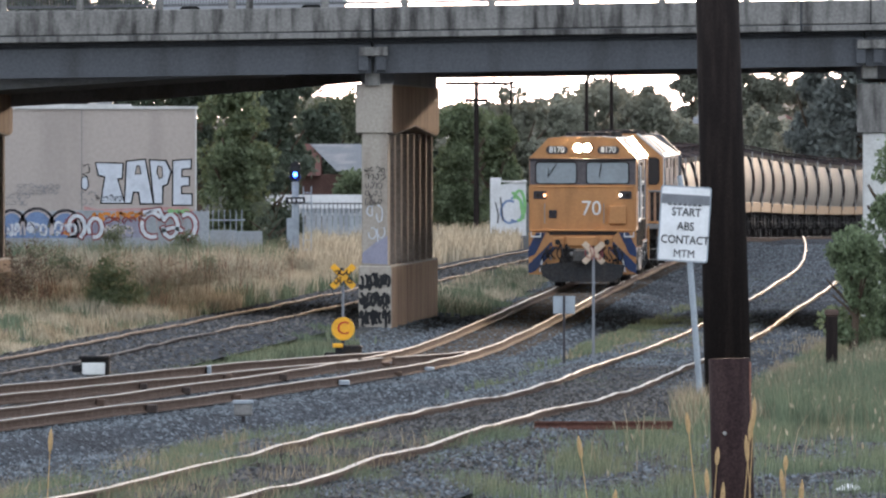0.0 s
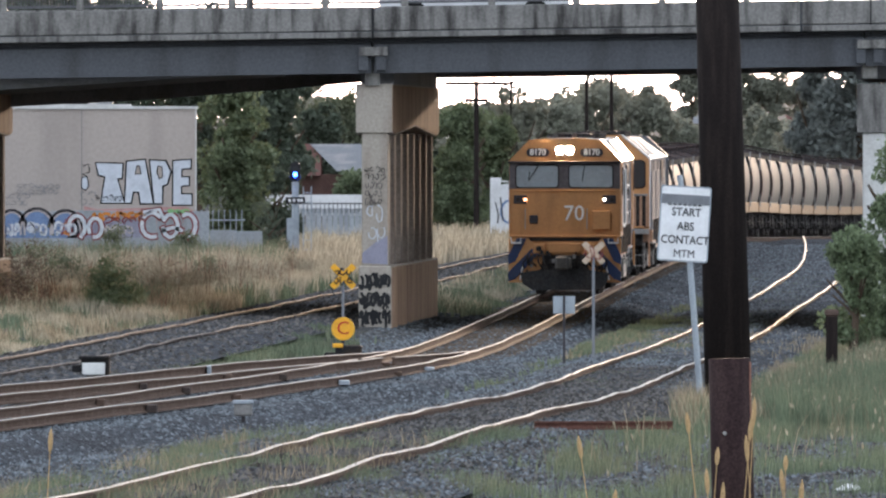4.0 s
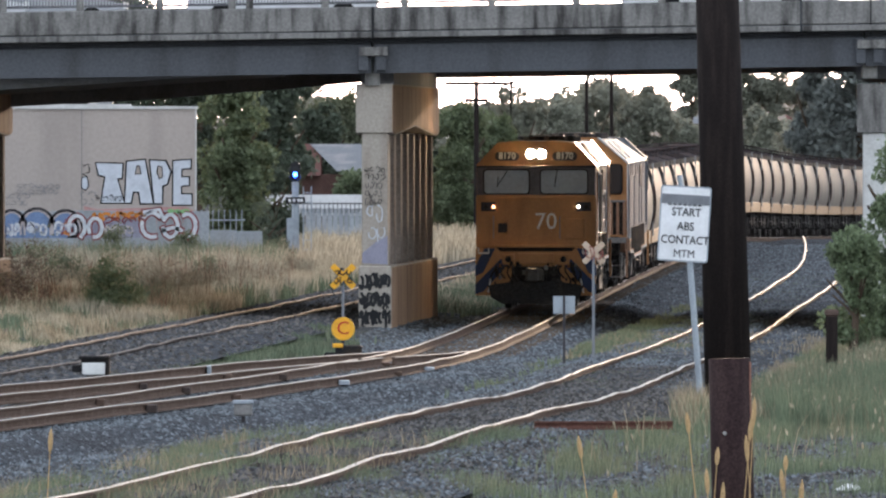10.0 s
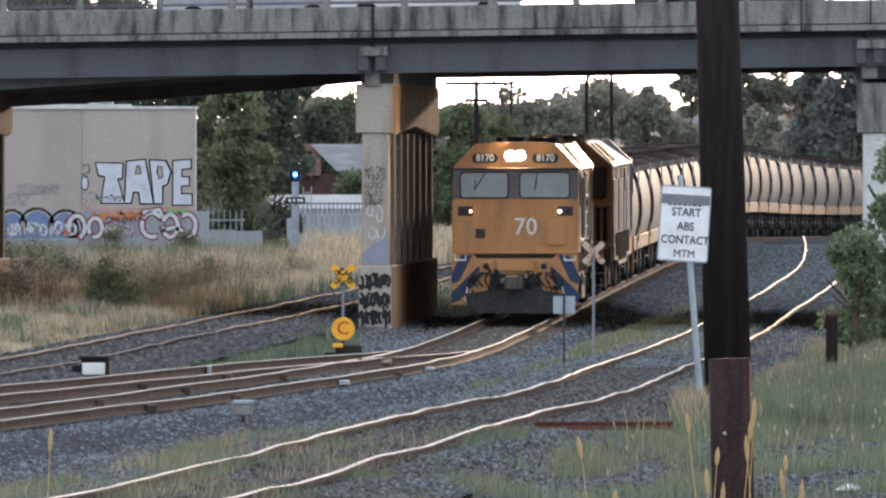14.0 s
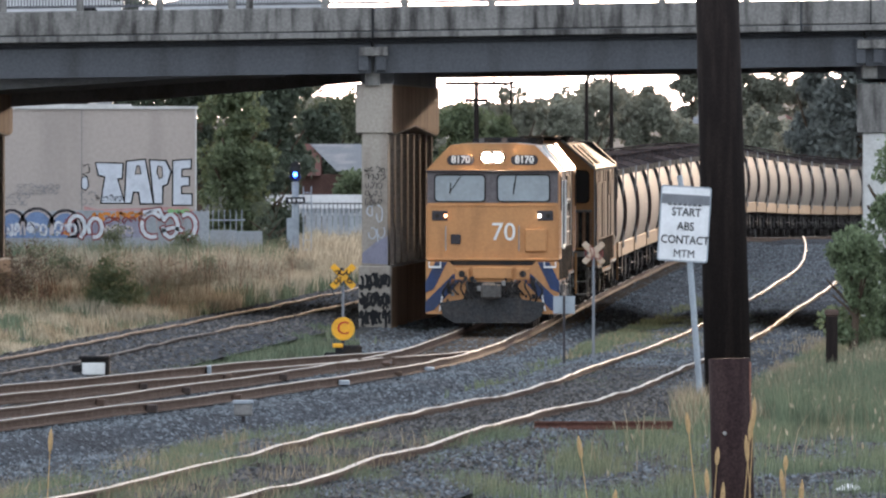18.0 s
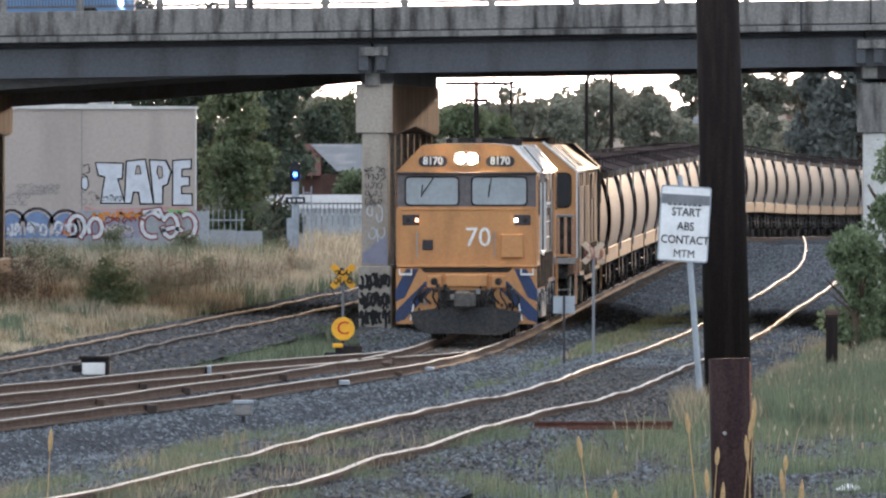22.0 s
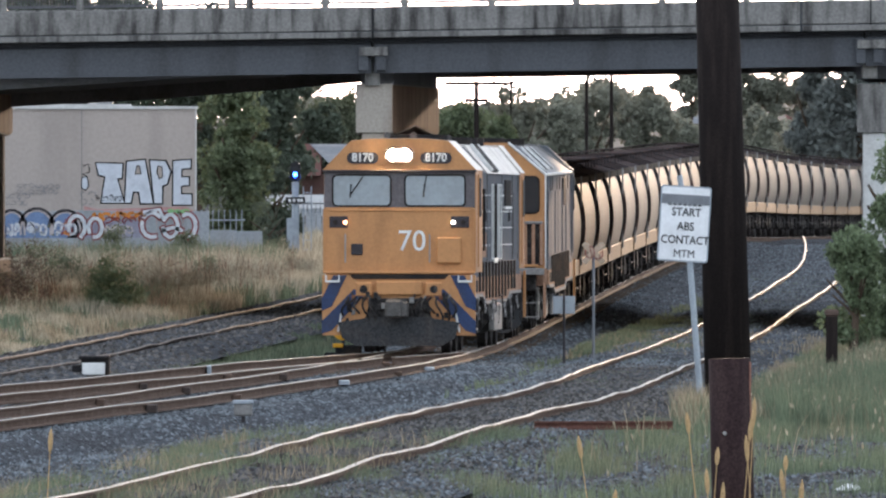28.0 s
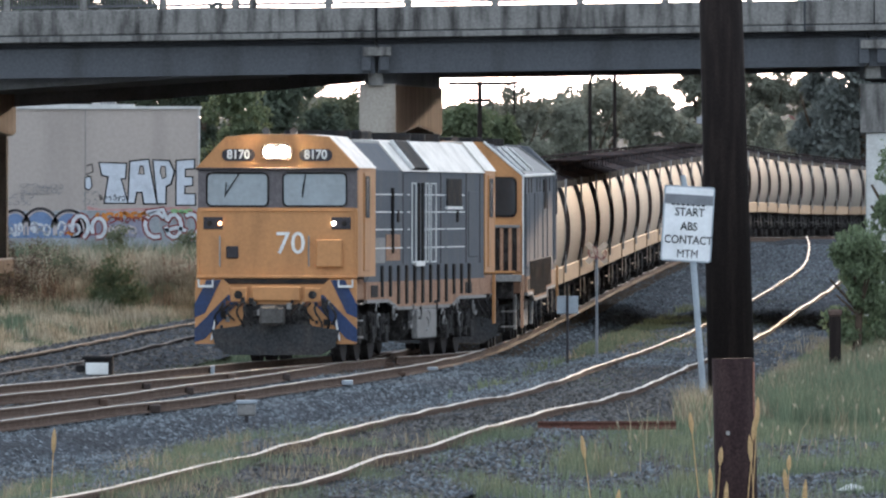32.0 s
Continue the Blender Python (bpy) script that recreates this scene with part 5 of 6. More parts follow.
def scatter(n, fx, y0, y1, seed, clump=0.0, keep=None):
    """Feet on the ground between y0 and y1, x from fx(y, r); gathered in patches where clump > 0."""
    rnd = random.Random(seed)
    out = []
    while len(out) < n:
        y = rnd.uniform(y0, y1)
        x = fx(y, rnd.random())
        if clump and noise.noise((x * 0.9, y * 0.22, seed)) < clump * rnd.uniform(0.2, 1.0) - 0.15:
            continue
        out.append((x, y, ground_z(x, y) - 0.02))
    return np.array(out)


def lx(y):
    return LEFT.xz(y)[0]


def sx(y):
    return SIDING.xz(y)[0]


def seed_heads(name, spots, height, size, material, seed, label):
    """Pale seed heads carried over the grass, slim four-sided spindles."""
    rng = np.random.default_rng(seed)
    n = len(spots)
    top = spots + np.array([0, 0, 1.0]) * (height * rng.uniform(0.7, 1.15, n))[:, None] + rng.uniform(-0.08, 0.08, (n, 3))
    lean = rng.uniform(-0.35, 0.35, (n, 3))
    lean[:, 2] = 1
    w, h = size * 0.16, size
    V = np.stack([top - lean * h / 2, top + np.array([w, 0, 0]), top + np.array([0, w, 0]), top - np.array([w, 0, 0]), top - np.array([0, w, 0]), top + lean * h / 2], 1)
    f = np.array([(0, 2, 1), (0, 3, 2), (0, 4, 3), (0, 1, 4), (5, 1, 2), (5, 2, 3), (5, 3, 4), (5, 4, 1)])
    me = bpy.data.meshes.new(name)
    me.from_pydata(V.reshape(-1, 3).tolist(), [], (np.arange(n)[:, None, None] * 6 + f[None]).reshape(-1, 3).tolist())
    me.materials.append(M[material])
    return tagged(new(name, me), label, "grass", kind="stuff")


tufts("dry_grass", scatter(34000, lambda y, r: lx(y) - 1.7 - 9 * r ** 1.2, 266, 395, 1, 0.7), 0.72, 0.011, "straw", 1, "tall pale dry grass beside the tracks", rise=(275, 350))
seed_heads("grass_heads", scatter(12000, lambda y, r: lx(y) - 2.2 - 8.5 * r, 318, 395, 11, 0.9), 0.78, 0.075, "straw", 11, "pale feathery seed heads over the grass")
tufts("scrub_grass", scatter(26000, lambda y, r: lx(y) - 1.5 - 9 * r, 255, 395, 2, 0.4), 0.55, 0.014, "grass", 2, "green and olive weeds among dry grass", rise=(270, 340))
tufts("rusty_stalks", scatter(1300, lambda y, r: lx(y) - 2.4 - 8.0 * r, 310, 390, 21, 1.0), 1.05, 0.009, "rusty", 21, "reddish-brown weed stalks in the grass")
tufts("track_weeds", scatter(15000, lambda y, r: lx(y) - 0.9 + 4.4 * r, 228, 300, 3, 0.5), 0.30, 0.012, "grass", 3, "green weeds between the tracks")
tufts("bank_grass", scatter(46000, lambda y, r: sx(y) + 2.5 + 7.0 * r, 182, 330, 4, 0.35), 0.34, 0.0055, "grass", 4, "green-brown grass on the bank")
tufts("bank_front", scatter(6500, lambda y, r: sx(y) + 2.0 + 6.5 * r, 150, 186, 45, 0.75), 0.24, 0.004, "grass", 45, "short grass in patches on the gravel")
tufts("bank_wisps", scatter(600, lambda y, r: sx(y) + 2.4 + 6.5 * r, 150, 260, 46, 0.5), 0.62, 0.0035, "hay", 46, "single bleached stems over the bank", lean=0.5)
tufts("outer_track_grass", scatter(9000, lambda y, r: lx(y) - 1.5 + 3.0 * r, 215, 305, 47, 0.35), 0.2, 0.008, "grass", 47, "low weeds growing over the outer track")
tufts("outer_track_hay", scatter(4000, lambda y, r: lx(y) - 1.5 + 3.0 * r, 215, 305, 48, 0.35), 0.24, 0.007, "hay", 48, "dry stems growing over the outer track")
tufts("bank_straw", scatter(11000, lambda y, r: sx(y) + 2.6 + 7.0 * r, 180, 300, 5, 0.6), 0.42, 0.005, "hay", 5, "dry grass on the bank")
seed_heads("bank_heads", scatter(150, lambda y, r: sx(y) + 2.6 + 6 * r, 140, 250, 12, 1.0), 0.42, 0.09, "straw", 12, "pale seed heads on the bank")
tufts("siding_weeds", scatter(15000, lambda y, r: sx(y) - 2.4 + 3.8 * r, 130, 166, 6, 0.5), 0.30, 0.0042, "grass", 6, "low green weeds along the siding")
tufts("siding_hay", scatter(1800, lambda y, r: sx(y) - 2.4 + 3.4 * r, 130, 160, 51, 0.6), 0.38, 0.0035, "hay", 51, "dry stems along the siding", lean=0.5)
tufts("verge_weeds", scatter(9000, lambda y, r: sx(y) + 0.9 + 6.5 * r, 132, 172, 7, 0.8), 0.24, 0.0038, "grass", 7, "low weeds on the gravel")
tufts("fence_grass", scatter(11000, lambda y, r: -14 + 9.5 * r, 366, 396.5, 41, 0.3), 1.05, 0.013, "straw", 41, "tall dry grass against the fence")
tufts("fence_weeds", scatter(6000, lambda y, r: -14 + 9.5 * r, 376, 396.5, 42, 0.5), 1.15, 0.016, "grass", 42, "tall green weeds against the fence")
tufts("fence_stalks", scatter(700, lambda y, r: -14 + 10 * r, 350, 396.5, 43, 0.8), 1.3, 0.009, "rusty", 43, "brown dock stalks against the fence")
tufts("front_straw", scatter(9000, lambda y, r: lx(y) - 1.6 - 7.5 * r, 258, 320, 44, 0.6), 0.42, 0.010, "hay", 44, "bleached grass before the bushes")
tufts("foot_grass", scatter(500, lambda y, r: 3.1 + 0.6 * r, 172, 186, 31), 0.5, 0.006, "grass", 31, "tuft of tall grass at the foot of the sign")
tufts("foot_straw", scatter(700, lambda y, r: 3.1 + 0.6 * r, 172, 186, 32), 0.58, 0.005, "hay", 32, "dry stems at the foot of the sign")
tufts("bank_tall", scatter(5000, lambda y, r: 4.4 + 2.6 * r ** 1.2, 176, 215, 33, 0.5), 0.56, 0.005, "grass", 33, "taller grass behind the sawn post")
tufts("outer_weeds", scatter(9000, lambda y, r: lx(y) + 1.2 + 3.0 * r, 332, 432, 34, 0.2), 0.36, 0.014, "grass", 34, "weeds on the slope beside the outer track")
tufts("outer_straw", scatter(3500, lambda y, r: lx(y) + 1.3 + 2.6 * r, 336, 432, 35, 0.5), 0.42, 0.011, "straw", 35, "dry stems beside the outer track")
tufts("bridge_weeds", scatter(9000, lambda y, r: TRAIN.xz(y)[0] + 2.6 + (sx(y) - TRAIN.xz(y)[0] - 3.6) * r, 272, 330, 36, 0.8), 0.22, 0.012, "grass", 36, "weeds among the stones under the bridge")
tufts("bridge_grass", scatter(5000, lambda y, r: TRAIN.xz(y)[0] + 2.4 + (sx(y) - TRAIN.xz(y)[0] - 2.6) * r, 272, 300, 49, 0.3), 0.26, 0.009, "grass", 49, "grass before the bridge")
tufts("bridge_hay", scatter(3500, lambda y, r: TRAIN.xz(y)[0] + 2.4 + (sx(y) - TRAIN.xz(y)[0] + 3.0) * r, 268, 300, 50, 0.3), 0.28, 0.007, "hay", 50, "dry grass before the bridge")
tufts("far_weeds", scatter(7000, lambda y, r: sx(y) - 2.6 + 3.6 * r, 225, 420, 8, 0.6), 0.22, 0.011, "grass", 8, "weeds beyond the siding")
tufts("distant_grass", scatter(15000, lambda y, r: -9 + (min(3.0, lx(y) - 1.7) + 9) * r, 395, 560, 9, 0.3), 0.8, 0.026, "straw", 9, "tall dry grass before the fences")


# ---- left: building, fences, signal ----
def make_building():
    b = thing("warehouse", pose(0, 0, 0), "beige rendered warehouse with silver block graffiti", "building", kind="")
    y = 400.0
    part("wall", prism(bmesh.new(), [(-20.0, y), (-7.27, y), (-7.6, y + 14), (-20.0, y + 14)], -0.6, 4.98, "z"), "wall", b, "beige rendered blank wall")
    part("coping", cube(-20.05, -7.22, y - 0.06, y + 0.1, 4.98, 5.06), "trim", b, "pale metal coping")
    part("flashing", cube(-13.2, -9.2, y - 0.02, y + 0.4, 5.06, 5.12), "trim", b)
    part("control_joint", cube(-10.665, -10.64, y - 0.008, y, 0, 4.98), "tank", b)
    part("downpipe", cube(-7.37, -7.32, y - 0.04, y, 0.5, 4.95), "wall", b)
    part("corner_bead", cube(-7.31, -7.27, y - 0.03, y + 0.0, 0, 4.98), "trim", b)
    v = part("roof_vent", cube(-10.48, -9.77, y + 1.0, y + 1.6, 5.0, 5.24), "trim", b, "pale louvred roof vent")
    for i in range(5):
        part("vent_slot", cube(-10.22 + i * 0.09, -10.17 + i * 0.09, y + 0.98, y + 1.0, 5.06, 5.2), "sign_grey", v)
    # block letters
    F = pose(0, y - 0.006, 0)
    G = pose(0, y - 0.012, 0)
    letters = [
        [[(-10.25, 3.40), (-9.43, 3.38), (-9.46, 2.92), (-9.59, 2.92), (-9.39, 2.20), (-10.10, 2.20), (-9.98, 2.98), (-10.17, 3.02)]],
        [[(-9.34, 3.44), (-8.78, 3.50), (-8.54, 2.18), (-8.93, 2.18), (-8.98, 2.52), (-9.13, 2.52), (-9.19, 2.20), (-9.40, 2.20)]],
        [[(-8.66, 3.48), (-8.17, 3.46), (-8.02, 3.14), (-8.12, 2.76), (-8.26, 2.70), (-8.27, 2.18), (-8.53, 2.18)]],
        [[(-7.97, 3.46), (-7.42, 3.50), (-7.43, 3.22), (-7.70, 3.20), (-7.70, 2.98), (-7.48, 2.98), (-7.48, 2.72), (-7.71, 2.70), (-7.71, 2.48), (-7.40, 2.48), (-7.40, 2.14), (-7.98, 2.14)]]]
    for word in letters:
        for o in word:
            patch("block_letter", o, "graf_silver", b, F, label="silver sprayed letter with a dark outline")
            strokes("letter_outline", [o + o[:1]], 0.055, "black", b, G)
    for o in ([(-9.08, 3.06), (-9.03, 3.30), (-8.95, 3.30), (-8.91, 3.06)], [(-8.44, 3.12), (-8.41, 3.30), (-8.29, 3.28), (-8.27, 2.98), (-8.37, 2.92)]):
        patch("letter_eye", o, "wall", b, G)
        strokes("letter_outline", [o + o[:1]], 0.035, "black", b, pose(0, y - 0.018, 0))
    patch("dot", [(-10.66, 2.95), (-10.50, 3.0), (-10.45, 2.70), (-10.55, 2.58), (-10.66, 2.65)], "graf_silver", b, F)
    strokes("letter_outline", [[(-10.60, 3.3), (-10.45, 3.36), (-10.42, 3.12), (-10.62, 3.06), (-10.52, 2.98)], [(-10.66, 2.95), (-10.50, 3.0), (-10.45, 2.70), (-10.55, 2.58), (-10.66, 2.65), (-10.66, 2.95)]], 0.035, "black", b, G)
    scrawl("scrawl", 1.3, 0.34, 2, 7, 0.016, "sign_grey", b, pose(-11.95, y - 0.006, 2.62), 21)
    scrawl("scrawl", 0.8, 0.36, 2, 4, 0.018, "sign_grey", b, pose(-12.6, y - 0.006, 2.3), 22)
    scrawl("scrawl", 0.5, 0.4, 2, 2, 0.016, "sign_grey", b, pose(-10.5, y - 0.006, 2.35), 24)
    scrawl("scrawl", 0.8, 0.2, 1, 6, 0.02, "black", b, pose(-9.85, y - 0.02, 2.35), 23)
    patch("faded_paint", [(-10.6, 2.12), (-10.2, 2.02), (-7.6, 2.10), (-7.3, 1.95), (-7.4, 1.6), (-10.5, 1.6)], "graf_pink", b, pose(0, y - 0.004, 0))
    return b


building = make_building()


def arc_points(cx, cz, rx, rz, a0, a1, n=9):
    return [(cx + rx * math.cos(radians(a0 + (a1 - a0) * i / n)), cz + rz * math.sin(radians(a0 + (a1 - a0) * i / n))) for i in range(n + 1)]


def make_sheet_fence():
    """Corrugated fence before the warehouse, with painted bubbles."""
    f = thing("sheet_fence", pose(0, 0, 0), "galvanised sheet fence covered in colourful graffiti", "fence", kind="")
    y = 397.0
    x = -20.0
    while x < -6.0:
        top = 2.02 if x < -7.3 else 1.5 - (x + 7.3) * 0.05
        part("sheet", cube(x, x + 0.76, y, y + 0.03, -0.3, top - 0.05 * random.random(), 0.008), "fence", f)
        x += 0.775
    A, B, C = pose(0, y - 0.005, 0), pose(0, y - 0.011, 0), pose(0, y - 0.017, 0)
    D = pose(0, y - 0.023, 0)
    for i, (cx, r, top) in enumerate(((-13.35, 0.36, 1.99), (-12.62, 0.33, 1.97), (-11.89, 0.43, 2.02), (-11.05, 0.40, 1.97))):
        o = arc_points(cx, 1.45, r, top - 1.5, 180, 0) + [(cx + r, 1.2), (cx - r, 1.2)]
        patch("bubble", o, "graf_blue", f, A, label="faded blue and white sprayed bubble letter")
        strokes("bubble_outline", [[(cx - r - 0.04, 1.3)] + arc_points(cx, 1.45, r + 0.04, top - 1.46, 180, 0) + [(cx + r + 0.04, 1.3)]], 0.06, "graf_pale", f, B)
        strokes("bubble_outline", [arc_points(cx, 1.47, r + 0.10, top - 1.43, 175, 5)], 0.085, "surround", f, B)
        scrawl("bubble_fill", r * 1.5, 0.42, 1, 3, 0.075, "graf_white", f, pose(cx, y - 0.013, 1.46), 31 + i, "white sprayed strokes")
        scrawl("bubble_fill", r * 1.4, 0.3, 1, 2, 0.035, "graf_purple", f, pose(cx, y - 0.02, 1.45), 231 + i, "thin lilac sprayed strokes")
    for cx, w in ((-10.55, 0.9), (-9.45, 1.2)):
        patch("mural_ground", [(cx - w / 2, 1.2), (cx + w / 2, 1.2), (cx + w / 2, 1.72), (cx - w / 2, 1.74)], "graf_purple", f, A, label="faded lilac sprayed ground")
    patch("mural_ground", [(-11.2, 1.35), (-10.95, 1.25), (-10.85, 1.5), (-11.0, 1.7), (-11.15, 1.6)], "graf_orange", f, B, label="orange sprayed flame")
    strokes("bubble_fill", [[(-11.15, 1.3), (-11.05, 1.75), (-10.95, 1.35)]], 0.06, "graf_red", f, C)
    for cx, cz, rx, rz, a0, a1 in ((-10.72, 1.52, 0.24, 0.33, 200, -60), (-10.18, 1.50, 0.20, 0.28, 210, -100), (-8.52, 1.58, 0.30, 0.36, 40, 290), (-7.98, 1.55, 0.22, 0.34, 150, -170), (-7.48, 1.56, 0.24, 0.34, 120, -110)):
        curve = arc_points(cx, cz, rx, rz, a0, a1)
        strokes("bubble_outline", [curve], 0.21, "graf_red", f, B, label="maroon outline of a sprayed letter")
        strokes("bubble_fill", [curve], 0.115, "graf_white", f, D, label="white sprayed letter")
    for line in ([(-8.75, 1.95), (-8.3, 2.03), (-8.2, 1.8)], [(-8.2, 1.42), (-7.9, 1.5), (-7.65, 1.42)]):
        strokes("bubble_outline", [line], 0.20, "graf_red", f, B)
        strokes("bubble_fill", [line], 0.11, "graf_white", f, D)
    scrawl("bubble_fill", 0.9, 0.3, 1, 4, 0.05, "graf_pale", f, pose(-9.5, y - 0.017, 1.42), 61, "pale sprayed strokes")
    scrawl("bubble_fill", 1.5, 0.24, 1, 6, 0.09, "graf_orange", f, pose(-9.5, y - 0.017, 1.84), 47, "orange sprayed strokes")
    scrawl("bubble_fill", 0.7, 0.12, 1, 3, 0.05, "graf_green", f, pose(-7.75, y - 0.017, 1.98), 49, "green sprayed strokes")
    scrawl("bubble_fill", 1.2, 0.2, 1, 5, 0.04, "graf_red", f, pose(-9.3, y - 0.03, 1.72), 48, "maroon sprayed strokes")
    for i in range(9):
        x = -7.25 + i * 0.17
        part("picket", cube(x - 0.013, x + 0.013, y + 0.2, y + 0.23, 0.6, 2.02, 0.004), "galv", f)
    part("picket_rail", cube(-7.3, -5.8, y + 0.2, y + 0.23, 1.7, 1.74), "galv", f)
    return f


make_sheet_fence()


def make_white_fence():
    f = thing("panel_fence", pose(0, 0, 0), "white boundary wall behind grey paling fence", "fence")
    part("wall", cube(-8.0, -2.0, 521, 521.15, 1.2, 2.0, 0.01), "fence_white", f, "white painted wall")
    for i in range(30):
        x = -8.0 + i * 0.21
        part("paling", cube(x, x + 0.19, 519.9, 519.94, 0.0, 1.46 + 0.03 * random.random()), "fence", f)
    for i in range(26):
        x = -6.2 + i * 0.165
        part("rod_top", cube(x, x + 0.025, 519.86, 519.9, 1.3, 1.72), "surround", f)
    part("top_rail", cube(-6.3, -2.0, 519.84, 519.88, 1.64, 1.68), "surround", f)
    return f


make_white_fence()


def make_house():
    h = thing("brick_house", pose(0, 0, 0), "low brick house with a tiled roof behind trees", "house")
    part("wall", cube(-9, -2.0, 600, 608, -0.5, 2.6), "brick", h)
    r = bmesh.new()
    prism(r, [(599.4, 2.55), (604, 3.95), (608.6, 2.55)], -8.2, -5.4, "x")
    part("tiled_roof", r, "tile_roof", h, "dull red tiled roof")
    r = bmesh.new()
    prism(r, [(598.8, 2.75), (604, 3.95), (609, 2.75)], -5.94, -1.5, "x")
    for v in r.verts:
        if v.co.x < -5 and v.co.z < 3:
            v.co.x += 1.25
    part("iron_roof", r, "iron_roof", h, "pale corrugated iron roof")
    return h


make_house()


def make_signal():
    s = thing("signal_mast", pose(-4.68, 430, 0.0), "grey railway signal post showing a small blue lamp", "signal")
    b = bmesh.new()
    rod(b, (0, 0, -0.2), (0, 0, 2.75), 0.13, 0.11, n=12)
    part("mast", b, "galv", s)
    part("head", prism(bmesh.new(), rounded(0.32, 0.62, 0.14, 4, 0, 3.08), -0.25, -0.05), "black", s, "black signal head")
    hood = bmesh.new()
    rod(hood, (0, -0.42, 3.12), (0, -0.24, 3.08), 0.13, n=12)
    part("hood", hood, "black", s)
    lamp = bmesh.new()
    rod(lamp, (0, -0.46, 2.98), (0, -0.42, 2.98), 0.068, n=14)
    part("lamp", lamp, "blue_lamp", s, "glowing blue lamp")
    pl = part("number_plate", cube(-0.31, 0.31, -0.2, -0.15, 2.06, 2.26, 0.01), "black", s, "black plate with pale bars")
    for x in (-0.18, -0.04, 0.1, 0.2):
        part("plate_bar", cube(x - 0.04, x + 0.04, -0.21, -0.2, 2.11, 2.21), "white", pl)
    part("cabinet", cube(-0.28, 0.1, -0.1, 0.35, 0.4, 1.6, 0.02), "galv", s, "grey relay box")
    lad = bmesh.new()
    for x in (0.25, 0.5):
        rod(lad, (x, 0.1, 0), (x, 0.1, 2.6), 0.02, n=5)
    for k in range(8):
        rod(lad, (0.25, 0.1, 0.3 + 0.3 * k), (0.5, 0.1, 0.3 + 0.3 * k), 0.015, n=5)
    part("ladder", lad, "galv", s)


make_signal()


def make_shed():
    s = thing("lineside_hut", pose(2.59, 540, 0.3), "white block hut with blue and green graffiti", "hut")
    w = bmesh.new()
    prism(w, [(-0.7, 0), (0.72, 0), (0.72, 2.22), (-0.28, 2.02), (-0.28, 2.30), (-0.7, 2.30)], 0, 2.4)
    part("wall", w, "fence_white", s)
    part("roof_edge", cube(-0.3, 0.78, -0.06, 2.5, 2.12, 2.18, 0.01), "trim", s)
    strokes("tag", [arc_points(0.05, 0.95, 0.33, 0.45, 60, 300), arc_points(0.3, 1.05, 0.3, 0.5, 120, -120)], 0.09, "graf_blue", s, pose(0, -0.006, 0))
    strokes("tag", [arc_points(0.45, 1.2, 0.22, 0.6, 150, -100), [(0.2, 1.7), (0.5, 1.4), (0.6, 0.7)]], 0.12, "graf_green", s, pose(0, -0.012, 0))
    strokes("tag", [[(-0.5, 1.3), (-0.38, 0.8), (-0.42, 0.5)], [(-0.3, 1.5), (-0.2, 0.6)]], 0.05, "black", s, pose(0, -0.012, 0))


make_shed()


# ---- poles and signs ----
def telegraph_pole(x, y, base, top, arms, label, dia=0.13):
    p = thing("telegraph_pole", pose(x, y, base), label, "pole", "telegraph poles")
    b = bmesh.new()
    rod(b, (0, 0, -0.4), (0, 0, top - base), dia, dia * 0.75, n=10)
    part("shaft", b, "pole", p)
    for z, w in arms:
        part("crossarm", cube(-w / 2, w / 2, -0.08, 0.02, z - base - 0.07, z - base + 0.07, 0.01), "pole", p)
        for k in (-0.42, -0.28, 0.28, 0.42):
            i = bmesh.new()
            rod(i, (k * w, -0.03, z - base + 0.05), (k * w, -0.03, z - base + 0.26), 0.035, 0.02, n=6)
            part("insulator", i, "surround", p)
        br = bmesh.new()
        for s in (-1, 1):
            rod(br, (s * w * 0.26, -0.06, z - base), (0, -0.06, z - base - 0.55), 0.015, n=4)
        part("brace", br, "steel", p)
    return p


telegraph_pole(1.38, 560, 0.1, 6.55, ((6.44, 2.6), (5.75, 0.95)), "dark timber pole with two crossarms behind bushes")
telegraph_pole(8.69, 700, -0.4, 7.8, (), "tall thin dark pole beyond the train", 0.12)
telegraph_pole(7.41, 700, -0.4, 7.2, (), "thin dark pole beyond the train", 0.11)
telegraph_pole(4.5, 900, -0.4, 8.4, ((8.0, 0.5),), "thin grey pole far off", 0.07)


def make_big_pole():
    g = ground_z(4.2, 201)
    p = thing("power_pole", pose(4.2, 201, g), "thick dark creosoted timber pole beside a sign", "pole")
    b = rod(bmesh.new(), (0.054, 0, -0.6 - g), (-0.248, 0, 10.15 - g), 0.352, 0.301, n=32)
    part("shaft", b, "pole", p, smooth=True)
    q = bmesh.new()
    rod(q, (0.05, 0, 0.02), (0.045, 0, 0.16), 0.372, 0.368, n=32)
    part("band", q, "soot", p, "tarred band at the foot")


def make_stub():
    """An old sawn-off post standing much nearer than the pole."""
    p = thing("sawn_post", pose(2.345, 115, 0.4), "brown sawn-off timber post with a flat top", "post")
    b = rod(bmesh.new(), (0.148, 0, -0.6), (0.082, 0, 1.73), 0.186, 0.176, n=26)
    part("shaft", b, "nail", p, smooth=True)
    # the post's sunlit right edge, painted as a reddish strip
    part("sunlit_strip", cube(0.25, 0.268, -0.07, 0.07, -0.4, 1.70, 0.004), "sunlit_edge", p, "reddish strip painting the sunlit edge")
    part("bolt", rod(bmesh.new(), (0.04, -0.205, 1.1), (0.04, -0.17, 1.1), 0.018, n=8), "steel", p)


make_stub()
make_big_pole()


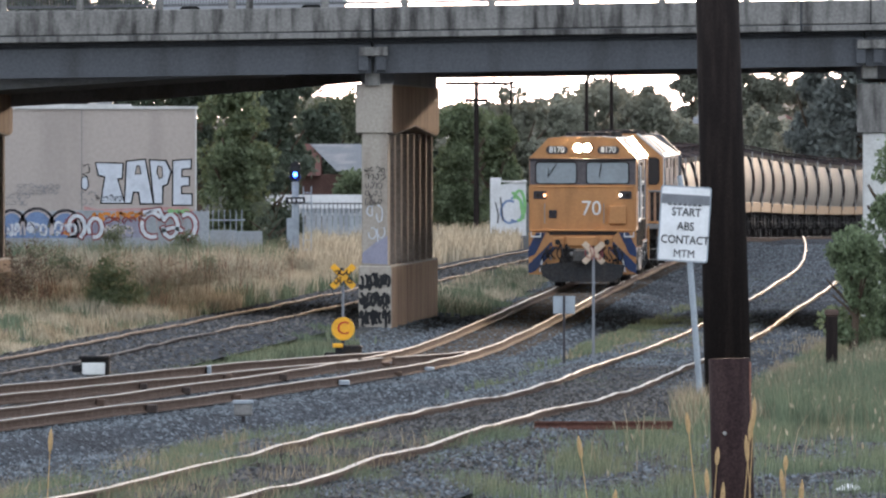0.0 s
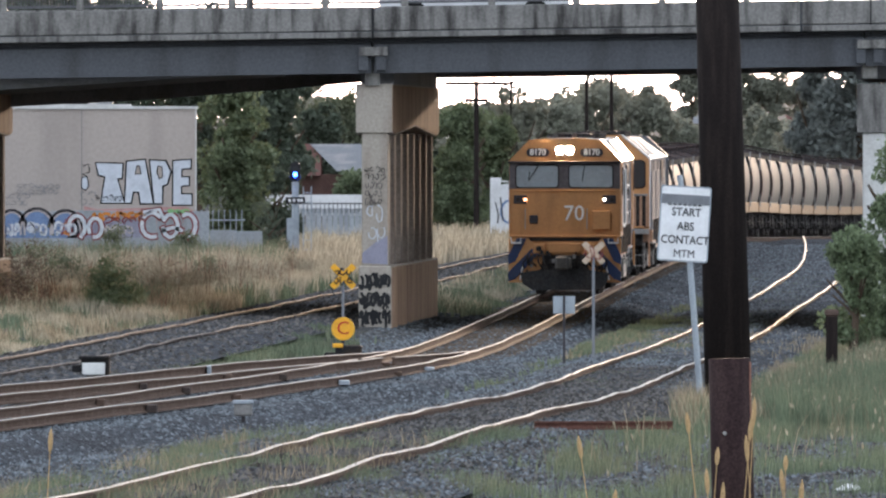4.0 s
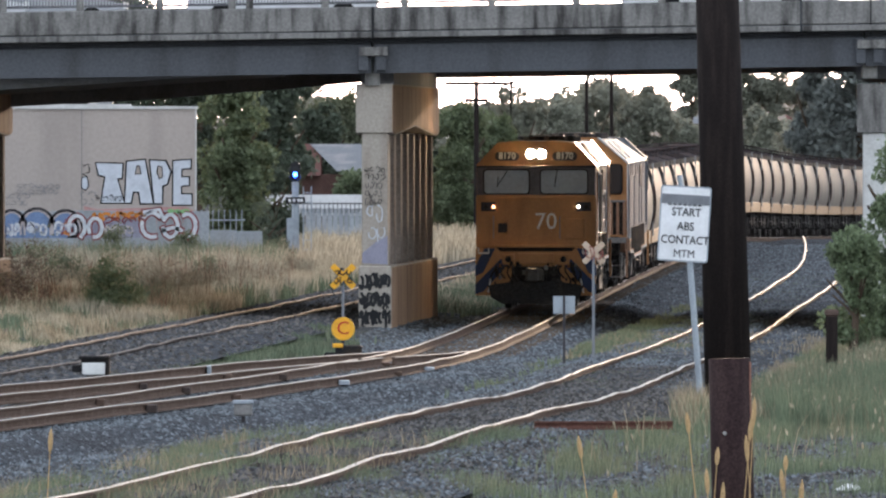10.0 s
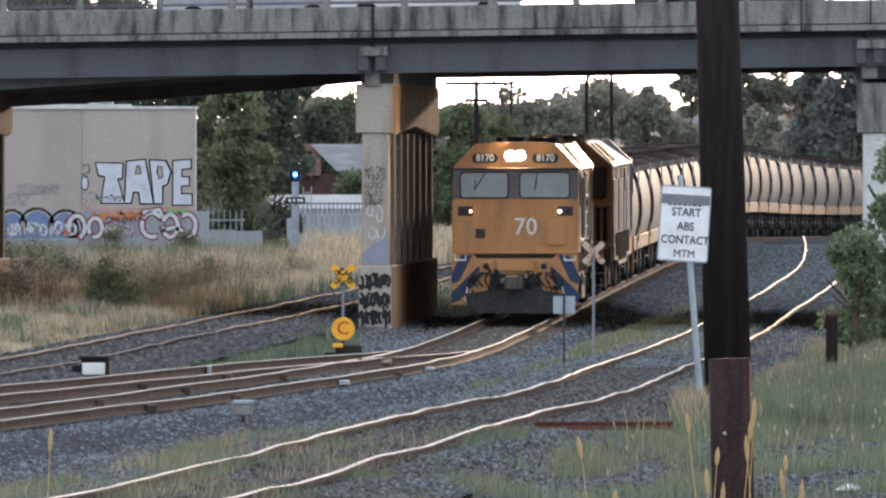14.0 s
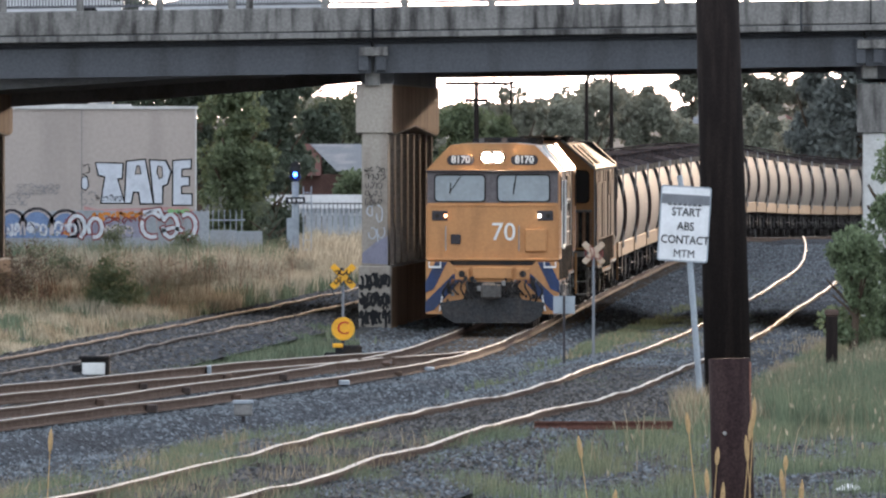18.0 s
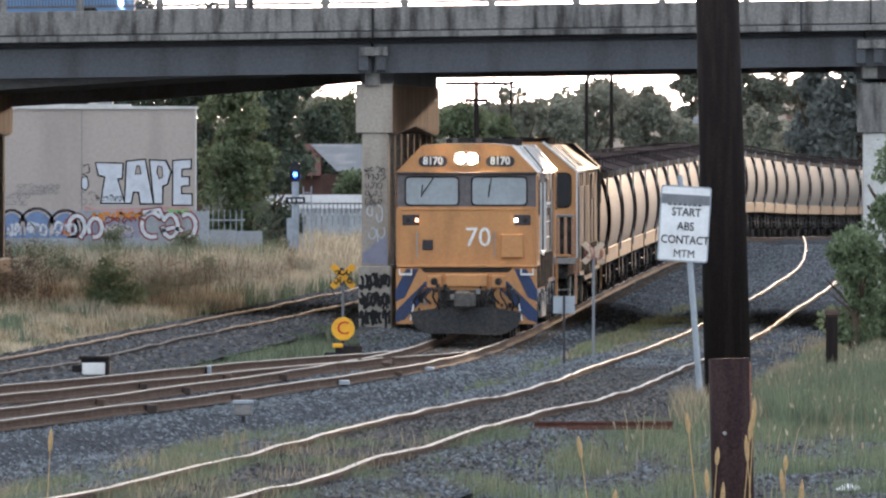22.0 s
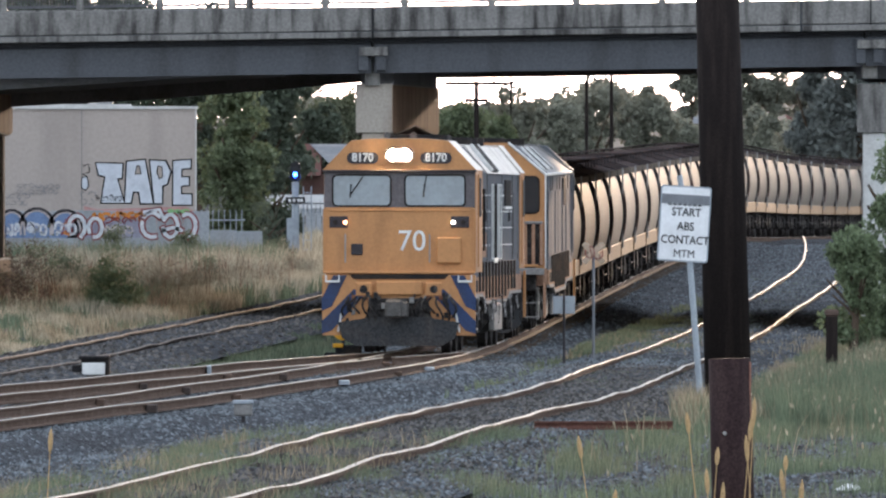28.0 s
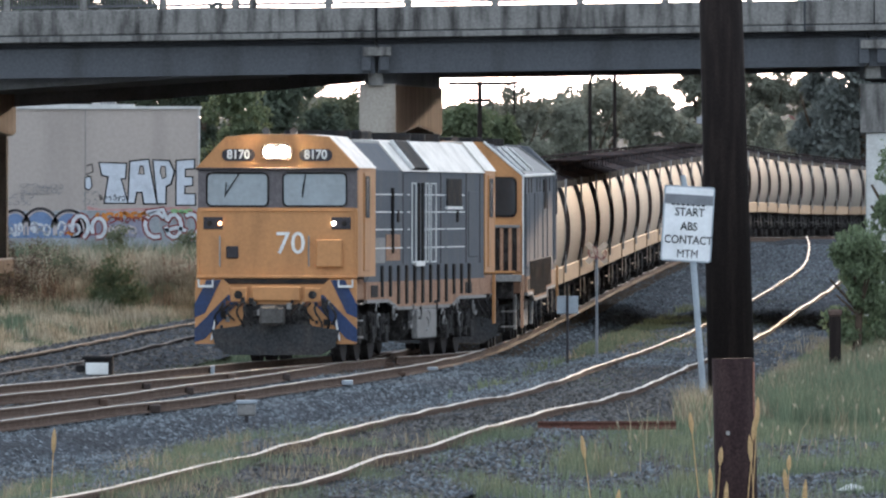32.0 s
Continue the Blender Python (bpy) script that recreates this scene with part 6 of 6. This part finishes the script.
def make_sign():
    s = thing("trackside_sign", pose(3.47, 195, 0.0), "white trackside sign with black words on a leaning grey post", "sign")
    tilt = pose(0, 0, 2.8, 0, 3.4, 0)
    b = bmesh.new()
    rod(b, (0.27, 0.04, -0.2), (0.03, 0.04, 2.9), 0.045, 0.045, n=10)
    rod(b, (0.03, 0.04, 2.9), (-0.07, 0.04, 3.5), 0.04, 0.04, n=10)
    part("post", b, "galv", s)
    rim = part("rim", prism(bmesh.new(), rounded(0.73, 1.09, 0.04, 3), -0.012, 0.012), "galv", s, "grey metal rim")
    rim.matrix_basis = tilt
    face = part("face", prism(bmesh.new(), rounded(0.69, 1.05, 0.03, 3), -0.02, -0.011), "sign", rim, "white reflective face")
    part("cover_strip", cube(-0.345, 0.345, -0.028, -0.021, 0.28, 0.42), "sign_grey", rim, "grey strip stuck over the top line")
    for i in range(7):
        part("hidden_bar", cube(-0.25 + i * 0.072, -0.2 + i * 0.072, -0.026, -0.0205, 0.262, 0.29), "black", rim)
    for w, z, size, wide in (("START", 0.165, 0.165, 1.02), ("ABS", -0.04, 0.165, 1.02), ("CONTACT", -0.235, 0.165, 1.0), ("MTM", -0.435, 0.165, 1.02)):
        lettering("word", w, size, "black", rim, pose(0.02, -0.024, z), 0.003, wide * 0.86, bold=0.0 if w == "MTM" else 0.002)
    brk = bmesh.new()
    for z in (-0.35, 0.35):
        box(brk, -0.06, 0.06, 0.012, 0.09, z - 0.03, z + 0.03)
    part("clamp", brk, "galv", rim)


make_sign()


def cross_sign(x, y, base, top, material, label, size=0.42, scribble=True, turn=0):
    s = thing("cross_marker", pose(x, y, base, 0, 0, turn), label, "sign", "cross-shaped markers")
    b = bmesh.new()
    rod(b, (0, 0.03, -0.3), (0, 0.03, top - base - 0.1), 0.028, n=8)
    part("post", b, "sign_grey", s)
    for a in (45, -45):
        arm = part("arm", prism(bmesh.new(), rounded(size * 1.25, size * 0.26, 0.02, 2), -0.012, 0.0), material, s)
        arm.matrix_basis = pose(0, 0.0 if a > 0 else -0.013, top - base - size * 0.45, 0, a, 0)
    if scribble:
        scrawl("scrawl", size * 0.8, size * 0.7, *((2, 3, 0.03) if material == "yellow" else (1, 2, 0.02)), "black" if material == "yellow" else "graf_red", s, pose(0, -0.026, top - base - size * 0.45), 90 + int(x), "sprayed scrawl")
    return s


cross_sign(2.94, 265, -0.3, 2.02, "cream", "faded cream cross-shaped marker board with maroon scrawl on a thin post", 0.44)
cross_sign(-2.1, 285, -0.3, 1.40, "yellow", "yellow cross-shaped marker board with scrawl", 0.52)


def make_plate():
    s = thing("blank_marker", pose(2.34, 262, -0.3), "small blank grey plate on a thin dark post", "sign")
    b = bmesh.new()
    rod(b, (0, 0, -0.2), (0, 0, 1.32), 0.024, n=8)
    part("post", b, "surround", s)
    part("plate", cube(-0.21, 0.21, 0.03, 0.05, 0.97, 1.31, 0.005), "galv", s, "pale grey blank plate")


make_plate()


def make_points_disc():
    s = thing("points_indicator", pose(-1.93, 262, -0.28), "round orange points indicator with letter C on a black machine", "points indicator")
    d = bmesh.new()
    rod(d, (0, 0.02, 0.66), (0, -0.02, 0.66), 0.225, n=28)
    disc = part("disc", d, "yellow", s, "orange disc")
    lettering("letter", "C", 0.36, "red", disc, pose(0, -0.024, 0.66), 0.003)
    b = bmesh.new()
    rod(b, (0, 0.03, 0.2), (0, 0.03, 0.7), 0.03, n=8)
    part("spindle", b, "surround", s)
    part("machine", cube(-0.15, 0.36, -0.25, 0.35, 0.02, 0.34, 0.03), "soot", s, "black points machine")
    part("crank", cube(-0.36, -0.1, -0.1, 0.1, 0.05, 0.2, 0.02), "soot", s)
    part("lug", cube(-0.2, 0.0, -0.28, -0.22, 0.30, 0.38, 0.01), "yellow", s)


make_points_disc()


def make_ground_boxes():
    b = thing("points_lamp", pose(-6.15, 238, -0.15), "low black box with a white glowing front beside the rails", "points machine")
    part("case", cube(-0.20, 0.30, -0.1, 0.4, 0.0, 0.36, 0.03), "soot", b)
    part("front", cube(-0.18, 0.22, -0.13, -0.1, 0.05, 0.26, 0.01), "white", b, "pale front plate")
    part("lid", cube(-0.24, 0.3, -0.14, 0.42, 0.32, 0.38, 0.015), "soot", b)
    part("side_box", cube(-0.36, -0.2, -0.05, 0.3, 0.0, 0.22, 0.02), "soot", b)
    c = thing("cable_box", pose(-3.05, 207, -0.42), "small grey cable box on a short stake", "junction box")
    part("box", cube(-0.14, 0.14, -0.1, 0.1, 0.22, 0.44, 0.02), "tank", c)
    part("lid", cube(-0.16, 0.16, -0.12, 0.12, 0.40, 0.46, 0.01), "galv", c)
    part("stake", cube(-0.03, 0.03, -0.03, 0.03, -0.3, 0.24), "surround", c)
    st = thing("timber_stub", pose(6.65, 232, 0.3), "broken dark timber post stub in grass", "post")
    part("stub", cube(-0.1, 0.1, -0.1, 0.1, -0.2, 0.72, 0.03), "pole", st)
    part("cap", cube(-0.12, 0.12, -0.12, 0.12, 0.70, 0.82, 0.03), "old_wood", st, "rusty iron cap")
    r = thing("scrap_rail", pose(1.99, 168, max(surface_z(1.3, 168), surface_z(2.0, 168), surface_z(2.7, 168)) + 0.03, 0, 0, 3), "rusty red iron bar lying on the gravel", "scrap")
    part("bar", prism(bmesh.new(), [(-0.05, -0.04), (0.05, -0.04), (0.05, -0.02), (0.015, 0.0), (0.015, 0.03), (0.035, 0.04), (0.035, 0.065), (-0.035, 0.065), (-0.035, 0.04), (-0.015, 0.03), (-0.015, 0.0), (-0.05, -0.02)], -0.86, 0.86, "x"), "red_iron", r)
    for x, y, w in ((-0.66, 142.5, 0.30), (4.27, 143, 0.24)):
        k = bmesh.new()
        bmesh.ops.create_icosphere(k, subdivisions=2, radius=1)
        for v in k.verts:
            f = 1 + 0.5 * noise.noise(v.co * 1.7 + Vector((x, y, 0)))
            v.co = Vector((v.co.x * w * 0.5, v.co.y * 0.12, max(v.co.z, -0.2) * 0.05)) * f
        tagged(place(part("plastic_litter", k, "plastic"), pose(x, y, ground_z(x, y) + 0.03)), "crumpled white plastic litter on the ground", "litter", "plastic litter")


make_ground_boxes()


def make_stalks():
    """Tall ripe grass stalks standing close by the pole, each on its own foot."""
    rows = ((2.44, 1.70, 0.16, 5), (2.50, 1.86, 0.20, 3), (2.58, 1.55, 0.18, -4), (2.15, 1.74, 0.14, -6), (2.22, 1.27, 0.17, -3), (2.29, 1.16, 0.19, 2), (2.20, 1.45, 0.12, 4),
            (1.27, 1.55, 0.15, -8), (1.36, 1.10, 0.13, 6), (2.85, 1.27, 0.15, -4), (2.93, 1.18, 0.18, 3), (2.80, 1.38, 0.10, 2), (-3.3, 1.60, 0.16, 3))
    for x, top, head, lean in rows:
        g0 = ground_z(x, 112)
        t = thing("grass_stalk", pose(x, 112, g0, 0, lean, 0), "tall ripe grass stalk with a buff seed head", "grass stalk", "stalks by the pole")
        h, head = top - g0, head * 1.25
        part("stem", rod(bmesh.new(), (0, 0, -0.05), (0, 0, h - head * 0.8), 0.006, 0.004, n=5), "buff", t)
        b = bmesh.new()
        for k in range(5):
            z0, z1 = h - head + head * k / 5, h - head + head * (k + 1) / 5
            r = (0.008, 0.017, 0.021, 0.020, 0.015, 0.004)
            rod(b, (0, 0, z0), (0, 0, z1), r[k], r[k + 1], n=7)
        part("seed_head", b, "buff", t, "buff bristly seed head")


make_stalks()


# ---- trees, near to far ----
tree("pepper_tree", 8.95, 262, 4.3, 2.3, 0.1, "leaf_pepper", 11, "drooping green tree beside the pier", leaf=0.085, count=11000, low=0.05, clump=20, droop=1.6)
tree("pepper_bush", 7.85, 260, 2.25, 1.5, 0.0, "leaf_pepper", 111, "low drooping green foliage before the pier", "bush", leaf=0.075, count=6000, low=0.02, clump=14, droop=1.6)
tree("round_bush", -7.75, 312, 1.3, 1.8, -0.15, "leaf", 12, "small dark green bush in dry grass", "bush", leaf=0.05, count=4200, low=0.0, clump=16)
for i, (x, y, top, w, m) in enumerate(((-10.4, 352, 1.7, 1.7, "leaf_olive"), (-8.9, 372, 1.75, 1.5, "leaf_olive"), (-7.2, 384, 1.5, 1.3, "leaf_olive"), (-9.6, 345, 1.3, 1.2, "leaf_olive"),
                                      (-11.2, 338, 1.6, 1.4, "leaf_rust"), (-6.2, 362, 1.0, 1.4, "leaf_olive"), (-5.5, 424, 2.1, 1.9, "leaf_dark"), (-4.9, 405, 1.2, 1.3, "leaf_olive"))):
    tree("scrub_bush", x, y, top, w, 0.0, m, 170 + i, "loose brown-green scrub bush among dry grass" if y < 420 else "dark green bush at the end of the fence", "bush", leaf=0.055, count=1000 if y < 420 else 3500, low=0.02, clump=12)
tree("rusty_weed", -9.5, 312, 1.75, 2.2, 0.0, "leaf_rust", 13, "tall reddish-brown dock weeds", "bush", leaf=0.04, count=1500, low=0.02, clump=10)
tree("tree", -6.75, 440, 6.35, 3.1, 0.2, "leaf", 14, "dense green tree beside the warehouse", leaf=0.13, count=11000, low=0.03, clump=26)
for i, (x, top, w) in enumerate(((-11.4, 10.2, 4.2), (-8.4, 8.6, 3.8), (-14.2, 10.0, 4.2), (-12.9, 9.6, 3.6))):
    tree("tree", x, 462, top, w, 0.2, "leaf_dark", 140 + i, "dark green tree rising behind the warehouse", leaf=0.13, count=11000, low=0.3, clump=26)
tree("tree", -5.9, 470, 3.2, 2.2, 0.2, "leaf_dark", 15, "dark green shrub below a taller tree", leaf=0.13, count=5000, low=0.02)
tree("tree", -7.0, 540, 7.2, 4.6, 0.2, "leaf_dark", 16, "dark tree with a broad crown", leaf=0.2, count=9000, low=0.25, clump=20)
tree("tree", -5.5, 616, 5.9, 3.2, 0.2, "leaf_dark", 17, "dull dark tree behind the house", leaf=0.17, count=5000, low=0.2)
tree("tree", -4.3, 640, 6.9, 4.2, 0.2, "leaf_olive", 18, "grey-green tree with an open crown", leaf=0.2, count=6500, low=0.3, clump=20)
tree("tree", -3.9, 590, 2.9, 2.6, 0.2, "leaf", 19, "leafy green bush before a house", "bush", leaf=0.15, count=4000, low=0.02)
tree("tree", 0.9, 600, 5.6, 3.4, 0.0, "leaf", 20, "dense green tree behind the tracks", leaf=0.18, count=11000, low=0.02, clump=26)
tree("tree", 2.4, 610, 5.2, 2.8, 0.0, "leaf", 21, "dense green tree behind the tracks", leaf=0.18, count=9000, low=0.02, clump=22)
tree("tree", -0.6, 650, 5.3, 3.0, 0.0, "leaf_dark", 22, "dark green tree growing behind the pier", leaf=0.18, count=7000, low=0.05)
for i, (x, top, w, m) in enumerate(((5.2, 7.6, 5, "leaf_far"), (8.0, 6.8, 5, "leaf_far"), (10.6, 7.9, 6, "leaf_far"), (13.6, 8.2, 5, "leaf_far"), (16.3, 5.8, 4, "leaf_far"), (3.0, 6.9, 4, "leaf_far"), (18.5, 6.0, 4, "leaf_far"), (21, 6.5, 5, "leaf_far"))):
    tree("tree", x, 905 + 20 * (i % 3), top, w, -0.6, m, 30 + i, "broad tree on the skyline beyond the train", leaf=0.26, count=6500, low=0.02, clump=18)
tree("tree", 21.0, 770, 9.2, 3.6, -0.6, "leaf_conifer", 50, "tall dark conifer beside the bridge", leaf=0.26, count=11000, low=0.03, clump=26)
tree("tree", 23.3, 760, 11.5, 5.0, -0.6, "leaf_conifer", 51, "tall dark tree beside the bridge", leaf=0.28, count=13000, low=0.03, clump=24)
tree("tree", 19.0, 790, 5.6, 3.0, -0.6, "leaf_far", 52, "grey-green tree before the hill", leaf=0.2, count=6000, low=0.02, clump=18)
tree("tree", 17.0, 800, 3.6, 2.4, -0.6, "leaf_far", 53, "dark shrub beyond the wagons", "bush", leaf=0.2, count=4000, low=0.02)
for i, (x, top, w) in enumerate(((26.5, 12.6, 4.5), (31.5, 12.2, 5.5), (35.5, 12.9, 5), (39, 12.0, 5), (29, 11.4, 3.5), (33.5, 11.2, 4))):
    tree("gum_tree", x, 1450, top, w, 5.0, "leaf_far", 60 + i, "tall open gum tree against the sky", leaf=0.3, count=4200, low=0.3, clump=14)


def far_woods():
    """The unbroken wood along the skyline, beyond counting."""
    rnd = random.Random(77)
    clumps = []
    for i in range(520):
        x = -34 + 84 * rnd.random()
        y = rnd.uniform(960, 1120)
        top = 6.6 + 1.7 * noise.noise((x * 0.16, 2.2, 0)) + (1.3 if 11 < x < 16.5 else 0) - (1.8 if 17.5 < x < 40 else 0) + (2.2 if x < -10 else 0)
        z = rnd.uniform(0.0, max(top - 0.6, 0.5)) if i % 2 else top - rnd.uniform(0.3, 1.0)
        r = rnd.uniform(0.5, 1.1)
        clumps.append((x, y, z, r * 1.3, r, r * 0.85, 150))
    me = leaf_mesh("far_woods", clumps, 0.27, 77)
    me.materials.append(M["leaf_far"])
    tagged(new("far_woods", me), "wood along the skyline with haze in its pale leaf colour", "wood", kind="stuff")


far_woods()


def make_hill():
    """A far suburban hill with roofs, wide and low."""
    h = bmesh.new()
    xs = np.linspace(-260, 330, 60)
    front = [h.verts.new((x, 1480, 0.0)) for x in xs]
    crest = [h.verts.new((x, 1900, 7.4 + (1.6 + 2.2 * math.sin(x * 0.021 + 0.6)) * smooth(24, 40, x) + 0.9 * noise.noise((x * 0.05, 0, 0)))) for x in xs]
    back = [h.verts.new((x, 2500, 0.0)) for x in xs]
    for a, b in ((front, crest), (crest, back)):
        for i in range(len(xs) - 1):
            h.faces.new((a[i], a[i + 1], b[i + 1], b[i]))
    tagged(part("far_hill", h, "leaf_dark_hill", smooth=True), "hazy wooded hill in the distance", "hill", kind="structure")


M["leaf_dark_hill"] = mat("hill_scrub", (0.085, 0.092, 0.09), 0.95, 0, 0.4, 0.08, 0, (0.13, 0.125, 0.125), 0.6, 0.6)
make_hill()
for i, (x, y, z) in enumerate(((34, 1600, 2.6), (38, 1640, 3.6), (36, 1560, 1.6), (42, 1680, 4.4), (30, 1620, 3.2), (33, 1700, 5.2), (46, 1720, 5.4))):
    hs = thing("far_house", pose(x, y, z), "small pale-roofed house on the far hill", "house", "houses on the hill")
    part("wall", cube(-2.2, 2.2, 0, 5, 0, 1.3), "brick" if i % 2 else "fence_white", hs)
    part("roof", prism(bmesh.new(), [(-0.4, 1.3), (2.5, 2.3), (5.4, 1.3)], -2.5, 2.5, "x"), "iron_roof" if i % 3 else "tile_roof", hs)


def make_pylon():
    p = thing("transmission_pylon", pose(14.2, 1850, 3.0), "thin lattice transmission pylon on the skyline", "pylon")
    b = bmesh.new()
    for s in (-1, 1):
        rod(b, (s * 1.6, 0, 0), (s * 0.45, 0, 12.5), 0.09, n=4)
    for i in range(8):
        z0, z1 = i * 1.5, i * 1.5 + 1.5
        w0, w1 = 1.6 - 0.092 * z0, 1.6 - 0.092 * z1
        rod(b, (-w0, 0, z0), (w1, 0, z1), 0.05, n=4)
        rod(b, (w0, 0, z0), (-w1, 0, z1), 0.05, n=4)
    part("mast", b, "steel", p)
    for z in (8.5, 10.3, 12.0):
        q = bmesh.new()
        rod(q, (-3.0, 0, z), (0, 0, z + 0.5), 0.06, n=4)
        rod(q, (3.0, 0, z), (0, 0, z + 0.5), 0.06, n=4)
        part("arm", q, "steel", p)


make_pylon()


# ---- road traffic on the bridge ----
def make_car(paint, label, long=4.4, tall=1.45, van=False):
    c = thing("car", pose(0, 0, 0), label, "car", "cars on the bridge")
    if van:
        side = [(-2.5, 0.35), (2.45, 0.35), (2.5, 0.9), (1.9, 1.15), (1.35, 1.85), (1.1, 1.95), (-2.4, 1.98), (-2.52, 1.7)]
        glass = [(1.3, 1.2), (1.78, 1.18), (1.28, 1.8), (0.75, 1.82), (0.75, 1.2)]
    else:
        side = [(-2.15, 0.35), (2.15, 0.35), (2.2, 0.7), (1.2, 0.92), (0.55, 1.40), (0.2, 1.45), (-1.0, 1.43), (-1.75, 0.98), (-2.15, 0.92), (-2.22, 0.6)]
        glass = [(1.0, 0.95), (0.48, 1.36), (-0.95, 1.38), (-1.5, 0.98)]
    part("body", prism(bmesh.new(), side, -0.85, 0.85), paint, c)
    part("window", prism(bmesh.new(), glass, -0.862, 0.862), "glass", c, "dark side window")
    for x in (-1.4, 1.4):
        for s in (-1, 1):
            w = bmesh.new()
            rod(w, (x, s * 0.86, 0.32), (x, s * 0.66, 0.32), 0.32, n=18)
            o = part("wheel", w, "tyre", c)
            h = bmesh.new()
            rod(h, (x, s * 0.875, 0.32), (x, s * 0.80, 0.32), 0.19, n=12)
            part("rim", h, "steel", o)
    for s in (-1, 1):
        part("headlight", cube(2.14, 2.22, s * 0.75 - 0.12, s * 0.75 + 0.12, 0.6, 0.75), "car_lamp" if van else "white", c)
    return c


CAR_PLAN = []


def car_rows():
    """Each car crosses the deck once: lane, direction, the moment it passes x = 0, speed."""
    out = []
    for ob, lane, way, when, v in CAR_PLAN:
        rows = []
        for t in (0.0, 32.0):
            x = way * v * (t - when)
            at = BRIDGE @ Vector((x, lane, 6.28 + deck_z(x)))
            rows.append((t, pose(at.x, at.y, at.z, 0, -math.degrees(math.atan(DECK)) * (1 if way > 0 else -1), 0 if way > 0 else 180)))
        out.append((ob, rows))
    return out


for paint, label, van, lane, way, when, v in (
        ("car_silver", "silver car crossing the bridge", False, 276.2, 1, 0.6, 6.5),
        ("car_white", "white car crossing the bridge", False, 276.2, 1, 3.9, 6.5),
        ("car_white", "white van crossing the bridge", True, 276.2, 1, 9.1, 6.5),
        ("car_white", "white car crossing the bridge", False, 276.2, 1, 10.5, 6.5),
        ("car_silver", "silver car crossing the bridge", False, 279.6, 1, 11.3, 6.5),
        ("car_white", "white car crossing the bridge", False, 276.2, 1, 11.6, 6.5),
        ("car_dark", "dark car crossing the bridge", False, 276.2, 1, 13.1, 6.5),
        ("car_white", "white car with lit lamps crossing the bridge", False, 276.2, 1, 14.05, 6.5),
        ("car_silver", "silver car crossing the bridge", False, 279.6, 1, 14.6, 6.5),
        ("car_white", "white sedan crossing the bridge", False, 276.2, 1, 19.3, 6.5),
        ("car_white", "white sedan crossing the bridge", False, 276.2, 1, 20.2, 6.5),
        ("car_blue", "blue van crossing the bridge", True, 276.2, 1, 23.3, 6.5),
        ("car_dark", "dark car crossing the bridge", False, 289.0, -1, 6.0, 9.0),
        ("car_silver", "silver car crossing the bridge", False, 289.0, -1, 17.5, 9.0),
        ("car_white", "white car crossing the bridge", False, 276.2, 1, 30.6, 6.5)):
    CAR_PLAN.append((make_car(paint, label, van=van), lane, way, when, v))

add_sleepers(siding_track, SIDING, 128, 300, 260)
add_sleepers(main_track, TRAIN, 207, 600, 207)
add_sleepers(left_track, LEFT, 200, 480, 200)

motions()
